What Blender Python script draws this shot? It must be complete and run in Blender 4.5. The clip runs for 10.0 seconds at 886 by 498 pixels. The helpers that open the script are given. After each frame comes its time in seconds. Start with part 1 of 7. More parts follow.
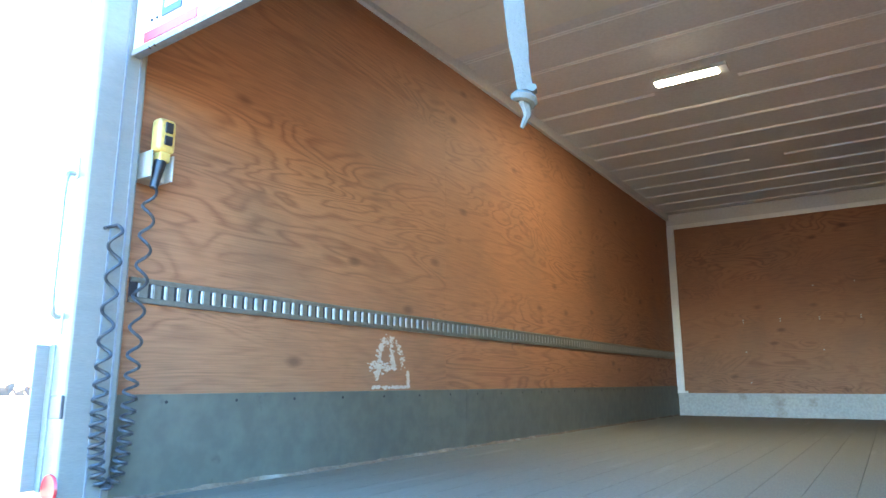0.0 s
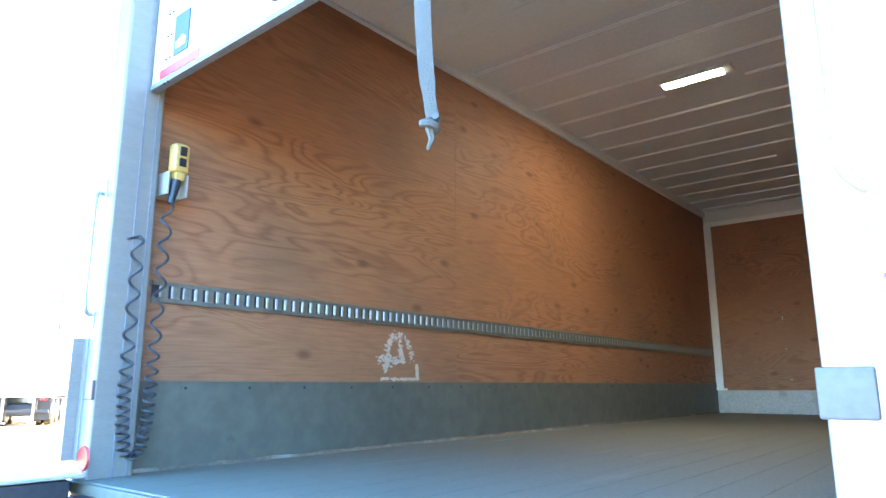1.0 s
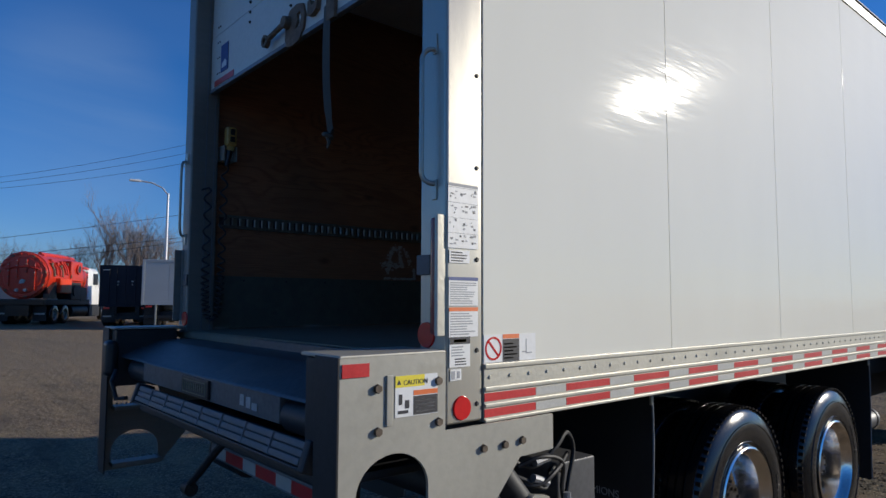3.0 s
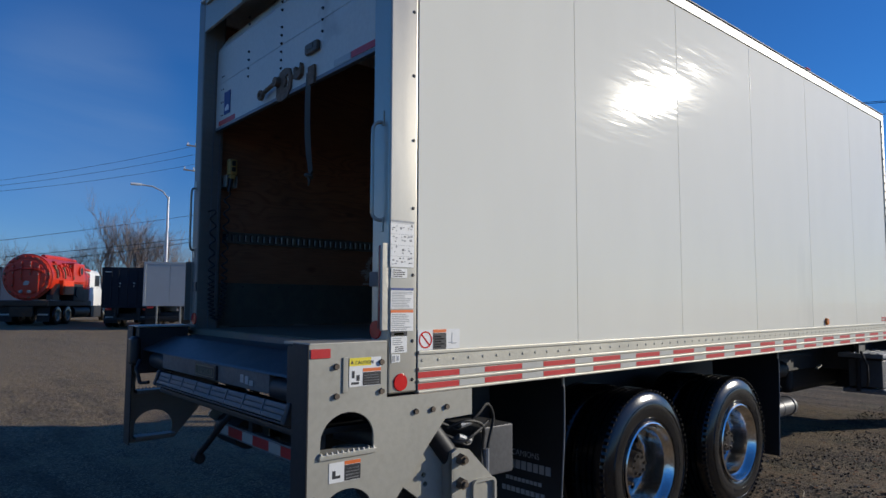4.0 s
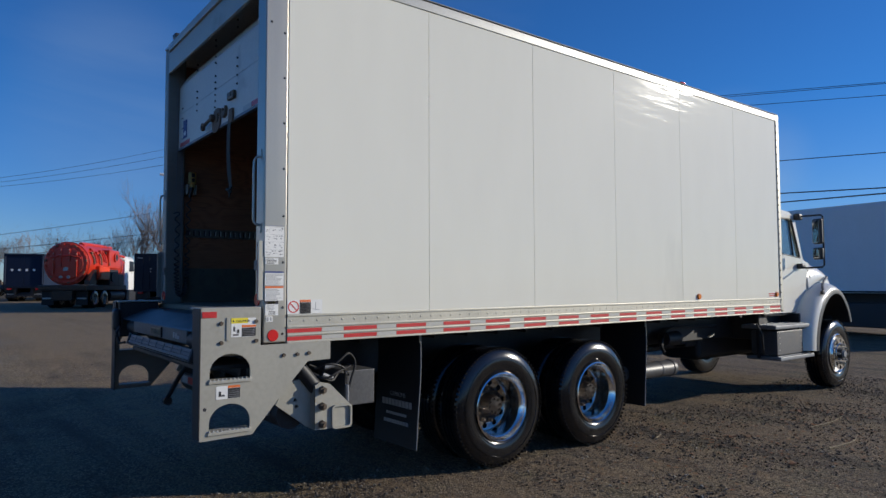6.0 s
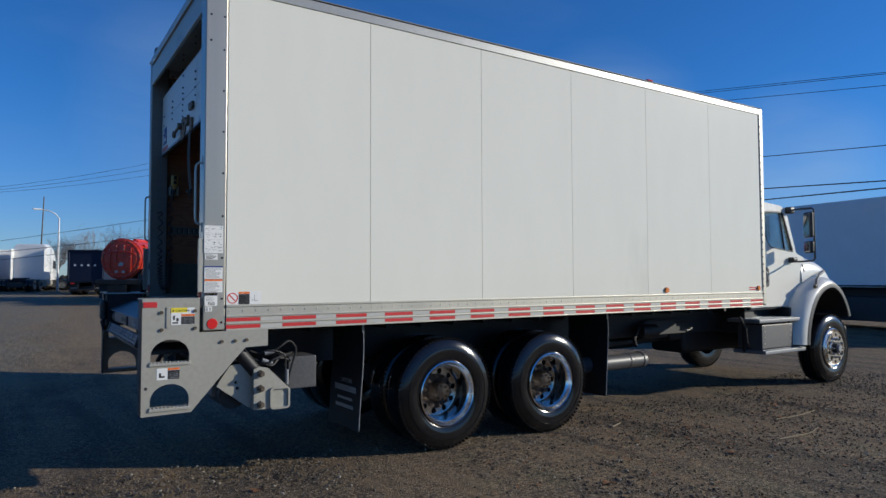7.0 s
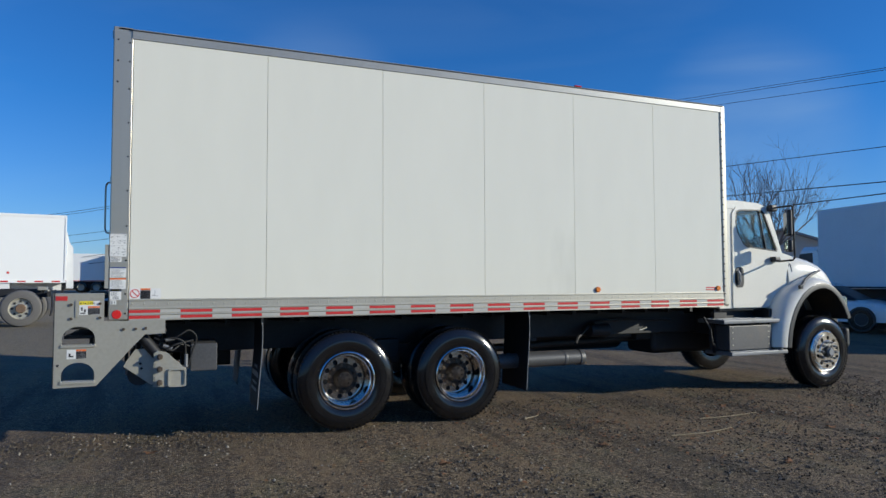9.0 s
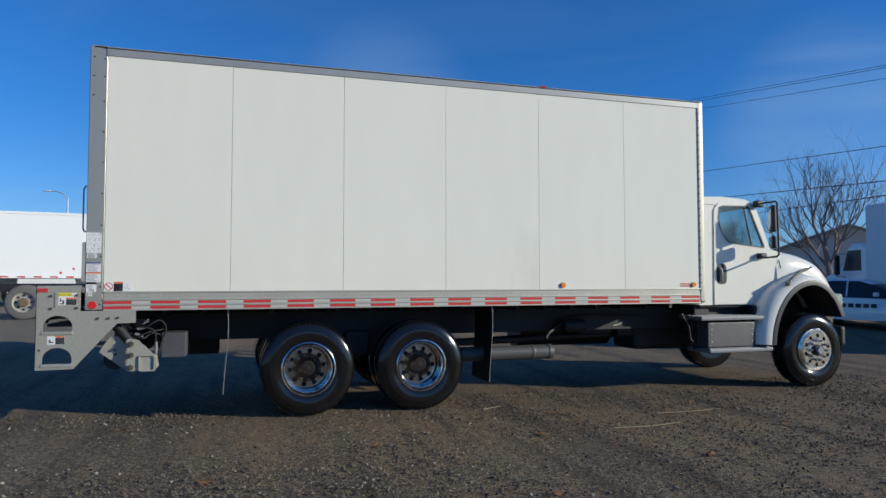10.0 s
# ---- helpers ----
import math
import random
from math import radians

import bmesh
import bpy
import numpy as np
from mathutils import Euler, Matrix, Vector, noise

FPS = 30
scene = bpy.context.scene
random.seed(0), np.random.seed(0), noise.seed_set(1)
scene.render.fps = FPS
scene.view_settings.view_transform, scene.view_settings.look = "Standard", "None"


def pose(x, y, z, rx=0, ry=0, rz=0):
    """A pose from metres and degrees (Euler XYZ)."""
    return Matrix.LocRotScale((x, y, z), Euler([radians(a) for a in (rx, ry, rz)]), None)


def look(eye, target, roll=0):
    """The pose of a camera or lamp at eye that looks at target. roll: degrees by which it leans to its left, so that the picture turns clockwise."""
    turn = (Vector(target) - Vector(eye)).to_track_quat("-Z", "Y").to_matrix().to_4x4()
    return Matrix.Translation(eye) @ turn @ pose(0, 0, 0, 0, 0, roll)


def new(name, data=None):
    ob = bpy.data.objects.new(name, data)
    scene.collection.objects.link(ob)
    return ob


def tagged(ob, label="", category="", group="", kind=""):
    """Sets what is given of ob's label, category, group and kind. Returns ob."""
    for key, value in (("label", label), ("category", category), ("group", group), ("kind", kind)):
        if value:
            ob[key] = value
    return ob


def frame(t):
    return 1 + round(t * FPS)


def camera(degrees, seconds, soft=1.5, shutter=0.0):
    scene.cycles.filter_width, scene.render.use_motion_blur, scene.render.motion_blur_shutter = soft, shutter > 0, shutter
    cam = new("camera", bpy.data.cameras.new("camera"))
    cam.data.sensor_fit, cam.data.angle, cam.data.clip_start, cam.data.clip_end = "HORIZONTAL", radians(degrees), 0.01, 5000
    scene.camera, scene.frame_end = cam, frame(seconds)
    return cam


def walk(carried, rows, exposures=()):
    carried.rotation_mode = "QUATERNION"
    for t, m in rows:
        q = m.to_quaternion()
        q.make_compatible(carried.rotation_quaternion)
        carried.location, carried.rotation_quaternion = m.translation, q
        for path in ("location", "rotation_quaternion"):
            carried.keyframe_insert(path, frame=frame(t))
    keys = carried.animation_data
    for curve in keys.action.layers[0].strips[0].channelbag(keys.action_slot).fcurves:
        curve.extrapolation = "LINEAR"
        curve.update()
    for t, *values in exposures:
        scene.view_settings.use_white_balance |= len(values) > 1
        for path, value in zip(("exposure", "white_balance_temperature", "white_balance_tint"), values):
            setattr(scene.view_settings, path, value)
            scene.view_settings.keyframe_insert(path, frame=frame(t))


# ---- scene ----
cam = camera(67.2, 10.0)
PATH = [
    (0, (-0.379, -1.093, 1.772), (-1.459, 0.541, 2.175), 0.0),
    (0.5, (-0.238, -1.077, 1.767), (-1.375, 0.519, 2.17), 0.0),
    (1, (0.045, -1.118, 1.716), (-1.187, 0.404, 2.125), 0.0),
    (1.5, (0.428, -1.272, 1.673), (-0.889, 0.176, 2.081), 0.3),
    (2, (0.817, -1.332, 1.608), (-0.583, 0.038, 2.012), 0.3),
    (2.5, (1.246, -1.364, 1.591), (-0.24, -0.061, 1.893), 0.2),
    (3, (1.653, -1.53, 1.582), (0.154, -0.216, 1.742), 0.4),
    (4.5, (2.938, -2.115, 1.61), (1.443, -0.797, 1.773), 0.4),
    (5, (3.432, -2.261, 1.617), (1.937, -0.941, 1.766), 0.5),
    (5.5, (3.86, -2.123, 1.589), (2.339, -0.829, 1.718), 0.2),
    (7, (5.161, -1.359, 1.559), (3.501, -0.246, 1.653), -0.0),
    (7.5, (5.575, -0.929, 1.547), (3.87, 0.111, 1.651), -0.1),
    (8, (5.942, -0.527, 1.522), (4.18, 0.411, 1.633), -0.2),
    (8.5, (6.433, -0.074, 1.522), (4.617, 0.756, 1.628), -0.1),
    (9, (6.828, 0.382, 1.518), (4.987, 1.158, 1.621), 0.0),
    (9.5, (7.243, 0.857, 1.522), (5.369, 1.549, 1.621), 0.1),
    (10, (7.561, 1.399, 1.494), (5.653, 1.991, 1.589), 0.2),
]
EXPOSURES = [(0, 5.74, 9000, 1), (0.5, 5.74, 9000, 1), (0.9, 5.64, 8900, 3), (1.2, 4.85, 8700, 6), (1.5, 3.75, 8400, 10), (1.8, 1.8, 7700, 8), (2.1, 0.35, 7000, 8), (2.5, -0.28, 6500, 9), (3.0, -0.18, 6500, 9), (4.5, -0.25, 6500, 9), (5.5, -0.23, 6500, 9), (7.0, -0.12, 6400, 7), (8.0, -0.01, 6350, 4), (10.0, 0.0, 6350, 4)]
walk(cam, [(t, look(eye, target, roll)) for t, eye, target, roll in PATH], EXPOSURES)

# ---- world, sun, sky ----
SUN_AZ, SUN_EL = 31.0, 17.0
world = bpy.data.worlds.new("world")
scene.world = world
world.use_nodes = True
wn = world.node_tree
sky = wn.nodes.new("ShaderNodeTexSky")
sky.sky_type, sky.sun_disc = "NISHITA", False
sky.sun_elevation, sky.sun_rotation = radians(SUN_EL), radians(SUN_AZ)
sky.altitude, sky.air_density, sky.dust_density, sky.ozone_density = 50, 1.0, 0.0, 3.0
wn.nodes["Background"].inputs["Strength"].default_value = 0.11
# thin cirrus, high and faint, all over the sky
w_tc, w_map = wn.nodes.new("ShaderNodeTexCoord"), wn.nodes.new("ShaderNodeMapping")
w_map.inputs["Scale"].default_value = (1.0, 1.6, 6.0)
w_map.inputs["Rotation"].default_value = (0.25, -0.2, 0.4)
w_noise, w_ramp, w_mix = wn.nodes.new("ShaderNodeTexNoise"), wn.nodes.new("ShaderNodeValToRGB"), wn.nodes.new("ShaderNodeMix")
w_noise.inputs["Scale"].default_value, w_noise.inputs["Detail"].default_value, w_noise.inputs["Distortion"].default_value = 1.3, 7, 0.6
w_ramp.color_ramp.elements[0].position, w_ramp.color_ramp.elements[0].color = 0.55, (0, 0, 0, 1)
w_ramp.color_ramp.elements[1].position, w_ramp.color_ramp.elements[1].color = 0.85, (0.06, 0.06, 0.06, 1)
w_mix.data_type = "RGBA"
w_hsv = wn.nodes.new("ShaderNodeMix")
w_hsv.data_type, w_hsv.blend_type, w_hsv.inputs[0].default_value = "RGBA", "MULTIPLY", 1.0
w_sep, w_hor = wn.nodes.new("ShaderNodeSeparateXYZ"), wn.nodes.new("ShaderNodeValToRGB")
wn.links.new(w_tc.outputs["Generated"], w_sep.inputs[0])
wn.links.new(w_sep.outputs["Z"], w_hor.inputs["Fac"])
w_hor.color_ramp.elements[0].position, w_hor.color_ramp.elements[0].color = 0.02, (0.50, 0.70, 1.18, 1)
w_hor.color_ramp.elements[1].position, w_hor.color_ramp.elements[1].color = 0.25, (0.245, 0.67, 1.24, 1)
wn.links.new(w_hor.outputs["Color"], w_hsv.inputs[7])
wn.links.new(w_tc.outputs["Generated"], w_map.inputs["Vector"])
wn.links.new(w_map.outputs["Vector"], w_noise.inputs["Vector"])
wn.links.new(w_noise.outputs["Fac"], w_ramp.inputs["Fac"])
w_wisp = wn.nodes.new("ShaderNodeMapRange")
w_wisp.inputs[1].default_value, w_wisp.inputs[2].default_value = 0.30, 0.60
wn.links.new(w_noise.outputs["Fac"], w_wisp.inputs[0])
w_total = w_ramp.outputs["Color"]
for w_dir, w_wide, w_much in (((-0.661, 0.724, 0.198), 0.988, 0.12), ((-0.461, 0.871, 0.168), 0.994, 0.15), ((-0.951, 0.202, 0.235), 0.988, 0.07)):
    w_dot, w_near, w_times, w_add = wn.nodes.new("ShaderNodeVectorMath"), wn.nodes.new("ShaderNodeMapRange"), wn.nodes.new("ShaderNodeMath"), wn.nodes.new("ShaderNodeMath")
    w_dot.operation, w_times.operation, w_add.operation = "DOT_PRODUCT", "MULTIPLY", "ADD"
    w_dot.inputs[1].default_value = Vector(w_dir).normalized()
    w_near.interpolation_type = "SMOOTHSTEP"
    for w_k, w_v in ((1, w_wide), (2, 1.0), (3, 0.0), (4, w_much * 2)):
        w_near.inputs[w_k].default_value = w_v
    wn.links.new(w_tc.outputs["Generated"], w_dot.inputs[0])
    wn.links.new(w_dot.outputs["Value"], w_near.inputs[0])
    wn.links.new(w_near.outputs[0], w_times.inputs[0])
    wn.links.new(w_wisp.outputs[0], w_times.inputs[1])
    wn.links.new(w_total, w_add.inputs[0])
    wn.links.new(w_times.outputs[0], w_add.inputs[1])
    w_total = w_add.outputs[0]
wn.links.new(w_total, w_mix.inputs[0])
wn.links.new(sky.outputs["Color"], w_hsv.inputs[6])
wn.links.new(w_hsv.outputs[2], w_mix.inputs[6])
w_mix.inputs[7].default_value = (4.0, 5.2, 6.6, 1)
wn.links.new(w_mix.outputs[2], wn.nodes["Background"].inputs["Color"])

sun = new("sun", bpy.data.lights.new("sun", "SUN"))
sun.data.energy, sun.data.angle, sun.data.color = 4.6, radians(0.55), (1.0, 0.925, 0.80)
toward = Vector((math.sin(radians(SUN_AZ)) * math.cos(radians(SUN_EL)), math.cos(radians(SUN_AZ)) * math.cos(radians(SUN_EL)), math.sin(radians(SUN_EL))))
sun.matrix_world = look(toward * 60, (0, 0, 0))


# ---- materials ----
def surf(name, col, rough=0.5, metal=0.0, var=0.12, s1=1.5, s2=45, bump=0.02, dirt=None, coat=0.0, stretch=(1, 1, 1), vary=0.0, wave=0.0, even=1.0, spec=0.5):
    """A painted, metal, rubber or earthen surface: colour at two scales, optional dirt (colour, amount, scale), fine relief and slow waves."""
    m = bpy.data.materials.new(name)
    m.use_nodes = True
    nt = m.node_tree
    n, ln, b = nt.nodes, nt.links, nt.nodes["Principled BSDF"]
    tc, mp = n.new("ShaderNodeTexCoord"), n.new("ShaderNodeMapping")
    mp.inputs["Scale"].default_value = stretch
    ln.new(tc.outputs["Object"], mp.inputs["Vector"])
    if vary:
        oi, mu = n.new("ShaderNodeObjectInfo"), n.new("ShaderNodeMath")
        mu.operation = "MULTIPLY"
        mu.inputs[1].default_value = vary
        ln.new(oi.outputs["Random"], mu.inputs[0])
        ln.new(mu.outputs[0], mp.inputs["Location"])

    def noise_at(scale, detail=5):
        x = n.new("ShaderNodeTexNoise")
        x.inputs["Scale"].default_value, x.inputs["Detail"].default_value = scale, detail
        ln.new(mp.outputs["Vector"], x.inputs["Vector"])
        return x.outputs["Fac"]

    def mixed(fac, a, c):
        x = n.new("ShaderNodeMix")
        x.data_type = "RGBA"
        ln.new(fac, x.inputs[0])
        for value, k in ((a, 6), (c, 7)):
            if isinstance(value, tuple):
                x.inputs[k].default_value = (*value, 1)
            else:
                ln.new(value, x.inputs[k])
        return x.outputs[2]

    big, fine = noise_at(s1), noise_at(s2, 3)
    lo = tuple(max(0, c * (1 - var)) for c in col)
    hi = tuple(min(1, c * (1 + var)) for c in col)
    colour = mixed(big, lo, hi)
    grain = n.new("ShaderNodeMapRange")
    grain.inputs[1].default_value, grain.inputs[2].default_value, grain.inputs[3].default_value, grain.inputs[4].default_value = 0.35, 0.65, 1 - var * 0.6, 1 + var * 0.4
    ln.new(fine, grain.inputs[0])
    mul = n.new("ShaderNodeMix")
    mul.data_type, mul.blend_type = "RGBA", "MULTIPLY"
    mul.inputs[0].default_value = 1
    ln.new(colour, mul.inputs[6])
    ln.new(grain.outputs[0], mul.inputs[7])
    colour = mul.outputs[2]
    if dirt:
        dcol, amount, dscale = dirt
        mask = n.new("ShaderNodeMapRange")
        mask.inputs[1].default_value, mask.inputs[2].default_value = 0.72 - 0.3 * amount, 0.85 - 0.2 * amount
        mask.inputs[4].default_value = 0.85
        ln.new(noise_at(dscale, 9), mask.inputs[0])
        colour = mixed(mask.outputs[0], colour, dcol)
    ln.new(colour, b.inputs["Base Color"])
    rr = n.new("ShaderNodeMapRange")
    rr.inputs[3].default_value, rr.inputs[4].default_value = max(0.02, rough - 0.08 * even), min(1, rough + 0.1 * even)
    ln.new(big, rr.inputs[0])
    ln.new(rr.outputs[0], b.inputs["Roughness"])
    b.inputs["Metallic"].default_value = metal
    b.inputs["Specular IOR Level"].default_value = spec
    b.inputs["Coat Weight"].default_value = coat
    b.inputs["Coat Roughness"].default_value = 0.08
    normal = None
    if wave:
        bw = n.new("ShaderNodeBump")
        bw.inputs["Strength"].default_value, bw.inputs["Distance"].default_value = 1.0, wave
        ln.new(noise_at(1.1, 1), bw.inputs["Height"])
        normal = bw.outputs["Normal"]
    if bump:
        bp = n.new("ShaderNodeBump")
        bp.inputs["Strength"].default_value, bp.inputs["Distance"].default_value = 0.6, bump * 0.05
        ln.new(fine, bp.inputs["Height"])
        if normal:
            ln.new(normal, bp.inputs["Normal"])
        normal = bp.outputs["Normal"]
    if normal:
        ln.new(normal, b.inputs["Normal"])
    return m


def plywood(name, light, dark):
    """Rotary-cut plywood: growth lines as contours of a slow noise, stretched along y, with dark knots and dirt."""
    m = bpy.data.materials.new(name)
    m.use_nodes = True
    nt = m.node_tree
    n, ln, b = nt.nodes, nt.links, nt.nodes["Principled BSDF"]
    tc, mp, oi = n.new("ShaderNodeTexCoord"), n.new("ShaderNodeMapping"), n.new("ShaderNodeObjectInfo")
    mp.inputs["Scale"].default_value = (0.8, 0.5, 3.0)
    mu = n.new("ShaderNodeMath")
    mu.operation, mu.inputs[1].default_value = "MULTIPLY", 37.0
    ln.new(oi.outputs["Random"], mu.inputs[0])
    ln.new(mu.outputs[0], mp.inputs["Location"])
    ln.new(tc.outputs["Object"], mp.inputs["Vector"])
    slow = n.new("ShaderNodeTexNoise")
    slow.inputs["Scale"].default_value, slow.inputs["Detail"].default_value, slow.inputs["Distortion"].default_value = 1.5, 2.5, 0.7
    ln.new(mp.outputs["Vector"], slow.inputs["Vector"])
    times, wrap = n.new("ShaderNodeMath"), n.new("ShaderNodeMath")
    times.operation, times.inputs[1].default_value = "MULTIPLY", 17.0
    wrap.operation, wrap.inputs[1].default_value = "PINGPONG", 0.5
    ln.new(slow.outputs["Fac"], times.inputs[0])
    ln.new(times.outputs[0], wrap.inputs[0])
    ramp = n.new("ShaderNodeValToRGB")
    ramp.color_ramp.elements[0].position, ramp.color_ramp.elements[0].color = 0.02, (*dark, 1)
    ramp.color_ramp.elements[1].position, ramp.color_ramp.elements[1].color = 0.30, (*light, 1)
    ln.new(wrap.outputs[0], ramp.inputs["Fac"])
    # growth lines show in some zones and fade in others
    zone, zr = n.new("ShaderNodeTexNoise"), n.new("ShaderNodeMapRange")
    zone.inputs["Scale"].default_value, zone.inputs["Detail"].default_value = 1.1, 2
    ln.new(mp.outputs["Vector"], zone.inputs["Vector"])
    zr.inputs[1].default_value, zr.inputs[2].default_value, zr.inputs[3].default_value, zr.inputs[4].default_value = 0.42, 0.64, 0.08, 0.55
    ln.new(zone.outputs["Fac"], zr.inputs[0])
    base = n.new("ShaderNodeMix")
    base.data_type = "RGBA"
    base.inputs[6].default_value = (*[0.88 * c for c in light], 1)
    ln.new(zr.outputs[0], base.inputs[0])
    ln.new(ramp.outputs["Color"], base.inputs[7])
    # fine fibres along the sheet
    fm, fib, fr = n.new("ShaderNodeMapping"), n.new("ShaderNodeTexNoise"), n.new("ShaderNodeMapRange")
    fm.inputs["Scale"].default_value = (3, 3, 90)
    ln.new(tc.outputs["Object"], fm.inputs["Vector"])
    ln.new(fm.outputs["Vector"], fib.inputs["Vector"])
    fib.inputs["Scale"].default_value, fib.inputs["Detail"].default_value = 2.0, 4
    fr.inputs[1].default_value, fr.inputs[2].default_value, fr.inputs[3].default_value, fr.inputs[4].default_value = 0.3, 0.7, 0.82, 1.12
    ln.new(fib.outputs["Fac"], fr.inputs[0])
    mul = n.new("ShaderNodeMix")
    mul.data_type, mul.blend_type, mul.inputs[0].default_value = "RGBA", "MULTIPLY", 1
    ln.new(base.outputs[2], mul.inputs[6])
    ln.new(fr.outputs[0], mul.inputs[7])
    # knots
    km, kn, kr = n.new("ShaderNodeMapping"), n.new("ShaderNodeTexVoronoi"), n.new("ShaderNodeMapRange")
    km.inputs["Scale"].default_value = (1.6, 1.6, 3.2)
    ln.new(tc.outputs["Object"], km.inputs["Vector"])
    ln.new(km.outputs["Vector"], kn.inputs["Vector"])
    kn.inputs["Scale"].default_value, kn.inputs["Randomness"].default_value = 1.6, 1.0
    kr.inputs[1].default_value, kr.inputs[2].default_value, kr.inputs[3].default_value, kr.inputs[4].default_value = 0.05, 0.16, 0.55, 0.0
    ln.new(kn.outputs["Distance"], kr.inputs[0])
    knots = n.new("ShaderNodeMix")
    knots.data_type = "RGBA"
    ln.new(kr.outputs[0], knots.inputs[0])
    ln.new(mul.outputs[2], knots.inputs[6])
    knots.inputs[7].default_value = (*[0.35 * c for c in dark], 1)
    # grime
    gn, gr, grime = n.new("ShaderNodeTexNoise"), n.new("ShaderNodeMapRange"), n.new("ShaderNodeMix")
    gn.inputs["Scale"].default_value, gn.inputs["Detail"].default_value = 1.7, 9
    ln.new(tc.outputs["Object"], gn.inputs["Vector"])
    gr.inputs[1].default_value, gr.inputs[2].default_value, gr.inputs[4].default_value = 0.5, 0.72, 0.35
    ln.new(gn.outputs["Fac"], gr.inputs[0])
    grime.data_type = "RGBA"
    grime.inputs[7].default_value = (0.12, 0.075, 0.05, 1)
    ln.new(gr.outputs[0], grime.inputs[0])
    ln.new(knots.outputs[2], grime.inputs[6])
    ln.new(grime.outputs[2], b.inputs["Base Color"])
    b.inputs["Roughness"].default_value = 0.62
    bp = n.new("ShaderNodeBump")
    bp.inputs["Strength"].default_value, bp.inputs["Distance"].default_value = 0.4, 0.002
    ln.new(fib.outputs["Fac"], bp.inputs["Height"])
    ln.new(bp.outputs["Normal"], b.inputs["Normal"])
    return m


def glass(name, tint=(0.75, 0.85, 0.85)):
    m = bpy.data.materials.new(name)
    m.use_nodes = True
    b = m.node_tree.nodes["Principled BSDF"]
    b.inputs["Base Color"].default_value = (*tint, 1)
    b.inputs["Transmission Weight"].default_value, b.inputs["Roughness"].default_value, b.inputs["IOR"].default_value = 1.0, 0.02, 1.45
    return m


def glow(name, col, strength):
    m = bpy.data.materials.new(name)
    m.use_nodes = True
    b = m.node_tree.nodes["Principled BSDF"]
    b.inputs["Base Color"].default_value = (*col, 1)
    b.inputs["Emission Color"].default_value, b.inputs["Emission Strength"].default_value = (*col, 1), strength
    return m


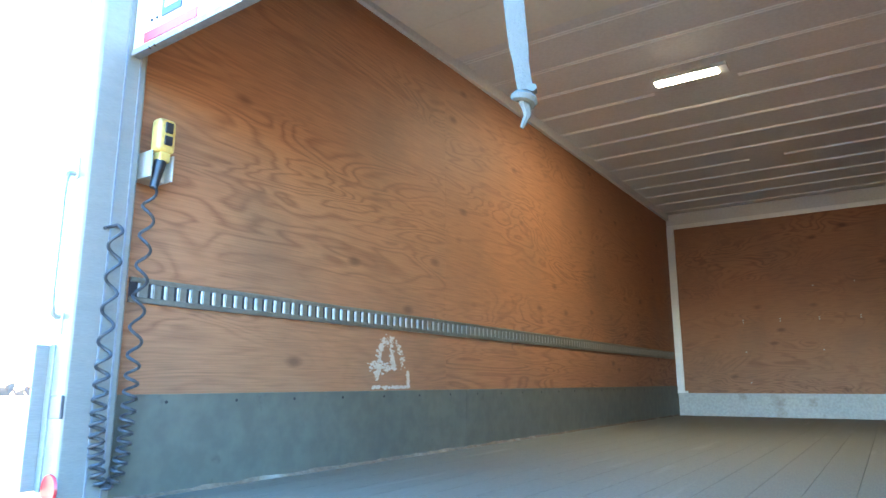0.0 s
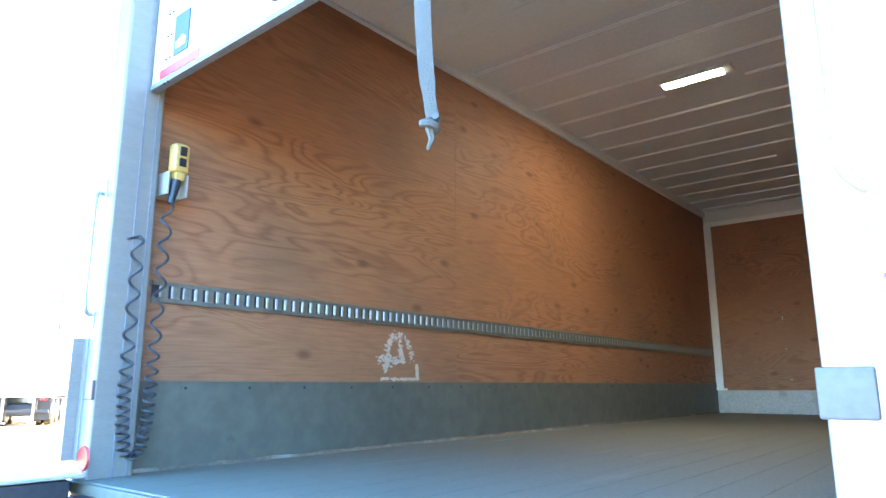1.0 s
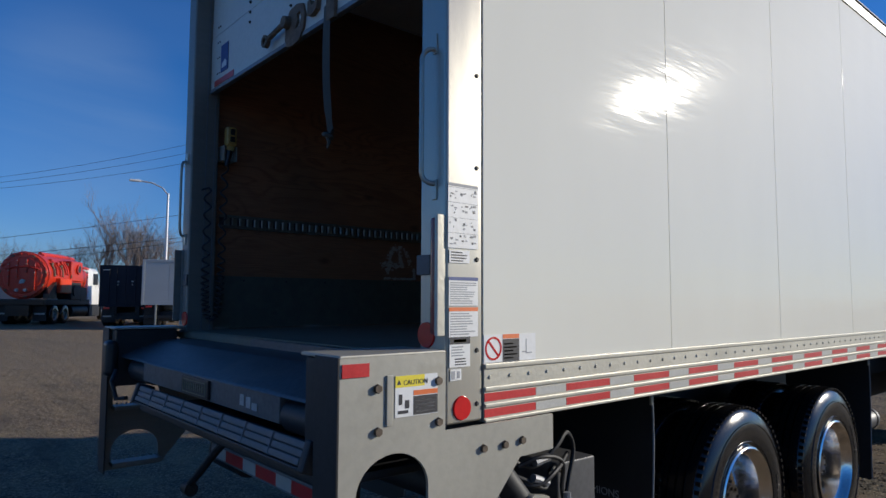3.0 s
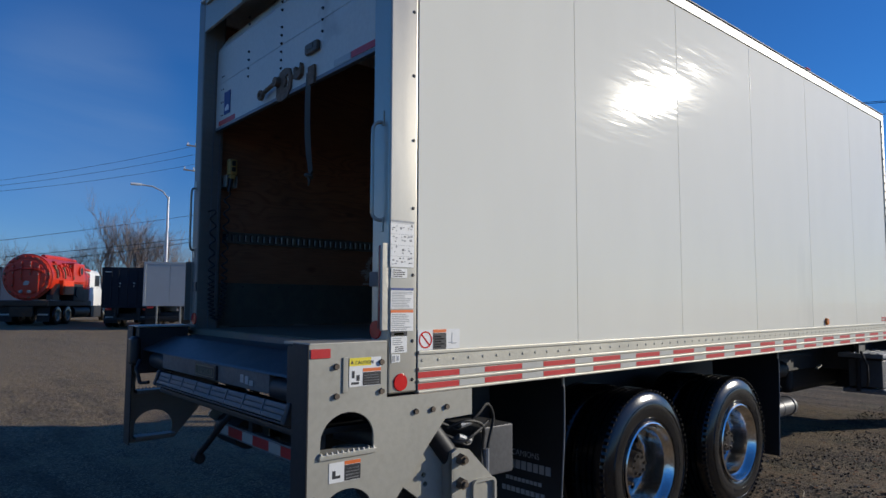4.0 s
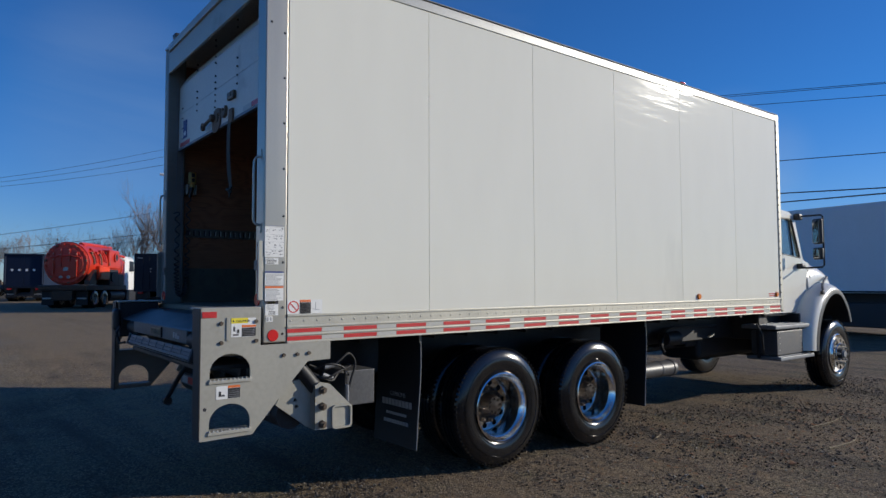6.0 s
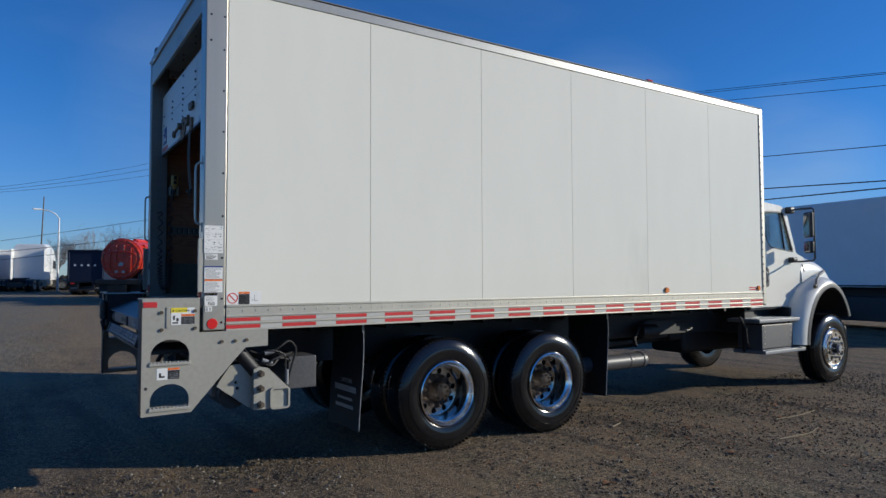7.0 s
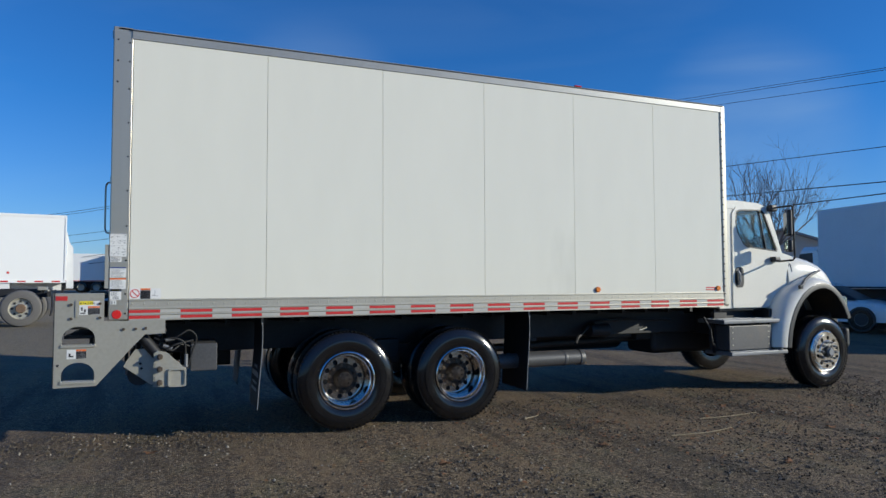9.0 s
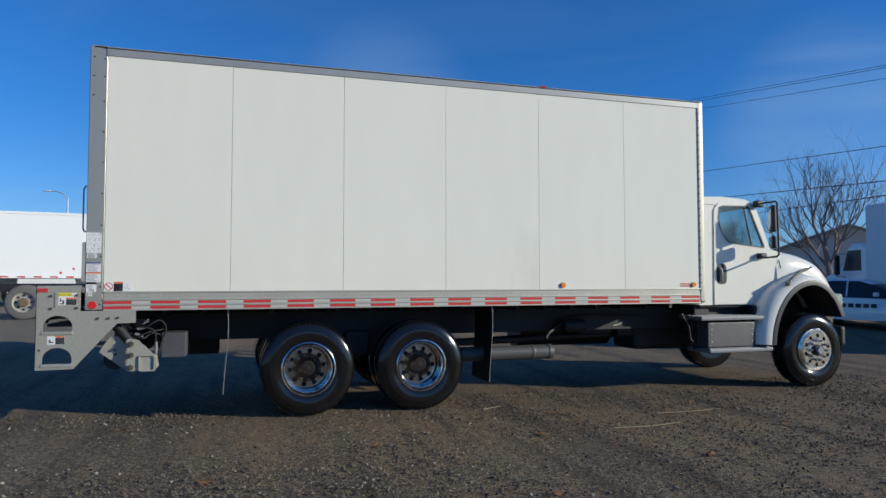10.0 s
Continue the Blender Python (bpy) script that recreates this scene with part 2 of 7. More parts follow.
def ground_material():
    """Packed dirt and gravel; towards the back of the yard, worn grey asphalt."""
    m = bpy.data.materials.new("packed_gravel")
    m.use_nodes = True
    nt = m.node_tree
    n, ln, b = nt.nodes, nt.links, nt.nodes["Principled BSDF"]
    tc = n.new("ShaderNodeTexCoord")

    def tex(kind, scale, detail=6):
        x = n.new(kind)
        x.inputs["Scale"].default_value = scale
        if kind == "ShaderNodeTexNoise":
            x.inputs["Detail"].default_value = detail
        ln.new(tc.outputs["Object"], x.inputs["Vector"])
        return x

    def ranged(src, a, c, lo, hi):
        x = n.new("ShaderNodeMapRange")
        for i, v in enumerate((a, c, lo, hi)):
            x.inputs[i + 1].default_value = v
        ln.new(src, x.inputs[0])
        return x.outputs[0]

    def mix(fac, a, c, blend="MIX"):
        x = n.new("ShaderNodeMix")
        x.data_type, x.blend_type = "RGBA", blend
        for value, k in ((fac, 0), (a, 6), (c, 7)):
            if isinstance(value, (tuple, float, int)):
                x.inputs[k].default_value = (*value, 1) if isinstance(value, tuple) else value
            else:
                ln.new(value, x.inputs[k])
        return x.outputs[2]

    patches, mid = tex("ShaderNodeTexNoise", 0.35, 8), tex("ShaderNodeTexNoise", 7.0, 8)
    moss = tex("ShaderNodeTexNoise", 1.3, 7)
    fine, grit = tex("ShaderNodeTexNoise", 32, 4), tex("ShaderNodeTexVoronoi", 62)
    dirt = mix(ranged(patches.outputs["Fac"], 0.35, 0.65, 0, 1), (0.055, 0.032, 0.0129), (0.165, 0.098, 0.0415))
    dirt = mix(ranged(mid.outputs["Fac"], 0.44, 0.60, 0, 0.9), dirt, (0.043, 0.027, 0.0156))
    dirt = mix(ranged(fine.outputs["Fac"], 0.50, 0.60, 0, 0.6), dirt, (0.237, 0.153, 0.0725))
    dirt = mix(ranged(fine.outputs["Fac"], 0.47, 0.38, 0, 0.5), dirt, (0.025, 0.017, 0.0101))
    dirt = mix(ranged(moss.outputs["Fac"], 0.52, 0.66, 0, 0.7), dirt, (0.081, 0.073, 0.0250))
    stones = mix(ranged(grit.outputs["Color"], 0.3, 0.8, 0, 1), (0.011, 0.008, 0.0055), (0.399, 0.309, 0.1950))
    dirt = mix(ranged(grit.outputs["Distance"], 0.25, 0.7, 0.9, 0.1), dirt, stones)
    tm = n.new("ShaderNodeMapping")
    tm.inputs["Rotation"].default_value, tm.inputs["Scale"].default_value = (0, 0, 0.45), (0.22, 2.4, 1)
    ln.new(tc.outputs["Object"], tm.inputs["Vector"])
    track = tex("ShaderNodeTexNoise", 1.0, 7)
    ln.new(tm.outputs["Vector"], track.inputs["Vector"])
    dirt = mix(ranged(track.outputs["Fac"], 0.50, 0.66, 0, 0.5), dirt, (0.204, 0.135, 0.0686))
    dirt = mix(ranged(track.outputs["Fac"], 0.48, 0.35, 0, 0.6), dirt, (0.034, 0.023, 0.0117))
    tar = mix(ranged(fine.outputs["Fac"], 0.3, 0.7, 0, 1), (0.123, 0.103, 0.0702), (0.237, 0.198, 0.1342))
    tar = mix(ranged(mid.outputs["Fac"], 0.45, 0.75, 0, 0.5), tar, (0.275, 0.223, 0.1443))
    # asphalt lies where -x and low y; its edge wanders
    sep = n.new("ShaderNodeSeparateXYZ")
    ln.new(tc.outputs["Object"], sep.inputs[0])
    f1, f2 = n.new("ShaderNodeMath"), n.new("ShaderNodeMath")
    f1.operation, f1.inputs[1].default_value, f1.inputs[2].default_value = "MULTIPLY_ADD", -0.08, -1.6
    ln.new(sep.outputs["X"], f1.inputs[0])
    f2.operation = "SUBTRACT"
    ln.new(f1.outputs[0], f2.inputs[0])
    ln.new(sep.outputs["Y"], f2.inputs[1])
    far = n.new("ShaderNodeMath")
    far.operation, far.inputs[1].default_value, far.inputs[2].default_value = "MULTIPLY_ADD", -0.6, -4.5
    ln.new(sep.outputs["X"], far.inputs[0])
    both = n.new("ShaderNodeMath")
    both.operation = "MINIMUM"
    ln.new(f2.outputs[0], both.inputs[0])
    ln.new(far.outputs[0], both.inputs[1])
    f3 = n.new("ShaderNodeMath")
    f3.operation = "ADD"
    ln.new(both.outputs[0], f3.inputs[0])
    ln.new(ranged(patches.outputs["Fac"], 0.2, 0.8, -1.2, 1.2), f3.inputs[1])
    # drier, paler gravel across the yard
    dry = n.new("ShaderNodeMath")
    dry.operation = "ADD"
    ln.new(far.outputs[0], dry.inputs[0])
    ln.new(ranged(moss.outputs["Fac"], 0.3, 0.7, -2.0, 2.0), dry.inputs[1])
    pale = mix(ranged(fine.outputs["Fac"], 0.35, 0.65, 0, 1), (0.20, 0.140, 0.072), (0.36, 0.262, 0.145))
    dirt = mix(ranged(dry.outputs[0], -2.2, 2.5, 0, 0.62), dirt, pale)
    colour = mix(ranged(f3.outputs[0], -0.5, 0.7, 0, 1), dirt, tar)
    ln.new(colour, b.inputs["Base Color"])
    b.inputs["Roughness"].default_value = 0.9
    h = n.new("ShaderNodeMath")
    h.operation, h.inputs[1].default_value = "MULTIPLY_ADD", 0.6
    ln.new(fine.outputs["Fac"], h.inputs[0])
    ln.new(ranged(grit.outputs["Distance"], 0.0, 0.6, 1.0, 0.0), h.inputs[2])
    bp = n.new("ShaderNodeBump")
    bp.inputs["Strength"].default_value, bp.inputs["Distance"].default_value = 0.8, 0.012
    ln.new(h.outputs[0], bp.inputs["Height"])
    bp2 = n.new("ShaderNodeBump")
    bp2.inputs["Strength"].default_value, bp2.inputs["Distance"].default_value = 0.7, 0.05
    ln.new(mid.outputs["Fac"], bp2.inputs["Height"])
    ln.new(bp2.outputs["Normal"], bp.inputs["Normal"])
    ln.new(bp.outputs["Normal"], b.inputs["Normal"])
    return m


WHITE_PANEL = surf("white_gelcoat", (0.762, 0.748, 0.660), 0.55, var=0.022, s1=0.8, s2=2.6, bump=0.0, wave=0.0004, even=0.25, spec=0.03, stretch=(1, 1.3, 0.4), dirt=((0.62, 0.61, 0.54), 0.28, 0.9), vary=9)


def gel_gloss(m):
    """A clear gel skin over the panel: faintly rippled along its length, so that the sun's image is drawn out up and down."""
    n, ln, b = m.node_tree.nodes, m.node_tree.links, m.node_tree.nodes["Principled BSDF"]
    tc, mp, nz, bp = n.new("ShaderNodeTexCoord"), n.new("ShaderNodeMapping"), n.new("ShaderNodeTexNoise"), n.new("ShaderNodeBump")
    mp.inputs["Scale"].default_value = (1, 0.8, 6)
    ln.new(tc.outputs["Object"], mp.inputs["Vector"])
    ln.new(mp.outputs["Vector"], nz.inputs["Vector"])
    nz.inputs["Scale"].default_value, nz.inputs["Detail"].default_value = 1.6, 3
    bp.inputs["Strength"].default_value, bp.inputs["Distance"].default_value = 1.0, 0.0030
    ln.new(nz.outputs["Fac"], bp.inputs["Height"])
    b.inputs["Coat Weight"].default_value, b.inputs["Coat Roughness"].default_value, b.inputs["Coat IOR"].default_value = 0.55, 0.055, 1.5
    ln.new(bp.outputs["Normal"], b.inputs["Coat Normal"])


gel_gloss(WHITE_PANEL)
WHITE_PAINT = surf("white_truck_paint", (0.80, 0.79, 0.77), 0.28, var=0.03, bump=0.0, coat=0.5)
# Dirty white, toned down so that shade is part of the colour.
SHADED_WHITE = surf("shaded_weathered_white", (0.70, 0.71, 0.71), 0.45, var=0.06, dirt=((0.45, 0.42, 0.38), 0.3, 1.2))
ALU = surf("aluminium_rail", (0.46, 0.44, 0.375), 0.42, 0.35, var=0.08, s1=3, s2=60, bump=0.03, dirt=((0.36, 0.33, 0.27), 0.32, 2.5))
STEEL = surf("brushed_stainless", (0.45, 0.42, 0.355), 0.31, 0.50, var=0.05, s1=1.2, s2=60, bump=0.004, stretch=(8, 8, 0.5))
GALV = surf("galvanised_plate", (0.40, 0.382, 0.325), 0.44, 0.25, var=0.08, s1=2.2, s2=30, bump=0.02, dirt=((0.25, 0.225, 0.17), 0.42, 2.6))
CHROME = surf("polished_aluminium", (0.93, 0.89, 0.83), 0.13, 1.0, var=0.06, s1=9, s2=60, bump=0.03)
DARK_STEEL = surf("black_chassis_paint", (0.018, 0.018, 0.020), 0.55, var=0.35, dirt=((0.045, 0.04, 0.034), 0.35, 2.0))
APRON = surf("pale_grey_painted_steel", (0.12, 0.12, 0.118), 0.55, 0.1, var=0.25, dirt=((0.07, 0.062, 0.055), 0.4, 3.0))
TRACK_RAIL = surf("dull_zinc_rail", (0.205, 0.205, 0.17), 0.42, 0.5, var=0.2, s1=6, dirt=((0.12, 0.10, 0.08), 0.35, 5))
RUNG_EDGE = surf("rung_highlight", (0.42, 0.42, 0.40), 0.35, 0.6, var=0.1, s1=20)
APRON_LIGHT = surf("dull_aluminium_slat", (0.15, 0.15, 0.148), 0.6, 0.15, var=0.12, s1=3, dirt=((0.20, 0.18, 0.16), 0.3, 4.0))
TOP_RAIL = surf("dull_roof_rail", (0.33, 0.335, 0.33), 0.42, 0.3, var=0.08, s1=2, dirt=((0.22, 0.21, 0.19), 0.3, 3))
GREY_STEEL = surf("grey_painted_steel", (0.19, 0.20, 0.215), 0.5, 0.2, var=0.2, dirt=((0.10, 0.085, 0.07), 0.4, 3.0))
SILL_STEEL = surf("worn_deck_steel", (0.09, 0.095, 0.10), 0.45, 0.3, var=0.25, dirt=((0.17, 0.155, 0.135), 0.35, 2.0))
HUB_IRON = surf("dusty_hub_iron", (0.045, 0.036, 0.030), 0.34, 0.5, var=0.4, s1=14, dirt=((0.28, 0.12, 0.04), 0.35, 16))
DISC = surf("dull_wheel_disc", (0.50, 0.475, 0.455), 0.17, 1.0, var=0.18, s1=9, s2=60, bump=0.04, dirt=((0.16, 0.12, 0.09), 0.35, 8))
TANK_PAINT = surf("dusty_tank_paint", (0.085, 0.085, 0.088), 0.45, 0.1, var=0.2, dirt=((0.12, 0.10, 0.085), 0.3, 3))
BRIGHT_WHITE = surf("clean_white_skin", (0.88, 0.88, 0.86), 0.35, var=0.02, bump=0.0)
CAB_PAINT = surf("cream_white_cab_paint", (0.78, 0.75, 0.665), 0.25, var=0.03, bump=0.0, coat=0.5)
# Darker copy of the stainless for the left side, its shade put into the colour.
SHADE_STEEL = surf("shaded_stainless", (0.215, 0.205, 0.18), 0.45, 0.25, var=0.15, s1=2, s2=40, bump=0.02, stretch=(1, 1, 14))
MIRROR = surf("mirror_face", (0.30, 0.31, 0.33), 0.05, 1.0, var=0.02, bump=0.0)
DOOR_PAINT = surf("scuffed_door_paint", (0.66, 0.635, 0.56), 0.45, var=0.06, s1=2, dirt=((0.42, 0.39, 0.33), 0.28, 3.0))
VAN_SKIN = surf("weathered_van_skin", (0.52, 0.515, 0.48), 0.5, var=0.08, dirt=((0.36, 0.33, 0.28), 0.3, 1.2))
RUST = surf("rusty_iron", (0.19, 0.125, 0.082), 0.75, 0.2, var=0.35, s1=14, dirt=((0.08, 0.055, 0.04), 0.4, 12))
BOLT = surf("weathered_bolt", (0.13, 0.10, 0.075), 0.5, 0.5, var=0.35, s1=20, dirt=((0.05, 0.038, 0.03), 0.4, 30))
RUBBER = surf("tyre_rubber", (0.008, 0.008, 0.009), 0.16, var=0.3, s1=5, s2=70, bump=0.015, spec=0.35, coat=0.45, dirt=((0.016, 0.015, 0.014), 0.2, 5))
OLD_RUBBER = surf("dusty_tyre_rubber", (0.13, 0.125, 0.12), 0.8, var=0.2)
FLAP = surf("rubber_flap", (0.010, 0.010, 0.011), 0.6, var=0.3, dirt=((0.03, 0.026, 0.022), 0.3, 4))
BLACK = surf("black_plastic", (0.018, 0.018, 0.02), 0.4, var=0.2)
RED_TAPE = surf("red_reflective_tape", (0.55, 0.035, 0.035), 0.35, var=0.12, s1=8, s2=90)
WHITE_TAPE = surf("white_reflective_tape", (0.47, 0.465, 0.43), 0.4, var=0.08, s1=8, s2=90)
RED_LENS = surf("red_lens", (0.62, 0.02, 0.02), 0.2, var=0.08, coat=0.5)
DARK_LENS = surf("dark_red_lens", (0.20, 0.014, 0.018), 0.25, var=0.1, coat=0.4)
AMBER = surf("amber_lens", (0.75, 0.20, 0.02), 0.25, var=0.1, coat=0.5)
PAPER = surf("label_white", (0.76, 0.76, 0.74), 0.5, var=0.05)
# Black for print, and for the shade in gaps and holes.
INK = surf("ink_and_gap_black", (0.03, 0.03, 0.035), 0.6, var=0.1)
GREY_INK = surf("label_grey_print", (0.32, 0.33, 0.34), 0.6, var=0.1)
WORN_PRINT = surf("worn_pale_print", (0.26, 0.25, 0.17), 0.6, var=0.4, s1=40, dirt=((0.02, 0.02, 0.02), 0.5, 60))
BLUE_INK = surf("label_blue", (0.03, 0.06, 0.22), 0.5, var=0.1)
ORANGE = surf("label_orange", (0.75, 0.16, 0.03), 0.5, var=0.08)
YELLOW = surf("label_yellow", (0.80, 0.66, 0.04), 0.5, var=0.08)
YELLOW_BOX = surf("yellow_plastic", (0.55, 0.35, 0.10), 0.5, var=0.2, dirt=((0.16, 0.11, 0.06), 0.45, 14))
PLY = plywood("plywood_lining", (0.37, 0.156, 0.076), (0.16, 0.058, 0.027))
KICK = surf("scuffed_grey_kick_plate", (0.112, 0.114, 0.09), 0.5, 0.1, var=0.22, s1=1.6, s2=14, dirt=((0.045, 0.038, 0.028), 0.17, 9))
BEAD = surf("dirty_sealant", (0.17, 0.125, 0.085), 0.85, var=0.4, s1=9, dirt=((0.35, 0.33, 0.28), 0.45, 7))
SCUFF = surf("scuffed_light_plate", (0.42, 0.42, 0.40), 0.55, 0.1, var=0.2, dirt=((0.20, 0.15, 0.11), 0.5, 4))
DECK = surf("worn_deck_boards", (0.15, 0.138, 0.10), 0.62, var=0.2, s1=1.2, s2=30, stretch=(6, 0.7, 1), dirt=((0.22, 0.20, 0.165), 0.35, 1.5))
CEILING = surf("ceiling_sheet", (0.62, 0.615, 0.60), 0.45, 0.0, var=0.1, s1=1.0)
BOW = surf("roof_bow", (0.78, 0.78, 0.76), 0.4, 0.3, var=0.06)
STRAP = surf("webbing_strap", (0.085, 0.084, 0.072), 0.8, var=0.12, s2=200, bump=0.1)
CABLE = surf("cable_rubber", (0.03, 0.035, 0.04), 0.5, var=0.2)
CHALK = surf("chalky_white_paint", (0.56, 0.46, 0.37), 0.9, var=0.15)
GLASS = glass("window_glass")
SEAT = surf("grey_seat_cloth", (0.10, 0.10, 0.11), 0.9, var=0.2)
LED = glow("led_panel", (0.93, 0.97, 1.0), 9.5)
GROUND = ground_material()
PEBBLE = surf("pebble", (0.155, 0.13, 0.10), 0.9, var=0.3, s1=25, s2=200)
p_geo, p_ramp = PEBBLE.node_tree.nodes.new("ShaderNodeNewGeometry"), PEBBLE.node_tree.nodes.new("ShaderNodeValToRGB")
p_ramp.color_ramp.elements[0].color, p_ramp.color_ramp.elements[1].color = (0.022, 0.017, 0.013, 1), (0.36, 0.32, 0.25, 1)
for p_at, p_col in ((0.45, (0.09, 0.07, 0.05, 1)), (0.85, (0.15, 0.125, 0.095, 1))):
    p_ramp.color_ramp.elements.new(p_at).color = p_col
PEBBLE.node_tree.links.new(p_geo.outputs["Random Per Island"], p_ramp.inputs["Fac"])
PEBBLE.node_tree.links.new(p_ramp.outputs["Color"], PEBBLE.node_tree.nodes["Principled BSDF"].inputs["Base Color"])
LEAF = surf("dry_leaf", (0.22, 0.10, 0.04), 0.8, var=0.35, s1=30, s2=150)
STRAW = surf("dry_straw", (0.30, 0.24, 0.15), 0.8, var=0.25, s1=12)
BARK = surf("winter_bark", (0.20, 0.162, 0.148), 0.9, var=0.25, s1=3)
WOOD_POLE = surf("pole_wood", (0.13, 0.11, 0.09), 0.85, var=0.2, stretch=(6, 6, 0.5))
GALV_POLE = surf("lamp_pole_steel", (0.55, 0.56, 0.57), 0.45, 0.5, var=0.1)
WIRE = surf("wire_black", (0.02, 0.02, 0.022), 0.6, var=0.1)
RED_TANK = surf("red_tank_paint", (0.58, 0.035, 0.012), 0.33, var=0.12, coat=0.2, dirt=((0.25, 0.03, 0.015), 0.3, 1.5))
ORANGE_TANK = surf("orange_box_paint", (0.75, 0.062, 0.012), 0.35, var=0.1)
DARK_BODY = surf("dark_blue_trailer_paint", (0.011, 0.016, 0.028), 0.55, var=0.2, spec=0.25)
BLUE_BODY = surf("blue_truck_paint", (0.012, 0.020, 0.045), 0.55, var=0.15, spec=0.25)
GREY_BODY = surf("grey_trailer_skin", (0.70, 0.71, 0.71), 0.5, var=0.06)
BEIGE = surf("beige_siding", (0.62, 0.60, 0.56), 0.8, var=0.1, stretch=(1, 1, 12))
SHINGLE = surf("dark_shingles", (0.34, 0.335, 0.335), 0.9, var=0.3, s1=6)
BRUSH = surf("winter_brush", (0.16, 0.12, 0.09), 0.95, var=0.35, s1=0.6)


# ---- builders ----
def box(bm, lo, hi, r=0.0, mi=0, seg=2):
    mid = [(a + b) / 2 for a, b in zip(lo, hi)]
    size = [abs(b - a) for a, b in zip(lo, hi)]
    made = bmesh.ops.create_cube(bm, size=1, matrix=Matrix.Translation(mid) @ Matrix.Diagonal((*size, 1)))
    verts = made["verts"]
    faces = {f for v in verts for f in v.link_faces}
    for f in faces:
        f.material_index = mi
    if r:
        edges = list({e for v in verts for e in v.link_edges})
        done = bmesh.ops.bevel(bm, geom=edges, offset=min(r, min(size) * 0.45), segments=seg, affect="EDGES", profile=0.5)
        for f in done["faces"]:
            f.material_index = mi
    return bm


def cyl(bm, p0, p1, r, r2=None, seg=16, mi=0):
    p0, p1 = Vector(p0), Vector(p1)
    d = p1 - p0
    m = Matrix.Translation((p0 + p1) / 2) @ d.to_track_quat("Z", "Y").to_matrix().to_4x4()
    made = bmesh.ops.create_cone(bm, cap_ends=True, segments=seg, radius1=r, radius2=r if r2 is None else r2, depth=d.length, matrix=m)
    for f in {f for v in made["verts"] for f in v.link_faces}:
        f.material_index = mi
    return bm


def at_axis(axis, u, v, a):
    return {"x": (a, u, v), "y": (u, a, v), "z": (u, v, a)}[axis]


def prism(bm, loops, axis, a0, a1, mi=0):
    """A flat outline (the first loop) with holes (the others), as a sheet from a0 to a1 along the axis. u, v are the other two axes in order."""
    edges = []
    for loop in loops:
        vs = [bm.verts.new(at_axis(axis, u, v, a0)) for u, v in loop]
        edges += [bm.edges.new((vs[i], vs[(i + 1) % len(vs)])) for i in range(len(vs))]
    fill = bmesh.ops.triangle_fill(bm, edges=edges, use_beauty=True)
    faces = [g for g in fill["geom"] if isinstance(g, bmesh.types.BMFace)]
    out = bmesh.ops.extrude_face_region(bm, geom=faces)
    verts = [g for g in out["geom"] if isinstance(g, bmesh.types.BMVert)]
    bmesh.ops.translate(bm, verts=verts, vec=at_axis(axis, 0, 0, a1 - a0))
    if mi:
        for f in {f for v in verts for f in v.link_faces} | set(faces):
            f.material_index = mi
    return bm


def lathe(bm, profile, axis="x", centre=(0, 0, 0), seg=48, mi=0):
    """Turns a closed profile of (radius, along) round the axis through centre."""
    c = Vector(centre)
    rings = []
    for k in range(seg):
        a = 2 * math.pi * k / seg
        rings.append([bm.verts.new(c + Vector(at_axis(axis, r * math.cos(a), r * math.sin(a), s))) for r, s in profile])
    for k in range(seg):
        p, q = rings[k], rings[(k + 1) % seg]
        for i in range(len(profile) - 1):
            bm.faces.new((p[i], p[i + 1], q[i + 1], q[i])).material_index = mi
    return bm


def tube(bm, pts, r, seg=8, r_end=None, mi=0):
    pts = [Vector(p) for p in pts]
    rings = []
    side = None
    for i, p in enumerate(pts):
        d = (pts[min(i + 1, len(pts) - 1)] - pts[max(i - 1, 0)]).normalized()
        if side is None:
            side = d.orthogonal().normalized()
        side = (side - d * side.dot(d)).normalized()
        up = d.cross(side)
        rr = r if r_end is None else r + (r_end - r) * i / (len(pts) - 1)
        rings.append([bm.verts.new(p + rr * (math.cos(a) * side + math.sin(a) * up)) for a in (2 * math.pi * k / seg for k in range(seg))])
    for a, b in zip(rings, rings[1:]):
        for k in range(seg):
            bm.faces.new((a[k], a[(k + 1) % seg], b[(k + 1) % seg], b[k])).material_index = mi
    bm.faces.new(rings[0][::-1]).material_index = mi
    bm.faces.new(rings[-1]).material_index = mi
    return bm


def curve(pts, n=6):
    """Points of a smooth line through pts."""
    p = [Vector(q) for q in pts]
    p = [p[0] * 2 - p[1]] + p + [p[-1] * 2 - p[-2]]
    out = []
    for i in range(1, len(p) - 2):
        for k in range(n):
            t = k / n
            out.append(0.5 * (2 * p[i] + (p[i + 1] - p[i - 1]) * t + (2 * p[i - 1] - 5 * p[i] + 4 * p[i + 1] - p[i + 2]) * t * t + (3 * p[i] - p[i - 1] - 3 * p[i + 1] + p[i + 2]) * t ** 3))
    return out + [p[-2]]


def loft(bm, rings, mi=0, closed=True, caps=True):
    vs = [[bm.verts.new(p) for p in ring] for ring in rings]
    n = len(vs[0])
    for a, b in zip(vs, vs[1:]):
        for k in range(n if closed else n - 1):
            bm.faces.new((a[k], a[(k + 1) % n], b[(k + 1) % n], b[k])).material_index = mi
    if caps and closed:
        bm.faces.new(vs[0][::-1]).material_index = mi
        bm.faces.new(vs[-1]).material_index = mi
    return bm


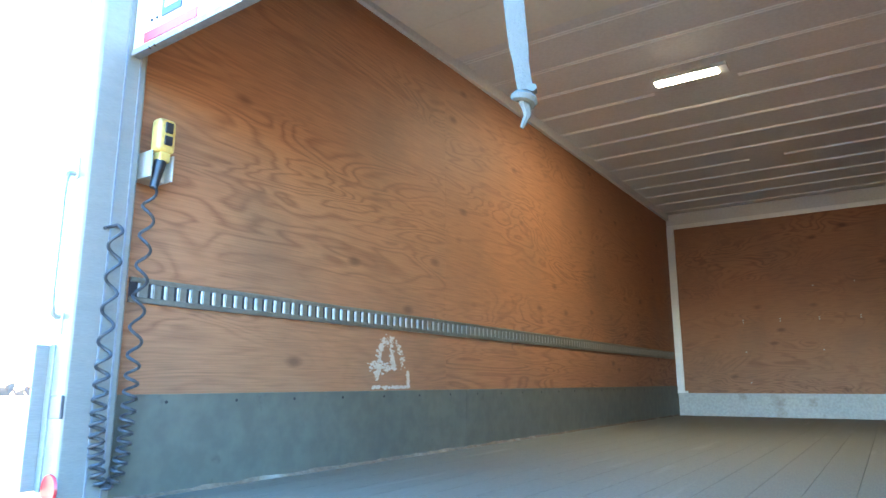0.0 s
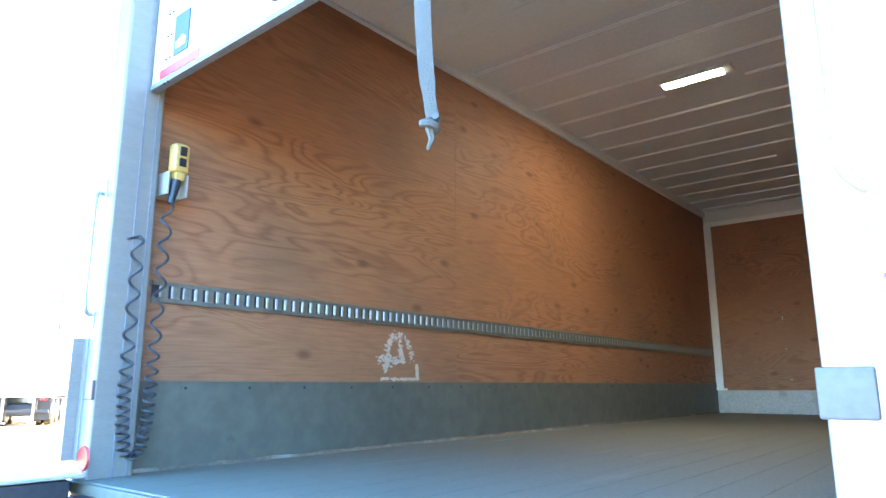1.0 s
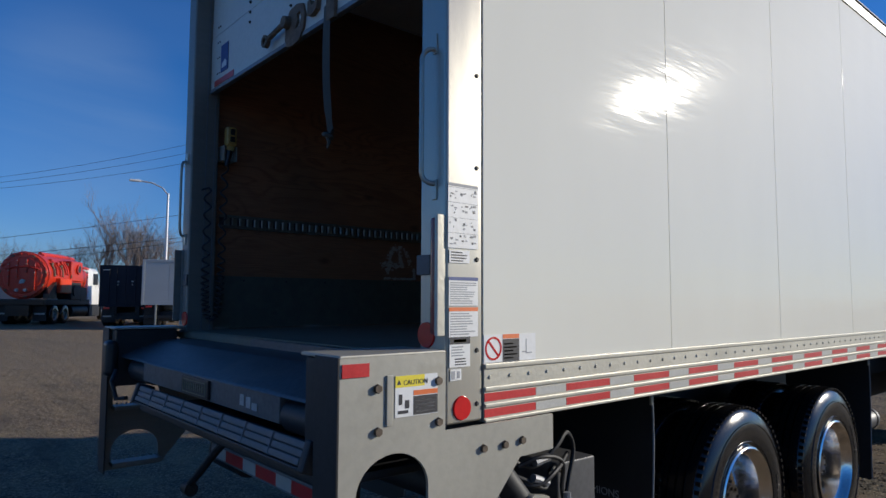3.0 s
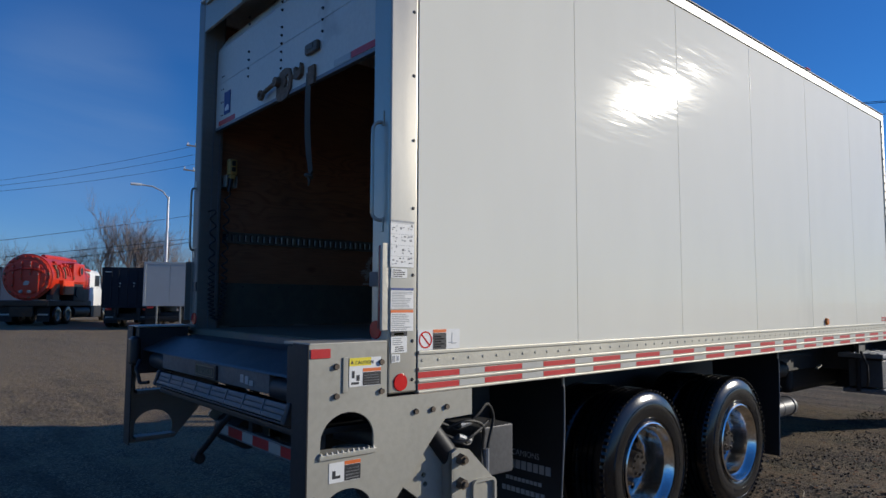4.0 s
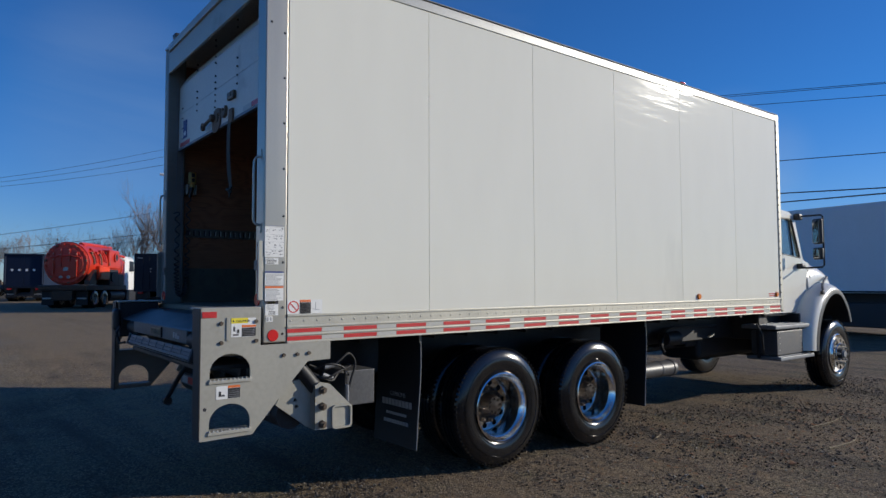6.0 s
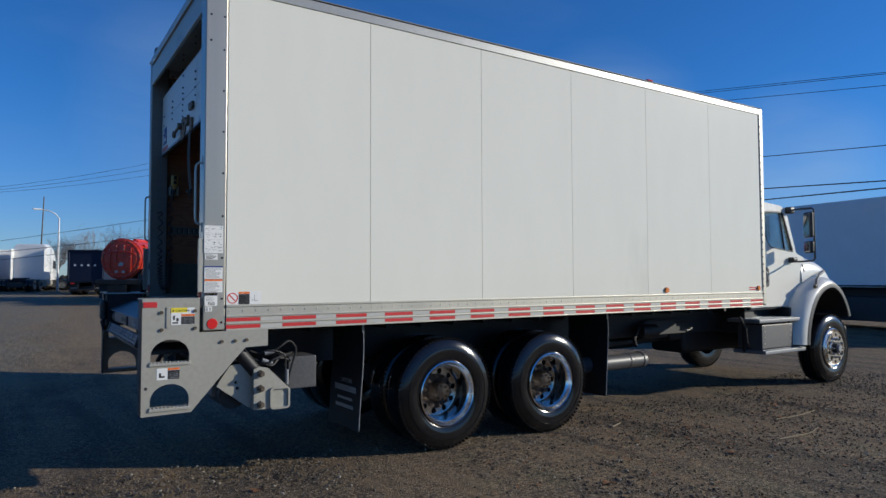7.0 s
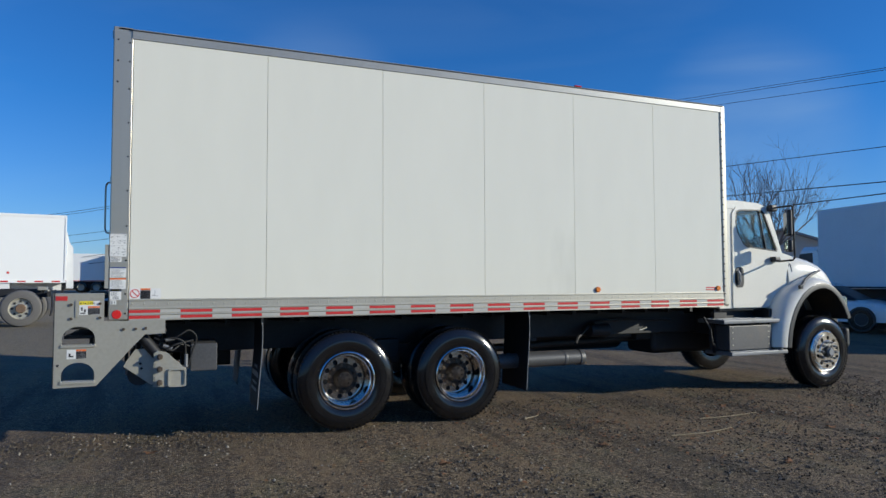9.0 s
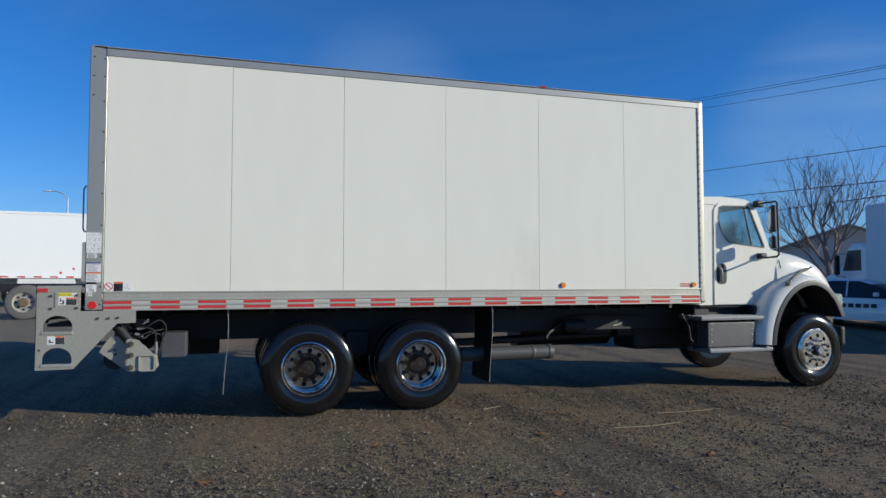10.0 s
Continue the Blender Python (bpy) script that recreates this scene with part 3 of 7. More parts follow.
def mesh_of(name, bm, mats):
    bmesh.ops.recalc_face_normals(bm, faces=bm.faces)
    bm.normal_update()
    me = bpy.data.meshes.new(name)
    bm.to_mesh(me)
    # large faces keep their own normal where they meet a small rounded edge
    limit = math.cos(radians(44))
    area = {f: f.calc_area() for f in bm.faces}
    normals = []
    for f in bm.faces:
        for lp in f.loops:
            total = Vector()
            for g in lp.vert.link_faces:
                if g.normal.dot(f.normal) > limit:
                    total += g.normal * area[g]
            normals.append(total.normalized() if total.length_squared > 1e-16 else f.normal.copy())
    bm.free()
    for m in mats if isinstance(mats, (list, tuple)) else [mats]:
        me.materials.append(m)
    me.shade_smooth()
    me.normals_split_custom_set([tuple(v) for v in normals])
    return me


def part(name, bm, mats, parent=None, label="", kind=""):
    me = bm if isinstance(bm, bpy.types.Mesh) else mesh_of(name, bm, mats)
    ob = new(name, me)
    ob.parent = parent
    return tagged(ob, label=label, kind=kind)


def thing(name, label, category, m=None, group="", kind=""):
    ob = new(name)
    ob.empty_display_size = 0.3
    if m:
        ob.matrix_world = m
    return tagged(ob, label, category, group, kind)


def smooth(a, b, x):
    t = min(1, max(0, (x - a) / (b - a)))
    return t * t * (3 - 2 * t)


def lie(x, y):
    """The height of the yard: a shallow dip at the truck's rear axles, rising a little towards the edges."""
    d = math.hypot(x, y - 4)
    return max(0.32 * smooth(15, 34, d), 0.32 * smooth(5, 13, -x)) + 0.35 * smooth(34, 66, d) - 0.024 * smooth(8.5, 4.5, math.hypot(x, y - 1.5))


BM = bmesh.new
SKEW = pose(0, -0.03, 0, 0, 0, -1.5)   # the rear frame stands a little out of square

# ---- ground ----
def build_ground():
    def steps(c, near, far):
        out, s, v = [], near, 0.0
        while v < far:
            out.append(v)
            if v > 12:
                s *= 1.22
            v += s
        out.append(far)
        return [c - v for v in out[:0:-1]] + [c + v for v in out]
    xs, ys = steps(0, 0.3, 1800), steps(3, 0.3, 1800)
    verts = []
    for x in xs:
        for y in ys:
            z = lie(x, y)
            d = math.hypot(x, y - 4)
            if d < 60:
                z += 0.010 * noise.noise((x * 0.5, y * 0.5, 0)) + 0.006 * noise.noise((x * 1.7, y * 1.7, 3))
            verts.append((x, y, z - 0.004))
    n = len(ys)
    faces = [(i * n + j, (i + 1) * n + j, (i + 1) * n + j + 1, i * n + j + 1) for i in range(len(xs) - 1) for j in range(n - 1)]
    me = bpy.data.meshes.new("ground")
    me.from_pydata(verts, [], faces)
    me.materials.append(GROUND)
    me.shade_smooth()
    tagged(new("ground", me), "brown packed dirt and gravel yard with worn grey asphalt", "ground", kind="structure")


build_ground()

# ---- the box truck ----
L, R = -2.6, 0.0            # outer sides of the box
FLOOR, PB, PT, ROOF = 1.400, 1.360, 3.818, 3.905
JOINTS = [0.112] + [0.13 + 1.2195 * k for k in range(1, 6)] + [7.36]
truck = thing("box_truck", "white box truck with open rear door and folded tail lift", "truck", pose(0, 0, 0, 0.25))


def panel_mesh(w):
    bm = BM()
    box(bm, (-0.02, 0.0016, PB), (0, w - 0.0016, PT), 0.002)
    return mesh_of("side_panel", bm, WHITE_PANEL)


def side_wall(name, x, outward):
    """One long side: six skin panels on a core, with bottom rail, top rail and reflective tape. outward: +1 or -1."""
    def xx(a, b):
        return sorted((x + outward * a, x + outward * b))
    core = BM()
    a, b = xx(-0.042, -0.022)
    box(core, (a, JOINTS[0], PB - 0.1), (b, 7.38, PT + 0.05))
    wall = part(name, core, INK, truck, "insulated side wall of white panels")
    for j0, j1 in zip(JOINTS, JOINTS[1:]):
        p = part("side_panel", panel_mesh(j1 - j0), None, wall)
        p.matrix_basis = pose(x, j0, 0) if outward > 0 else Matrix.Translation((x, j0, 0)) @ Matrix.Diagonal((-1, 1, 1, 1))
    rail = BM()
    a, b = xx(-0.03, 0.004)
    box(rail, (a, 0.113, 1.174), (b, 7.38, PB + 0.012), 0.003)
    low = part("bottom_rail", rail, ALU, truck, "dull aluminium bottom rail")
    for z0, z1 in ((1.172, 1.184), (1.222, 1.236), (1.277, 1.293), (1.354, 1.372)):
        a, b = xx(0.0042, 0.012)
        rib = BM()
        box(rib, (a, 0.113, z0), (b, 7.38, z1), 0.003)
        part("rail_rib", rib, ALU, low)
    bm = BM()
    cyl(bm, (0, 0, 0), (outward * 0.0065, 0, 0), 0.009, 0.005, 8)
    me = mesh_of("rivet", bm, ALU)
    for k in range(71):
        part("rivet", me, None, low).location = (x + outward * 0.002, 0.14 + 0.102 * k, 1.325)
    for z0 in (1.189, 1.243):
        for i in range(16):
            y0 = 0.094 + 0.4655 * i
            for col, c0, c1, nm in ((RED_TAPE, 0, 0.285, "red_tape"), (WHITE_TAPE, 0.287, 0.4635, "white_tape")):
                y1 = min(y0 + c1, 7.37)
                if y1 - (y0 + c0) < 0.03:
                    continue
                t = BM()
                a, b = xx(0.002, 0.0056)
                box(t, (a, max(y0 + c0, 0.114), z0), (b, y1, z0 + 0.028))
                part(nm, t, col, low)
    top = BM()
    a, b = xx(-0.05, 0.010)
    y0 = 0.10 if outward > 0 else 0.3
    box(top, (a, y0, PT), (b, 7.40, PT + 0.078), 0.006)
    rail_ = part("top_rail", top, TOP_RAIL, truck, "dull grey roof edge rail")
    top = BM()
    a, b = xx(-0.06, 0.022)
    box(top, (a, y0, PT + 0.0785), (b, 7.42, ROOF + 0.004), 0.006)
    part("drip_edge", top, GREY_STEEL, rail_)
    corner = BM()
    a, b = xx(-0.10, 0.012)
    box(corner, (a, 7.36, 1.18), (b, 7.47, ROOF + 0.015), 0.03, seg=3)
    fp = part("front_corner_post", corner, ALU, truck)
    bolts = BM()
    z = 1.35
    while z < 3.8:
        cyl(bolts, (x + outward * 0.010, 7.385, z), (x + outward * 0.018, 7.385, z), 0.011, 0.008, 8)
        z += 0.10
    part("bolt_row", bolts, BOLT, fp, kind="stuff")
    lamps = ((5.33, PB + 0.06), (7.27, PB + 0.062))
    for y, z in lamps:
        bm = BM()
        cyl(bm, (x, y, z), (x + outward * 0.022, y, z), 0.036, 0.03, 20)
        part("marker_lamp", bm, AMBER, truck, "small round amber marker lamp")
    bm = BM()
    a, b = xx(0.0, 0.003)
    for z0 in (1.398, 1.425):
        box(bm, (a, 7.06, z0), (b, 7.22, z0 + 0.014))
    part("warning_strip", bm, RED_TAPE, truck)
    bm = BM()
    box(bm, (*xx(0.0, 0.03)[:1], 5.02, PT + 0.09), (xx(0.0, 0.03)[1], 5.12, ROOF + 0.02), 0.008)
    part("marker_lamp", bm, RED_LENS, truck, "red marker lamp on the roof edge")


side_wall("wall_east", R, 1)
side_wall("wall_west", L, -1)

bm = BM()
box(bm, (L + 0.08, -0.02, ROOF - 0.012), (R, 7.46, ROOF + 0.012), 0.005)
part("roof", bm, GREY_BODY, truck, "thin metal roof sheet")
bm = BM()
box(bm, (L + 0.02, 7.38, 1.2), (R - 0.02, 7.45, ROOF), 0.01)
part("front_wall", bm, WHITE_PAINT, truck)


def rear_post(x0, x1, outer, skin):
    """A stainless rear corner post, rounded at its outer edge, with grab bar, lamp bar, reflectors and screws."""
    bm = BM()
    lo, hi = min(x0, x1), max(x0, x1)
    box(bm, (lo, -0.03, 1.18), (hi, 0.141, ROOF + 0.02), 0.012, seg=3)
    post = part("rear_post", bm, skin, truck, "brushed stainless rear corner post")
    s = 1 if outer == hi else -1
    bm = BM()
    for z in (1.24, 1.42, 1.73, 2.05, 2.38, 2.70, 3.02, 3.34, 3.6, 3.78):
        cyl(bm, (outer, 0.112, z), (outer + s * 0.005, 0.112, z), 0.009, 0.006, 10)
    for z in (3.40, 3.60, 3.80):
        cyl(bm, (outer, 0.012, z), (outer + s * 0.005, 0.012, z), 0.009, 0.006, 10)
    part("screw_row", bm, DARK_STEEL, post, kind="stuff")
    bx = outer - s * 0.078
    bar = BM()
    tube(bar, curve([(bx + s * 0.02, -0.03, 2.455), (bx + s * 0.015, -0.055, 2.452), (bx, -0.070, 2.43), (bx, -0.074, 2.38), (bx, -0.074, 2.22), (bx, -0.074, 2.06), (bx, -0.070, 2.01), (bx + s * 0.015, -0.055, 1.988), (bx + s * 0.02, -0.03, 1.985)], 4), 0.0085, 10)
    for z in (2.475, 1.965):
        box(bar, (bx + s * 0.02 - 0.012, -0.036, z - 0.035), (bx + s * 0.02 + 0.012, -0.028, z + 0.035), 0.003)
    part("grab_bar", bar, STEEL, post, "bent tubular grab bar")
    lens = BM()
    c = outer - s * 0.036
    if s > 0:
        box(lens, (c - 0.016, -0.06, 1.475), (c + 0.014, -0.028, 1.868), 0.012)
    else:
        box(lens, (outer - 0.01, -0.06, 1.475), (outer + 0.003, -0.01, 1.895), 0.005)
    part("lamp_strip", lens, DARK_LENS, post, "tall dark red tail lamp strip")
    guard = BM()
    c = outer - s * 0.012
    if s > 0:
        box(guard, (c - 0.008, -0.064, 1.472), (c + 0.008, -0.028, 1.875), 0.003)
    else:
        box(guard, (outer + 0.004, -0.075, 1.46), (outer + 0.014, -0.028, 1.90), 0.003)
        box(guard, (outer + 0.014, -0.036, 1.46), (outer + 0.045, -0.028, 1.90), 0.003)
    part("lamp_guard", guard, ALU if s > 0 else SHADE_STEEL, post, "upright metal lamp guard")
    dot = BM()
    cyl(dot, (outer - s * 0.098, -0.028, 1.472), (outer - s * 0.098, -0.036, 1.472), 0.045, 0.042, 28)
    part("reflector", dot, RED_LENS, post, "round red reflector")
    dot = BM()
    cyl(dot, (outer, 0.042, 1.232), (outer + s * 0.006, 0.042, 1.232), 0.041, 0.038, 28)
    part("reflector", dot, RED_LENS, post, "round red reflector")
    inner = x0 if s > 0 else x1
    latch = BM()
    box(latch, (inner - s * 0.006, -0.040, 1.675), (inner + s * 0.065, -0.028, 1.745), 0.004)
    part("latch_bracket", latch, TANK_PAINT, post)
    for z in (2.75, 2.25) if s < 0 else ():
        slot = BM()
        box(slot, (outer - s * 0.004, -0.012, z), (outer + s * 0.002, -0.006, z + 0.12))
        part("slot", slot, INK, post)
    # inner return with the door track
    track = BM()
    u = [(inner + s * 0.012, 0.058), (inner - s * 0.004, 0.058), (inner - s * 0.004, 0.064), (inner + s * 0.004, 0.064), (inner + s * 0.004, 0.110), (inner - s * 0.004, 0.110), (inner - s * 0.004, 0.116), (inner + s * 0.012, 0.116)]
    prism(track, [u], "z", 1.40, 3.62)
    part("door_track", track, GREY_STEEL, post)
    return post


post = rear_post(-0.138, 0.0, R, STEEL)
post.matrix_basis = pose(0, -0.03, 0)
# The left post takes the copy with shade in its colour.
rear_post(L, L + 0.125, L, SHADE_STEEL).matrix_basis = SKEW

bm = BM()
box(bm, (L + 0.125, -0.03, 3.66), (R - 0.138, -0.004, ROOF + 0.02), 0.008)
box(bm, (L + 0.125, -0.004, 3.90), (R - 0.138, 0.10, ROOF + 0.02), 0.004)
box(bm, (L + 0.172, -0.05, 3.86), (R - 0.138, -0.025, ROOF + 0.026), 0.006)
header = part("rear_header", bm, GALV, truck, "stainless header over the rear door")
header.matrix_basis = SKEW
for x in (-2.28,):
    bm = BM()
    box(bm, (x - 0.07, -0.03, ROOF + 0.02), (x + 0.07, 0.04, ROOF + 0.045), 0.005)
    box(bm, (x - 0.05, -0.04, ROOF + 0.045), (x + 0.05, 0.03, ROOF + 0.10), 0.015)
    part("roof_lamp", bm, BLACK, header, "small black work lamp")

# roll-up door: four sections hang in the opening, the rest runs back under the roof
DL, DR, DB = L + 0.132, R - 0.144, 2.909
curtain = BM()
box(curtain, (DL, 0.075, DB), (DR, 0.098, DB + 0.345), 0.004)
door = part("roll_up_door", curtain, DOOR_PAINT, truck, "white roll-up door, raised, scuffed, with latch hardware")
door.matrix_basis = SKEW
line = [(0.088, DB + 0.347), (0.092, 3.53), (0.17, 3.66), (0.50, 3.735), (0.90, 3.745), (1.30, 3.75), (1.70, 3.752), (2.1, 3.755)]
for (y0, z0), (y1, z1) in zip(line, line[1:]):
    d = Vector((0, y1 - y0, z1 - z0))
    nrm = Vector((0, -d.z, d.y)).normalized() * 0.011
    bm = BM()
    a, b = Vector((0, y0, z0)) + d * 0.003, Vector((0, y1, z1)) - d * 0.003
    ring = [(0, *(a + nrm)[1:]), (0, *(a - nrm)[1:]), (0, *(b - nrm)[1:]), (0, *(b + nrm)[1:])]
    loft(bm, [[(DL, p[1], p[2]) for p in ring], [(DR, p[1], p[2]) for p in ring]])
    part("door_section", bm, DOOR_PAINT, door)
bm = BM()
box(bm, (DL, 0.070, DB - 0.012), (DR, 0.104, DB + 0.012), 0.004)
part("bottom_seal", bm, GREY_STEEL, door)
riv = BM()
for x, spots in ((-1.88, (3.18, 3.24, 3.30, 3.36, 3.56, 3.61)), (-1.37, (3.10, 3.155, 3.21, 3.265, 3.32, 3.375, 3.49, 3.545, 3.64, 3.69)), (-0.84, (3.18, 3.25, 3.32, 3.39, 3.64, 3.70))):
    for z in spots:
        cyl(riv, (x, 0.077, z), (x, 0.066, z), 0.010, 0.006, 8)
for x in (-2.36, -2.33):
    for z in (2.9, 3.0, 3.1, 3.2, 3.3):
        cyl(riv, (x, 0.077, z), (x, 0.070, z), 0.006, 0.004, 8)
part("rivet_row", riv, DARK_STEEL, door, kind="stuff")
hw = BM()
prism(hw, [[(-1.41, 2.90), (-1.385, 2.86), (-1.33, 2.85), (-1.26, 2.86), (-1.215, 2.91), (-1.20, 2.98), (-1.225, 3.04), (-1.29, 3.056), (-1.36, 3.045), (-1.40, 3.0)], [(-1.30, 2.93), (-1.255, 2.935), (-1.235, 2.97), (-1.25, 3.01), (-1.285, 3.0), (-1.275, 2.965)]], "y", 0.075, 0.062)
cyl(hw, (-1.373, 0.075, 2.983), (-1.373, 0.03, 2.983), 0.036, 0.030, 18)
tube(hw, [(-1.373, 0.045, 2.983), (-1.47, 0.04, 2.965), (-1.56, 0.038, 2.948)], 0.014, 8)
lathe(hw, [(0.018, -0.012), (0.034, -0.012), (0.034, 0.012), (0.018, 0.012), (0.018, -0.012)], "y", (-1.585, 0.038, 2.943), 14)
part("latch_lever", hw, RUST, door, "rusty rotary latch with lever").location.z = 0.022
hw = BM()
prism(hw, [[(-1.152, 2.945), (-1.11, 2.936), (-1.065, 2.955), (-1.055, 3.0), (-1.07, 3.03), (-1.08, 2.99), (-1.115, 2.985), (-1.13, 3.02), (-1.152, 3.015)]], "y", 0.075, 0.050)
part("hook_plate", hw, RUST, door, "rusty hook plate").location.z = 0.022
hw = BM()
box(hw, (-1.01, 0.045, 3.05), (-0.86, 0.075, 3.115), 0.012)
box(hw, (-0.97, 0.040, 3.07), (-0.90, 0.05, 3.105), 0.004)
part("lock_box", hw, BOLT, door).location.z = 0.022
hw = BM()
box(hw, (-0.981, 0.055, 2.861), (-0.904, 0.075, 2.977), 0.004)
part("strap_anchor", hw, RUST, door).location.z = 0.022
bm = BM()
box(bm, (-2.30, 0.070, 2.993), (-2.19, 0.0745, 3.163))
bx = BM()
prism(bx, [[(-2.28, 3.018), (-2.21, 3.018), (-2.21, 3.048), (-2.23, 3.063), (-2.28, 3.043)]], "y", 0.070, 0.068)
bl = part("safety_label", bm, BLUE_INK, door, "blue safety sticker")
part("sticker_mark", bx, PAPER, bl)
for x0, x1, z0, z1, mat, nm in ((-2.40, -2.10, 2.925, 2.962, RED_TAPE, "red_tape"), (-0.52, -0.20, 2.925, 2.963, RED_TAPE, "red_tape"), (-0.70, -0.525, 2.925, 2.963, WHITE_TAPE, "white_tape")):
    bm = BM()
    box(bm, (x0, 0.0715, z0), (x1, 0.0745, z1))
    part(nm, bm, mat, door)

# pull strap with a knot at its end
rings = []
for i in range(21):
    k = i / 20
    z = 2.94 - 0.61 * k
    w = 0.028 * (1 - 0.35 * k) if k < 0.9 else 0.016
    y = 0.062 - 0.02 * math.sin(3 * k)
    x = -0.965 + 0.055 * k + 0.006 * math.sin(5 * k)
    tw = 0.5 * k
    cx, sx = math.cos(tw), math.sin(tw)
    rings.append([(x + w * cx, y + w * sx, z), (x - 0.003 * sx, y + 0.003 * cx, z), (x - w * cx, y - w * sx, z), (x + 0.003 * sx, y - 0.003 * cx, z)])
bm = BM()
loft(bm, rings)
tube(bm, [(-0.912 + 0.018 * math.cos(a), 0.045 + 0.018 * math.sin(a), 2.325 - 0.004 * a) for a in [k * 0.7 for k in range(13)]], 0.010, 6)
tube(bm, [(-0.912, 0.045, 2.30), (-0.908, 0.05, 2.27), (-0.92, 0.047, 2.245)], 0.012, 6, 0.004)
part("pull_strap", bm, STRAP, truck, "grey webbing pull strap knotted at its end").location = (-0.018, 0, 0.03)

# ---- cargo space ----
IL, IR, FRONT = -2.545, -0.055, 7.33
bm = BM()
box(bm, (L + 0.02, -0.02, FLOOR - 0.04), (R - 0.02, 7.40, FLOOR - 0.006))
deck = part("cargo_floor", bm, DECK, truck, "worn grey cargo deck")
for i in range(16):
    w = (IR - IL) / 16
    x0 = IL + w * i
    bm = BM()
    box(bm, (x0 + 0.0008, 0.0, FLOOR - 0.006), (x0 + w - 0.0008, FRONT, FLOOR), 0.0)
    part("deck_board", bm, DECK, deck)
bm = BM()
box(bm, (L + 0.172, -0.03, 1.18), (R - 0.138, 0.02, FLOOR - 0.006), 0.004)
part("rear_sill", bm, SILL_STEEL, truck).matrix_basis = SKEW


def lining(x, inward):
    """Plywood sheets over a kick plate along one inner side, with a slotted load rail."""
    for y0, y1 in ((0.13, 2.2246), (2.225, 4.6646), (4.665, FRONT)):
        bm = BM()
        box(bm, (min(x, x - inward * 0.012), y0, 1.735), (max(x, x - inward * 0.012), y1, 3.80), 0.0015)
        part("plywood_sheet", bm, PLY, truck, "orange-brown plywood sheet with wild grain")
    bm = BM()
    box(bm, (min(x, x - inward * 0.016), 0.126, 1.735), (max(x, x - inward * 0.016), 0.133, 3.80))
    part("liner_edge", bm, INK, truck)
    for y0, y1 in ((0.13, 2.4395), (2.4405, 4.8795), (4.8805, FRONT)):
        bm = BM()
        box(bm, (min(x - inward * 0.012, x + inward * 0.006), y0, FLOOR - 0.002), (max(x - inward * 0.012, x + inward * 0.006), y1, 1.743), 0.002)
        part("kick_plate", bm, KICK, truck, "scuffed blue-grey kick plate")
    bm = BM()
    a, b = sorted((x, x + inward * 0.003))
    box(bm, (a, 0.222, 2.055), (b, FRONT - 0.1, 2.142))
    rail = part("load_rail", bm, INK, truck, "galvanised slotted load rail")
    a, b = sorted((x + inward * 0.003, x + inward * 0.012))
    for z0, z1 in ((2.055, 2.074), (2.126, 2.143)):
        bm = BM()
        box(bm, (a, 0.222, z0), (b, FRONT - 0.1, z1), 0.002)
        part("rail_flange", bm, TRACK_RAIL, rail)
    bm = BM()
    box(bm, (0, -0.015, 2.074), (b - a, 0.015, 2.126), 0.002, seg=1)
    # Paler strip beside the rung: its highlight, put into the colour.
    box(bm, (0, -0.0225, 2.076), (0.7 * (b - a), -0.0155, 2.124), 0.002, seg=1, mi=1)
    me = mesh_of("rail_rung", bm, [TRACK_RAIL, RUNG_EDGE])
    for k in range(134):
        o = part("rail_rung", me, None, rail)
        o.location = (a, 0.275 + 0.0521 * k, 0)
    heads = BM()
    for k in range(22):
        cyl(heads, (x, 0.4 + 0.31 * k, 1.715), (x + inward * 0.008, 0.4 + 0.31 * k, 1.715), 0.008, 0.006, 8)
    part("screw_row", heads, DARK_STEEL, truck, kind="stuff")


lining(IL, 1)
lining(IR, -1)
for x, inward in ((IL, 1), (IR, -1)):
    rnd = random.Random(21)
    bm = BM()
    rings = []
    for k in range(150):
        y = 0.15 + 7.1 * k / 149
        w, h = 0.010 + 0.016 * rnd.random() ** 2, 0.008 + 0.010 * rnd.random()
        a = x + inward * 0.005
        rings.append([(a, y, FLOOR - 0.001), (a + inward * w, y, FLOOR - 0.001), (a + inward * 0.6 * w, y, FLOOR + 0.5 * h), (a, y, FLOOR + h)])
    loft(bm, rings)
    part("sealant_bead", bm, BEAD, truck, "ragged line of dirt and sealant along the deck")

bm = BM()
box(bm, (IL, FRONT, 1.66), (IR, FRONT + 0.012, 3.665))
part("front_lining", bm, PLY, truck, "plywood front bulkhead with scattered screws")
bm = BM()
box(bm, (IL, FRONT - 0.008, FLOOR - 0.002), (IR, FRONT + 0.01, 1.66), 0.002)
part("scuff_plate", bm, SCUFF, truck, "chipped pale scuff plate")
bm = BM()
box(bm, (IL, FRONT - 0.015, 3.665), (IR, FRONT + 0.02, 3.72), 0.004)
part("front_trim", bm, BOW, truck)
bm = BM()
box(bm, (IL, FRONT - 0.015, 3.72), (IR, FRONT + 0.02, 3.86))
part("front_header", bm, CEILING, truck)
for x0 in (IL, IR - 0.085):
    bm = BM()
    box(bm, (x0, FRONT - 0.03, 1.68), (x0 + 0.085, FRONT - 0.0, 3.69), 0.006)
    box(bm, (x0 - 0.0, FRONT - 0.05, 1.66), (x0 + 0.12, FRONT - 0.0, 1.685), 0.004)
    part("corner_trim", bm, BOW, truck, "pale corner strip")
bm = BM()
rnd = random.Random(4)
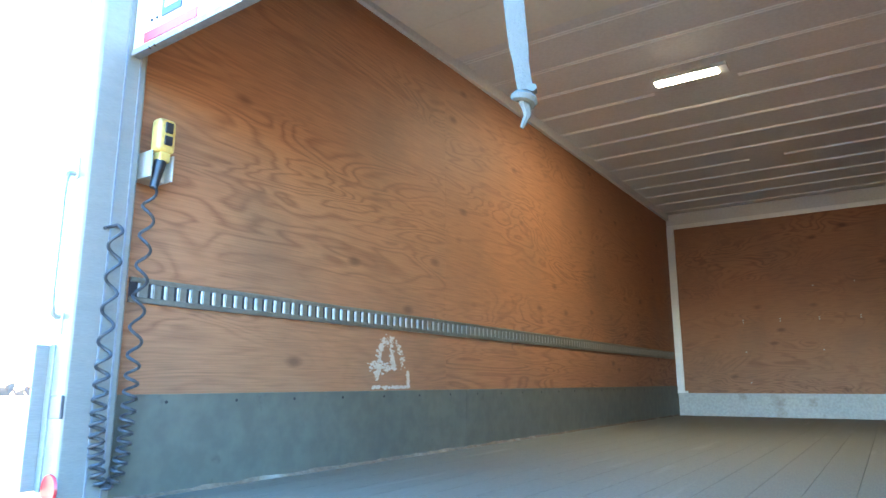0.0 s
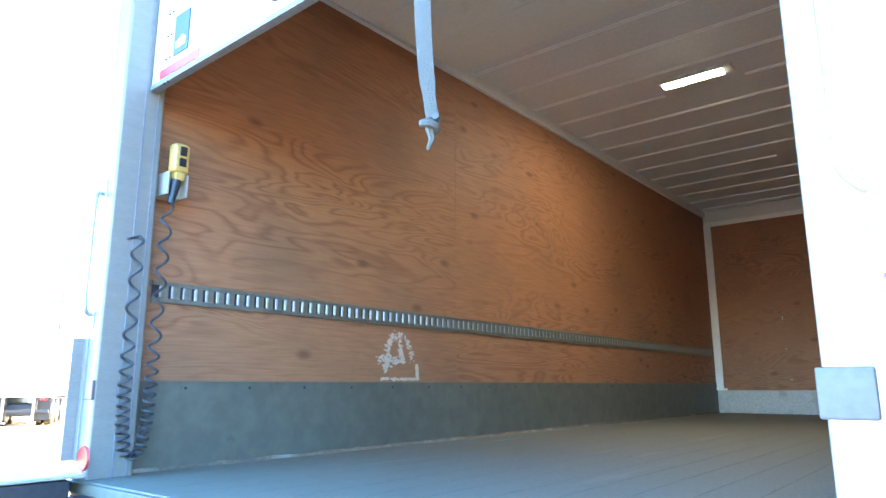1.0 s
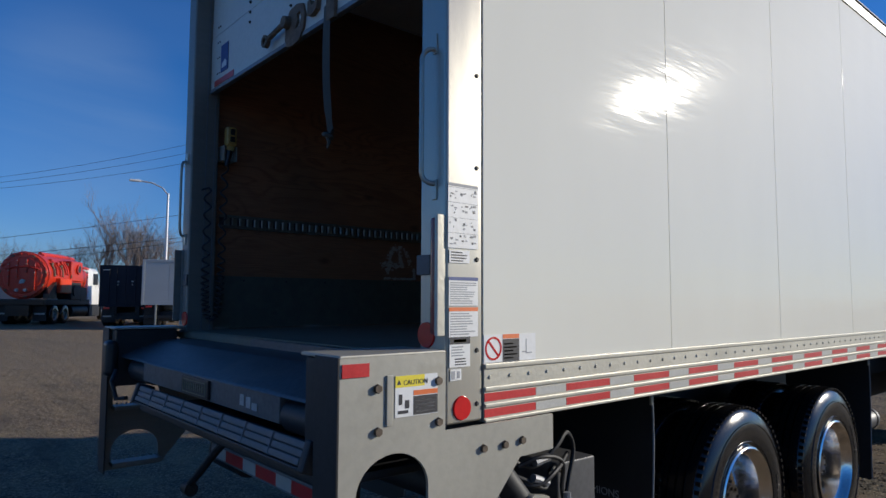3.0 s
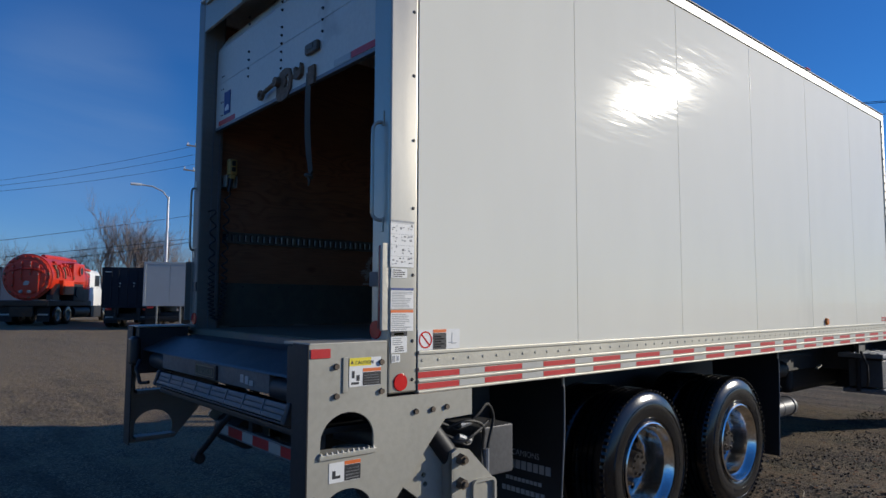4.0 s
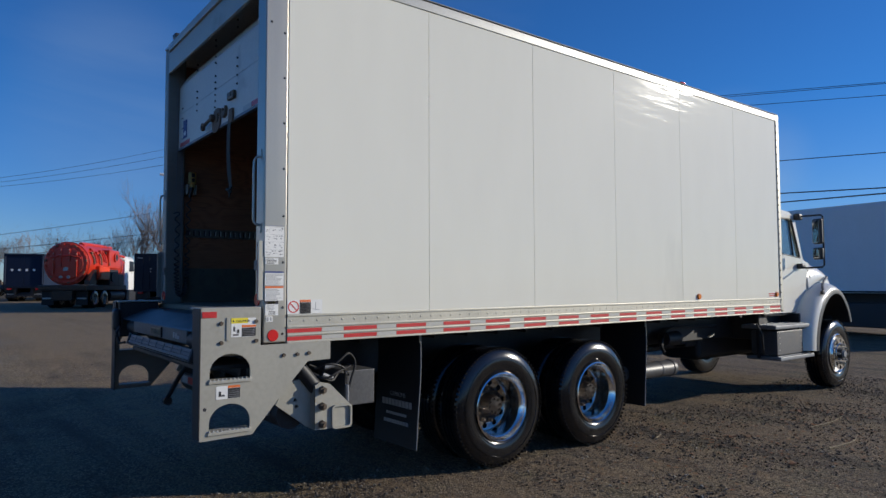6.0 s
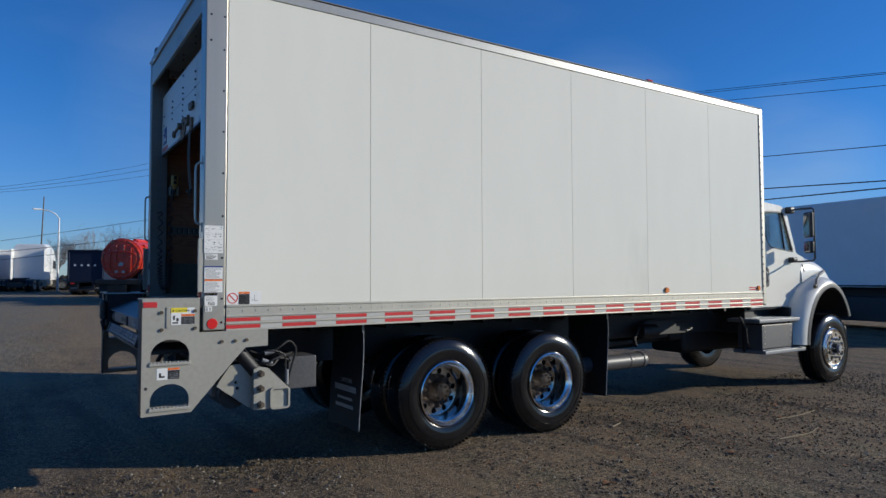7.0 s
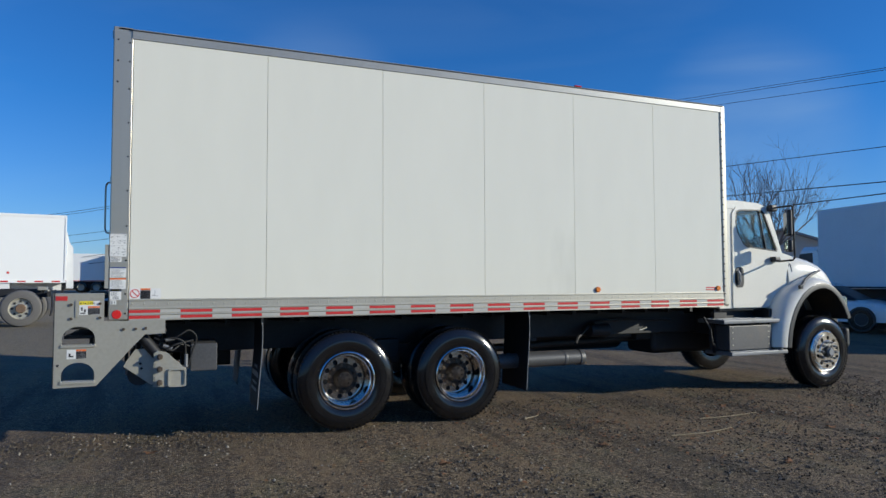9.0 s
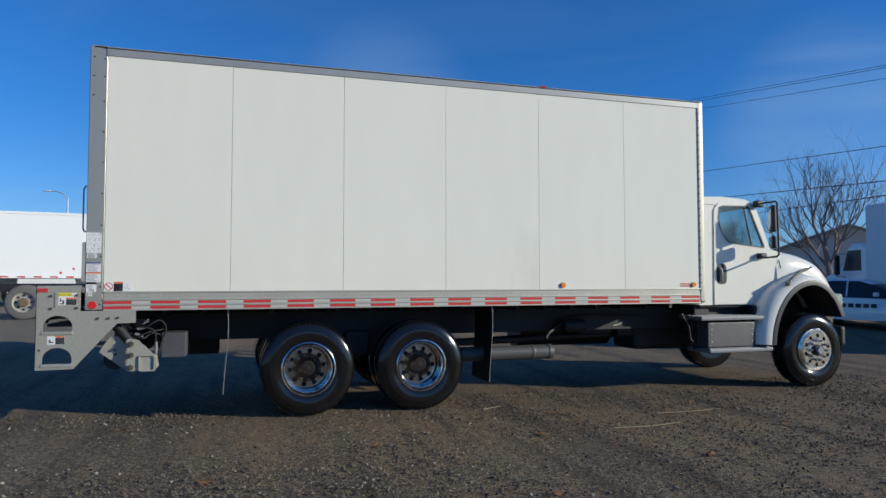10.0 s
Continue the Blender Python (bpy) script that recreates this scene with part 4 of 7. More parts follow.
for x, z in [(-1.75 + 0.39 * k, 2.49) for k in range(5)] + [(-1.75 + 0.39 * k, 2.465) for k in range(5)] + [(-1.745, 2.125), (-1.72, 1.78), (-0.96, 2.13), (-1.0, 2.84), (-0.6, 2.86)]:
    cyl(bm, (x, FRONT, z), (x, FRONT - 0.004, z), 0.008, 0.006, 8)
part("screw_row", bm, STEEL, truck, kind="stuff")

# ceiling with pressed bows
bm = BM()
box(bm, (IL, 0.12, 3.862), (IR, 7.40, 3.885))
for i in range(18):
    y = 0.440 + 0.395 * i
    for dy in (-0.013, 0.013):
        for xa, xb in {8: ((IL, -1.60), (-1.03, IR)), 13: ((IL, -1.28), (-0.98, IR))}.get(i, ((IL, IR),)):
            tube(bm, [(xa, y + dy, 3.862), (xb, y + dy, 3.862)], 0.006, 6, mi=1)
part("ceiling", bm, [CEILING, BOW], truck, "ribbed metal ceiling")
for x in (IL, IR):
    bm = BM()
    box(bm, (x - 0.03, 0.12, 3.785), (x + 0.03, FRONT, 3.865), 0.006)
    part("ceiling_rail", bm, CEILING, truck)
bm = BM()
box(bm, (-1.555, 3.335, 3.836), (-1.06, 3.47, 3.8625), 0.003)
lamp = part("ceiling_lamp", bm, CEILING, truck, "lit white ceiling lamp")
bm = BM()
box(bm, (-1.535, 3.36, 3.833), (-1.125, 3.44, 3.8358))
part("diffuser", bm, LED, lamp)

# lift control on its coiled cable
bm = BM()
box(bm, (-2.49, 0.315, 2.60), (-2.435, 0.385, 2.725), 0.016, seg=3)
box(bm, (-2.485, 0.328, 2.565), (-2.44, 0.372, 2.605), 0.01)
ctrl = part("lift_control", bm, YELLOW_BOX, truck, "yellow push-button lift control in a metal bracket")
ctrl.matrix_basis = pose(0.02, -0.11, -0.025)
bm = BM()
box(bm, (-2.437, 0.336, 2.67), (-2.427, 0.366, 2.71), 0.004)
box(bm, (-2.437, 0.336, 2.625), (-2.427, 0.366, 2.66), 0.004)
part("push_button", bm, BLACK, ctrl)
bm = BM()
cyl(bm, (-2.462, 0.345, 2.57), (-2.462, 0.328, 2.47), 0.022, 0.014, 12)
part("cable_boot", bm, BLACK, ctrl)
bm = BM()
for y in (0.306, 0.388):
    box(bm, (-2.5, y - 0.004, 2.505), (-2.45, y + 0.004, 2.60), 0.002)
box(bm, (-2.565, 0.302, 2.505), (-2.494, 0.392, 2.60), 0.002)
part("bracket", bm, ALU, ctrl)


def coil():
    ctrl_pts = [(0.322, 2.47), (0.316, 2.2), (0.314, 1.95), (0.312, 1.72), (0.306, 1.60), (0.288, 1.51), (0.260, 1.487), (0.232, 1.51), (0.216, 1.60), (0.212, 1.72), (0.212, 1.95), (0.216, 2.2), (0.212, 2.32), (0.196, 2.30)]
    p = np.array(ctrl_pts)
    s = np.concatenate([[0], np.cumsum(np.hypot(*np.diff(p, axis=0).T))])
    out, ph = [], 0.0
    for u in np.linspace(0, s[-1], 900):
        y, z = np.interp(u, s, p[:, 0]), np.interp(u, s, p[:, 1])
        # turns lie close together at the bottom of the loop and are drawn out above
        ph += 0.42 * (0.30 + 0.75 * smooth(2.0, 1.55, z))
        out.append((-2.468 + 0.020 * math.cos(ph), y + 0.020 * math.sin(ph), z + 0.0))
    return out


bm = BM()
tube(bm, coil(), 0.0055, 6)
part("coiled_cable", bm, CABLE, ctrl, "black coiled cable hanging in a loop")

# old paint smear on the lining
bm = BM()
rnd = random.Random(12)
lay = 0.0012
for strip, w in (([(1.60, 1.95), (1.66, 2.005), (1.74, 2.0), (1.79, 1.94), (1.80, 1.87)], 0.022), ([(1.62, 1.99), (1.60, 1.90), (1.585, 1.80)], 0.016), ([(1.53, 1.865), (1.62, 1.86), (1.72, 1.855)], 0.03), ([(1.70, 1.98), (1.705, 1.9), (1.73, 1.85)], 0.02), ([(1.55, 1.76), (1.70, 1.757), (1.83, 1.76)], 0.008), ([(1.845, 1.84), (1.85, 1.755)], 0.007)):
    for _ in range(90):
        k = rnd.random() * (len(strip) - 1)
        i, fk = int(k), k - int(k)
        y = strip[i][0] * (1 - fk) + strip[i + 1][0] * fk + rnd.gauss(0, w * 0.5)
        z = strip[i][1] * (1 - fk) + strip[i + 1][1] * fk + rnd.gauss(0, w * 0.4)
        s = 0.003 + 0.008 * rnd.random()
        lay += 0.000006
        vs = [bm.verts.new((IL + lay, y + s * rnd.uniform(0.6, 1.9) * math.cos(a), z + s * rnd.uniform(0.4, 1.0) * math.sin(a))) for a in (0.3, 1.3, 2.4, 3.4, 4.4, 5.5)]
        bm.faces.new(vs)
part("paint_smear", bm, CHALK, truck, "smear of white paint on the plywood", kind="stuff")

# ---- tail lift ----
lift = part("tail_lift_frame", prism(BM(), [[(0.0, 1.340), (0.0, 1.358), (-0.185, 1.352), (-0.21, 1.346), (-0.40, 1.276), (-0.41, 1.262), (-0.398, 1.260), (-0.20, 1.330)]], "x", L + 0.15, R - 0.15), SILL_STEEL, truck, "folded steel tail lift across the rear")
lift.matrix_basis = SKEW


def arch(y0, y1, z0, z1, n=14):
    c, r = (y0 + y1) / 2, (y1 - y0) / 2
    flat = z1 - r * 0.86
    pts = [(y0, z0), (y1, z0)]
    return pts + [(c + r * math.cos(math.pi * k / n), max(z0, flat) + 0.86 * r * math.sin(math.pi * k / n)) for k in range(n + 1)]


PLATE = [(-0.45, 0.592), (-0.11, 0.597), (0.19, 0.943), (0.285, 1.045), (0.458, 1.05), (0.458, 1.175), (-0.058, 1.175), (-0.058, 1.425), (-0.45, 1.42)]


def lift_side(x, s, skin):
    bm = BM()
    prism(bm, [PLATE, arch(-0.392, -0.126, 0.962, 1.132), arch(-0.392, -0.126, 0.640, 0.812)], "x", x + s * 0.022, x + s * 0.034)
    plate = part("side_plate", bm, skin, lift, "bare grey steel side plate with two step holes")
    bm = BM()
    box(bm, (min(x - s * 0.20, x + s * 0.034), -0.45, 1.418), (max(x - s * 0.20, x + s * 0.034), -0.058, 1.430), 0.004)
    part("top_cap", bm, GALV, plate)
    bm = BM()
    a, b = sorted((x - s * 0.10, x + s * 0.034))
    box(bm, (a, -0.458, 0.60), (b, -0.449, 1.425), 0.003)
    # Dark paint here puts the shade of the rearward face into its colour.
    part("rear_flange", bm, DARK_STEEL, plate)
    bm = BM()
    a, b = sorted((x - s * 0.19, x - s * 0.10))
    box(bm, (a, -0.44, 1.10), (b, -0.10, 1.415), 0.01)
    part("inner_post", bm, DARK_STEEL, plate)
    for z in (0.945, 0.622):
        bm = BM()
        a, b = sorted((x - s * 0.06, x + s * 0.045))
        box(bm, (a, -0.40, z), (b, -0.118, z + 0.022), 0.003)
        for k in range(11):
            cyl(bm, (x + s * 0.04, -0.39 + 0.026 * k, z + 0.02), (x + s * 0.04, -0.39 + 0.026 * k, z + 0.032), 0.008, 0.003, 6)
        part("step_tread", bm, ALU if s > 0 else SHADE_STEEL, plate)
    for y, z in ((-0.322, 1.328), (-0.320, 1.203), (-0.091, 1.335), (-0.089, 1.207), (0.106, 1.098), (0.206, 1.098), (0.292, 1.102)):
        bm = BM()
        cyl(bm, (x + s * 0.034, y, z), (x + s * 0.046, y, z), 0.014, 0.013, 6)
        part("bolt", bm, BOLT, plate)
    # Flat black disc, painted for the dark inside of a hole.
    bm = BM()
    cyl(bm, (x + s * 0.030, -0.42, 0.79), (x + s * 0.0345, -0.42, 0.79), 0.012, seg=14)
    part("drilled_hole", bm, INK, plate)
    bm = BM()
    a, b = sorted((x + s * 0.034, x + s * 0.038))
    box(bm, (a, -0.444, 1.366), (b, -0.352, 1.405))
    part("red_tape", bm, RED_TAPE, plate)
    return plate


plate = lift_side(R, 1, GALV)
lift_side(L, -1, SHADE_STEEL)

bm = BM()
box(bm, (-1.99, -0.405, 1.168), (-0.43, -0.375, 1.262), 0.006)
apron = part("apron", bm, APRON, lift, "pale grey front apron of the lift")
bm = BM()
box(bm, (-1.375, -0.418, 1.176), (-1.055, -0.404, 1.255), 0.003)
np_ = part("name_plate", bm, BLACK, apron, "black maker plate with worn pale lettering")
bm = BM()
for lo, hi in (((-1.345, 1.187), (-1.085, 1.191)), ((-1.345, 1.240), (-1.085, 1.244)), ((-1.349, 1.187), (-1.345, 1.244)), ((-1.085, 1.187), (-1.081, 1.244))):
    box(bm, (lo[0], -0.421, lo[1]), (hi[0], -0.4175, hi[1]), 0.001)
for k in range(10):
    box(bm, (-1.328 + 0.0235 * k, -0.421, 1.199), (-1.321 + 0.0235 * k, -0.4175, 1.232), 0.002)
part("print", bm, WORN_PRINT, np_)
bm = BM()
for x0, z0, x1, z1 in ((-0.752, 1.196, -0.715, 1.236), (-0.695, 1.192, -0.655, 1.232), (-0.645, 1.190, -0.60, 1.215)):
    box(bm, (x0, -0.409, z0), (x1, -0.4045, z1))
part("label", bm, SCUFF, apron)
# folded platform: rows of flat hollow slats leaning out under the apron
# The black backing sheet stands in for the shade between the slats.
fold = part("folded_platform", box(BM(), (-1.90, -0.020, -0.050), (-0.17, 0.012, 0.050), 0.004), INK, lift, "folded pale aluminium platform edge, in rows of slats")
fold.matrix_basis = pose(0, -0.425, 1.112, -18) @ Matrix.Diagonal((1, 1, 0.76, 1))
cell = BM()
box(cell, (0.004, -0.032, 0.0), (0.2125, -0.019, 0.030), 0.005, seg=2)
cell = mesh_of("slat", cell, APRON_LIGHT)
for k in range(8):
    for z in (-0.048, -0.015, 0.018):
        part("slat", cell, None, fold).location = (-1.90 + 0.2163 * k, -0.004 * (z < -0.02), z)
for k in range(1, 8):
    bm = BM()
    box(bm, (-1.90 + 0.2163 * k - 0.003, -0.036, -0.050), (-1.90 + 0.2163 * k + 0.002, -0.02, 0.050), 0.001)
    part("rib", bm, GREY_STEEL, fold)
bm = BM()
box(bm, (-1.91, -0.034, -0.066), (-0.165, 0.0, -0.053), 0.004)
part("edge_bar", bm, DARK_STEEL, fold)
for x0, x1 in ((-0.165, -0.125), (-1.945, -1.905)):
    bm = BM()
    box(bm, (x0, -0.042, -0.070), (x1, 0.05, 0.062), 0.012)
    part("end_cap", bm, DARK_STEEL, fold)
bm = BM()
box(bm, (-2.05, -0.40, 1.01), (-0.14, -0.02, 1.04), 0.006)
part("platform_frame", bm, DARK_STEEL, lift)
bm = BM()
cyl(bm, (-0.42, -0.35, 1.195), (-0.20, -0.35, 1.195), 0.058, seg=18)
part("roller", bm, DARK_STEEL, lift)
bm = BM()
cyl(bm, (-2.3, -0.34, 1.20), (-2.0, -0.34, 1.20), 0.06, seg=18)
part("roller", bm, DARK_STEEL, lift)
bm = BM()
box(bm, (-2.47, -0.50, 1.16), (-2.36, -0.43, 1.36), 0.03, seg=3)
part("dock_bumper", bm, BLACK, lift, "black rubber bumper block")
bm = BM()
tube(bm, [(-2.3, -0.46, 1.2), (-2.22, -0.50, 1.15), (-2.2, -0.48, 1.06), (-2.12, -0.45, 1.07)], 0.012, 8)
part("handle", bm, DARK_STEEL, lift)

# arms, hinge plates and pump box under the lift
for x, s in ((R, 1), (L, -1)):
    bm = BM()
    prism(bm, [[(0.13, 0.80), (0.20, 0.90), (0.30, 0.905), (0.365, 0.80), (0.37, 0.575), (0.34, 0.565), (0.10, 0.745)], [(0.245 + 0.013 * math.cos(a), 0.765 + 0.013 * math.sin(a)) for a in [k * math.pi / 5 for k in range(10)]], [(0.255 + 0.013 * math.cos(a), 0.72 + 0.013 * math.sin(a)) for a in [k * math.pi / 5 for k in range(10)]]], "x", x - s * 0.10, x - s * 0.08)
    part("arm_plate", bm, GALV, lift)
    bm = BM()
    cyl(bm, (x - s * 0.14, 0.235, 0.66), (x - s * 0.52, 0.235, 0.66), 0.105, seg=24)
    part("roller", bm, DARK_STEEL, lift)
    bm = BM()
    cyl(bm, (x - s * 0.09, 0.25, 1.02), (x - s * 0.07, 0.43, 0.80), 0.052, seg=20)
    cyl(bm, (x - s * 0.09, 0.22, 1.06), (x - s * 0.09, 0.255, 1.015), 0.064, seg=20)
    part("hydraulic_cylinder", bm, DARK_STEEL, lift)
    bm = BM()
    prism(bm, [[(0.362, 0.553), (0.648, 0.548), (0.648, 0.70), (0.475, 0.868), (0.40, 0.885), (0.362, 0.865)]], "x", x - s * 0.03, x - s * 0.005)
    box(bm, (min(x - s * 0.16, x - s * 0.005), 0.362, 0.553), (max(x - s * 0.16, x - s * 0.005), 0.378, 0.865), 0.003)
    hinge = part("hinge_plate", bm, GALV, lift)
    for z in (0.589, 0.714, 0.829):
        bm = BM()
        cyl(bm, (x - s * 0.006, 0.415, z), (x + s * 0.028, 0.415, z), 0.030, 0.026, 6)
        cyl(bm, (x + s * 0.028, 0.415, z), (x + s * 0.045, 0.415, z), 0.016, 0.014, 10)
        part("bolt", bm, BOLT, hinge)
    def rounded(a, b, c, d, r):
        return [(u + r * math.cos(q), v + r * math.sin(q)) for u, v, q0 in ((b - r, d - r, 0), (a + r, d - r, 1), (a + r, c + r, 2), (b - r, c + r, 3)) for q in [(q0 + k / 3) * math.pi / 2 for k in range(4)]]
    bm = BM()
    prism(bm, [rounded(0.488, 0.648, 0.545, 0.715, 0.028), rounded(0.502, 0.634, 0.559, 0.701, 0.018)], "x", x - s * 0.30, x + s * 0.014)
    tube_ = part("square_tube", bm, GALV, hinge)
    bm = BM()
    box(bm, (min(x - s * 0.03, x - s * 0.006), 0.503, 0.560), (max(x - s * 0.03, x - s * 0.006), 0.633, 0.70))
    part("end_plate", bm, SCUFF, tube_)
bm = BM()
cyl(bm, (-2.35, 0.30, 0.86), (-0.2, 0.30, 0.86), 0.07, seg=24)
part("torsion_tube", bm, DARK_STEEL, lift)
bm = BM()
box(bm, (-0.62, 0.685, 0.665), (-0.14, 0.93, 0.93), 0.012)
part("pump_box", bm, TANK_PAINT, lift, "dark grey pump box")
bm = BM()
for pts in ([(-0.10, 0.36, 1.00), (-0.08, 0.48, 0.96), (-0.06, 0.58, 1.02), (-0.08, 0.67, 1.065), (-0.1, 0.735, 0.99), (-0.10, 0.70, 0.86), (-0.1, 0.66, 0.7)], [(-0.12, 0.30, 0.98), (-0.06, 0.42, 0.92), (-0.06, 0.52, 0.88), (-0.1, 0.6, 0.93), (-0.13, 0.70, 0.90)], [(-0.09, 0.40, 0.97), (-0.05, 0.50, 1.0), (-0.06, 0.62, 0.96), (-0.08, 0.64, 0.85), (-0.06, 0.645, 0.74)], [(-0.14, 0.33, 0.94), (-0.05, 0.45, 0.90), (-0.04, 0.56, 0.94), (-0.12, 0.72, 0.97)]):
    hose = BM()
    tube(hose, curve(pts), 0.009, 8)
    part("hydraulic_hose", hose, FLAP, lift, "black hydraulic hose")
for p, q in (((-0.05, 0.44, 0.93), (-0.05, 0.52, 0.90)), ((-0.06, 0.46, 0.98), (-0.06, 0.54, 0.99)), ((-0.06, 0.645, 0.84), (-0.06, 0.645, 0.72))):
    bm = BM()
    cyl(bm, p, q, 0.016, seg=8)
    part("hose_fitting", bm, GREY_STEEL, lift)
bm = BM()
box(bm, (-2.35, 0.10, 0.645), (-0.25, 0.15, 0.735), 0.008)
bar = part("underride_bar", bm, GREY_STEEL, lift, "under-ride bar with red and white tape")
x = -2.28
for k in range(10):
    w = 0.24 if k % 2 else 0.165
    if x + w < -0.26:
        bm = BM()
        box(bm, (x, 0.097, 0.66), (x + w - 0.003, 0.0996, 0.722))
        part("red_tape" if k % 2 else "white_tape", bm, RED_TAPE if k % 2 else WHITE_TAPE, bar)
    x += w
for x in (-1.78, -0.82):
    bm = BM()
    box(bm, (x - 0.03, 0.11, 0.70), (x + 0.03, 0.16, 1.1), 0.005)
    part("hanger", bm, DARK_STEEL, bar)
bm = BM()
tube(bm, [(-1.75, 0.02, 0.92), (-1.98, -0.01, 0.76), (-2.2, -0.02, 0.60), (-2.36, -0.02, 0.50)], 0.022, 8)
part("prop_arm", bm, DARK_STEEL, lift)
bm = BM()
cyl(bm, (-2.40, -0.02, 0.48), (-2.32, -0.02, 0.48), 0.04, seg=14)
part("prop_roller", bm, DARK_STEEL, lift)

# ---- labels on the truck ----
def flat_label(name, x, y0, z0, y1, z1, parts, label="", parent=None):
    """A thin sticker on a plane x = const, facing +x; parts: (y0, z0, y1, z1, material) in fractions of the sticker, from its lower left."""
    bm = BM()
    box(bm, (x, y0, z0), (x + 0.0016, y1, z1))
    sheet = part(name, bm, PAPER, parent or truck, label)
    mats, bm = [], BM()
    for a, b, c, d, m in parts:
        if m not in mats:
            mats.append(m)
        box(bm, (x + 0.0014, y0 + a * (y1 - y0), z0 + b * (z1 - z0)), (x + 0.0024, y0 + c * (y1 - y0), z0 + d * (z1 - z0)), mi=mats.index(m))
    part("print", bm, mats, sheet, kind="stuff")
    return sheet


def lines(n, y0, y1, z0, z1, m, seed=0):
    rnd = random.Random(seed)
    out = []
    for k in range(n):
        z = z1 - (k + 0.8) * (z1 - z0) / n
        out.append((y0, z, y0 + (y1 - y0) * rnd.uniform(0.6, 1.0), z + 0.45 * (z1 - z0) / n, m))
    return out


def words(text, x, y, z, size, mat, parent, label=""):
    """Raised print facing +x, starting at y, z."""
    cu = bpy.data.curves.new("lettering", "FONT")
    cu.body, cu.size, cu.extrude = text, size, 0.0005
    cu.materials.append(mat)
    ob = new("lettering", cu)
    ob.parent = parent
    ob.matrix_basis = pose(x, y, z, 90, 0, 90)
    return tagged(ob, label)


SX = 0.002
sketch = []
rnd = random.Random(3)
for r in range(4):
    for c in range(3):
        a, b = 0.04 + c * 0.33, 0.03 + r * 0.235
        for _ in range(5):
            p, q = a + rnd.uniform(0, 0.2), b + rnd.uniform(0.02, 0.16)
            sketch.append((p, q, p + rnd.uniform(0.02, 0.1), q + rnd.uniform(0.01, 0.035), GREY_INK if rnd.random() < 0.75 else INK))
    sketch.append((0, r * 0.235 + 0.228, 1, r * 0.235 + 0.233, GREY_INK))
flat_label("instruction_label", SX, -0.024, 1.765, 0.115, 1.985, sketch + [(0, 0.955, 1, 1, GREY_INK)], "white instruction label with small diagrams", post)
flat_label("small_label", SX, -0.018, 1.715, 0.075, 1.758, lines(4, 0.08, 0.92, 0.08, 0.95, INK, 1), "small white text label", post)
flat_label("notice_label", SX, -0.02, 1.572, 0.114, 1.668, [(0, 0.88, 1, 1, BLUE_INK)] + lines(10, 0.05, 0.95, 0.05, 0.84, GREY_INK, 2), "white notice with a blue heading", post)
flat_label("warning_label", SX, -0.019, 1.467, 0.114, 1.566, [(0, 0.87, 1, 1, ORANGE)] + lines(9, 0.05, 0.95, 0.06, 0.84, GREY_INK, 3), "white warning notice with an orange heading", post)
flat_label("rating_label", SX, -0.016, 1.368, 0.077, 1.468, [(0, 0.76, 1, 1, INK), (0.2, 0.82, 0.8, 0.92, YELLOW)] + lines(4, 0.1, 0.9, 0.35, 0.72, GREY_INK, 4) + lines(3, 0.25, 0.85, 0.05, 0.32, INK, 5), "rating label with a black heading", post)
flat_label("small_label", SX, -0.012, 1.325, 0.037, 1.362, [(0.1, 0.1, 0.4, 0.85, GREY_INK), (0.6, 0.2, 0.85, 0.8, GREY_INK)], "", post)

decal = flat_label("no_riding_decal", 0.0006, 0.115, 1.374, 0.384, 1.470, [(0.345, 0, 0.665, 0.82, INK), (0.345, 0.84, 0.665, 1.0, ORANGE), (0.80, 0.25, 0.815, 0.8, GREY_INK), (0.80, 0.25, 0.92, 0.29, GREY_INK), (0.72, 0.3, 0.8, 0.34, GREY_INK)] + [(0.37, 0.1 + 0.13 * k, 0.37 + 0.25 * (0.7 + 0.3 * (k % 2)), 0.15 + 0.13 * k, GREY_INK) for k in range(5)], "decal with a red prohibition ring and warning text")
bm = BM()
lathe(bm, [(0.041, 0.0), (0.041, 0.0014), (0.034, 0.0014), (0.034, 0.0)], "x", (0.002, 0.161, 1.422), 28)
prism(bm, [[(0.134, 1.445), (0.139, 1.451), (0.188, 1.399), (0.183, 1.393)]], "x", 0.002, 0.0032)
part("prohibition_ring", bm, RED_LENS, decal)

PX = 0.0345
caut = flat_label("caution_label", PX, -0.257, 1.236, -0.093, 1.360, [(0, 0.72, 0.68, 1.0, YELLOW), (0.42, 0.02, 1, 0.48, INK), (0.42, 0.5, 1, 0.62, ORANGE), (0.08, 0.3, 0.16, 0.55, INK), (0.06, 0.08, 0.30, 0.16, INK), (0.22, 0.2, 0.32, 0.4, INK)] + [(0.47, 0.08 + 0.09 * k, 0.93, 0.12 + 0.09 * k, GREY_INK) for k in range(4)], "caution sticker with yellow and orange headings", plate)
words("CAUTION", PX + 0.0028, -0.228, 1.332, 0.021, INK, caut, "black caution lettering")
bm = BM()
prism(bm, [[(-0.252, 1.334), (-0.236, 1.334), (-0.244, 1.349)]], "x", PX + 0.0022, PX + 0.003)
part("warning_triangle", bm, INK, caut)
bm = BM()
box(bm, (PX, -0.29, 1.215), (PX + 0.006, -0.268, 1.365), 0.002)
part("hinge_strip", bm, GALV, plate)
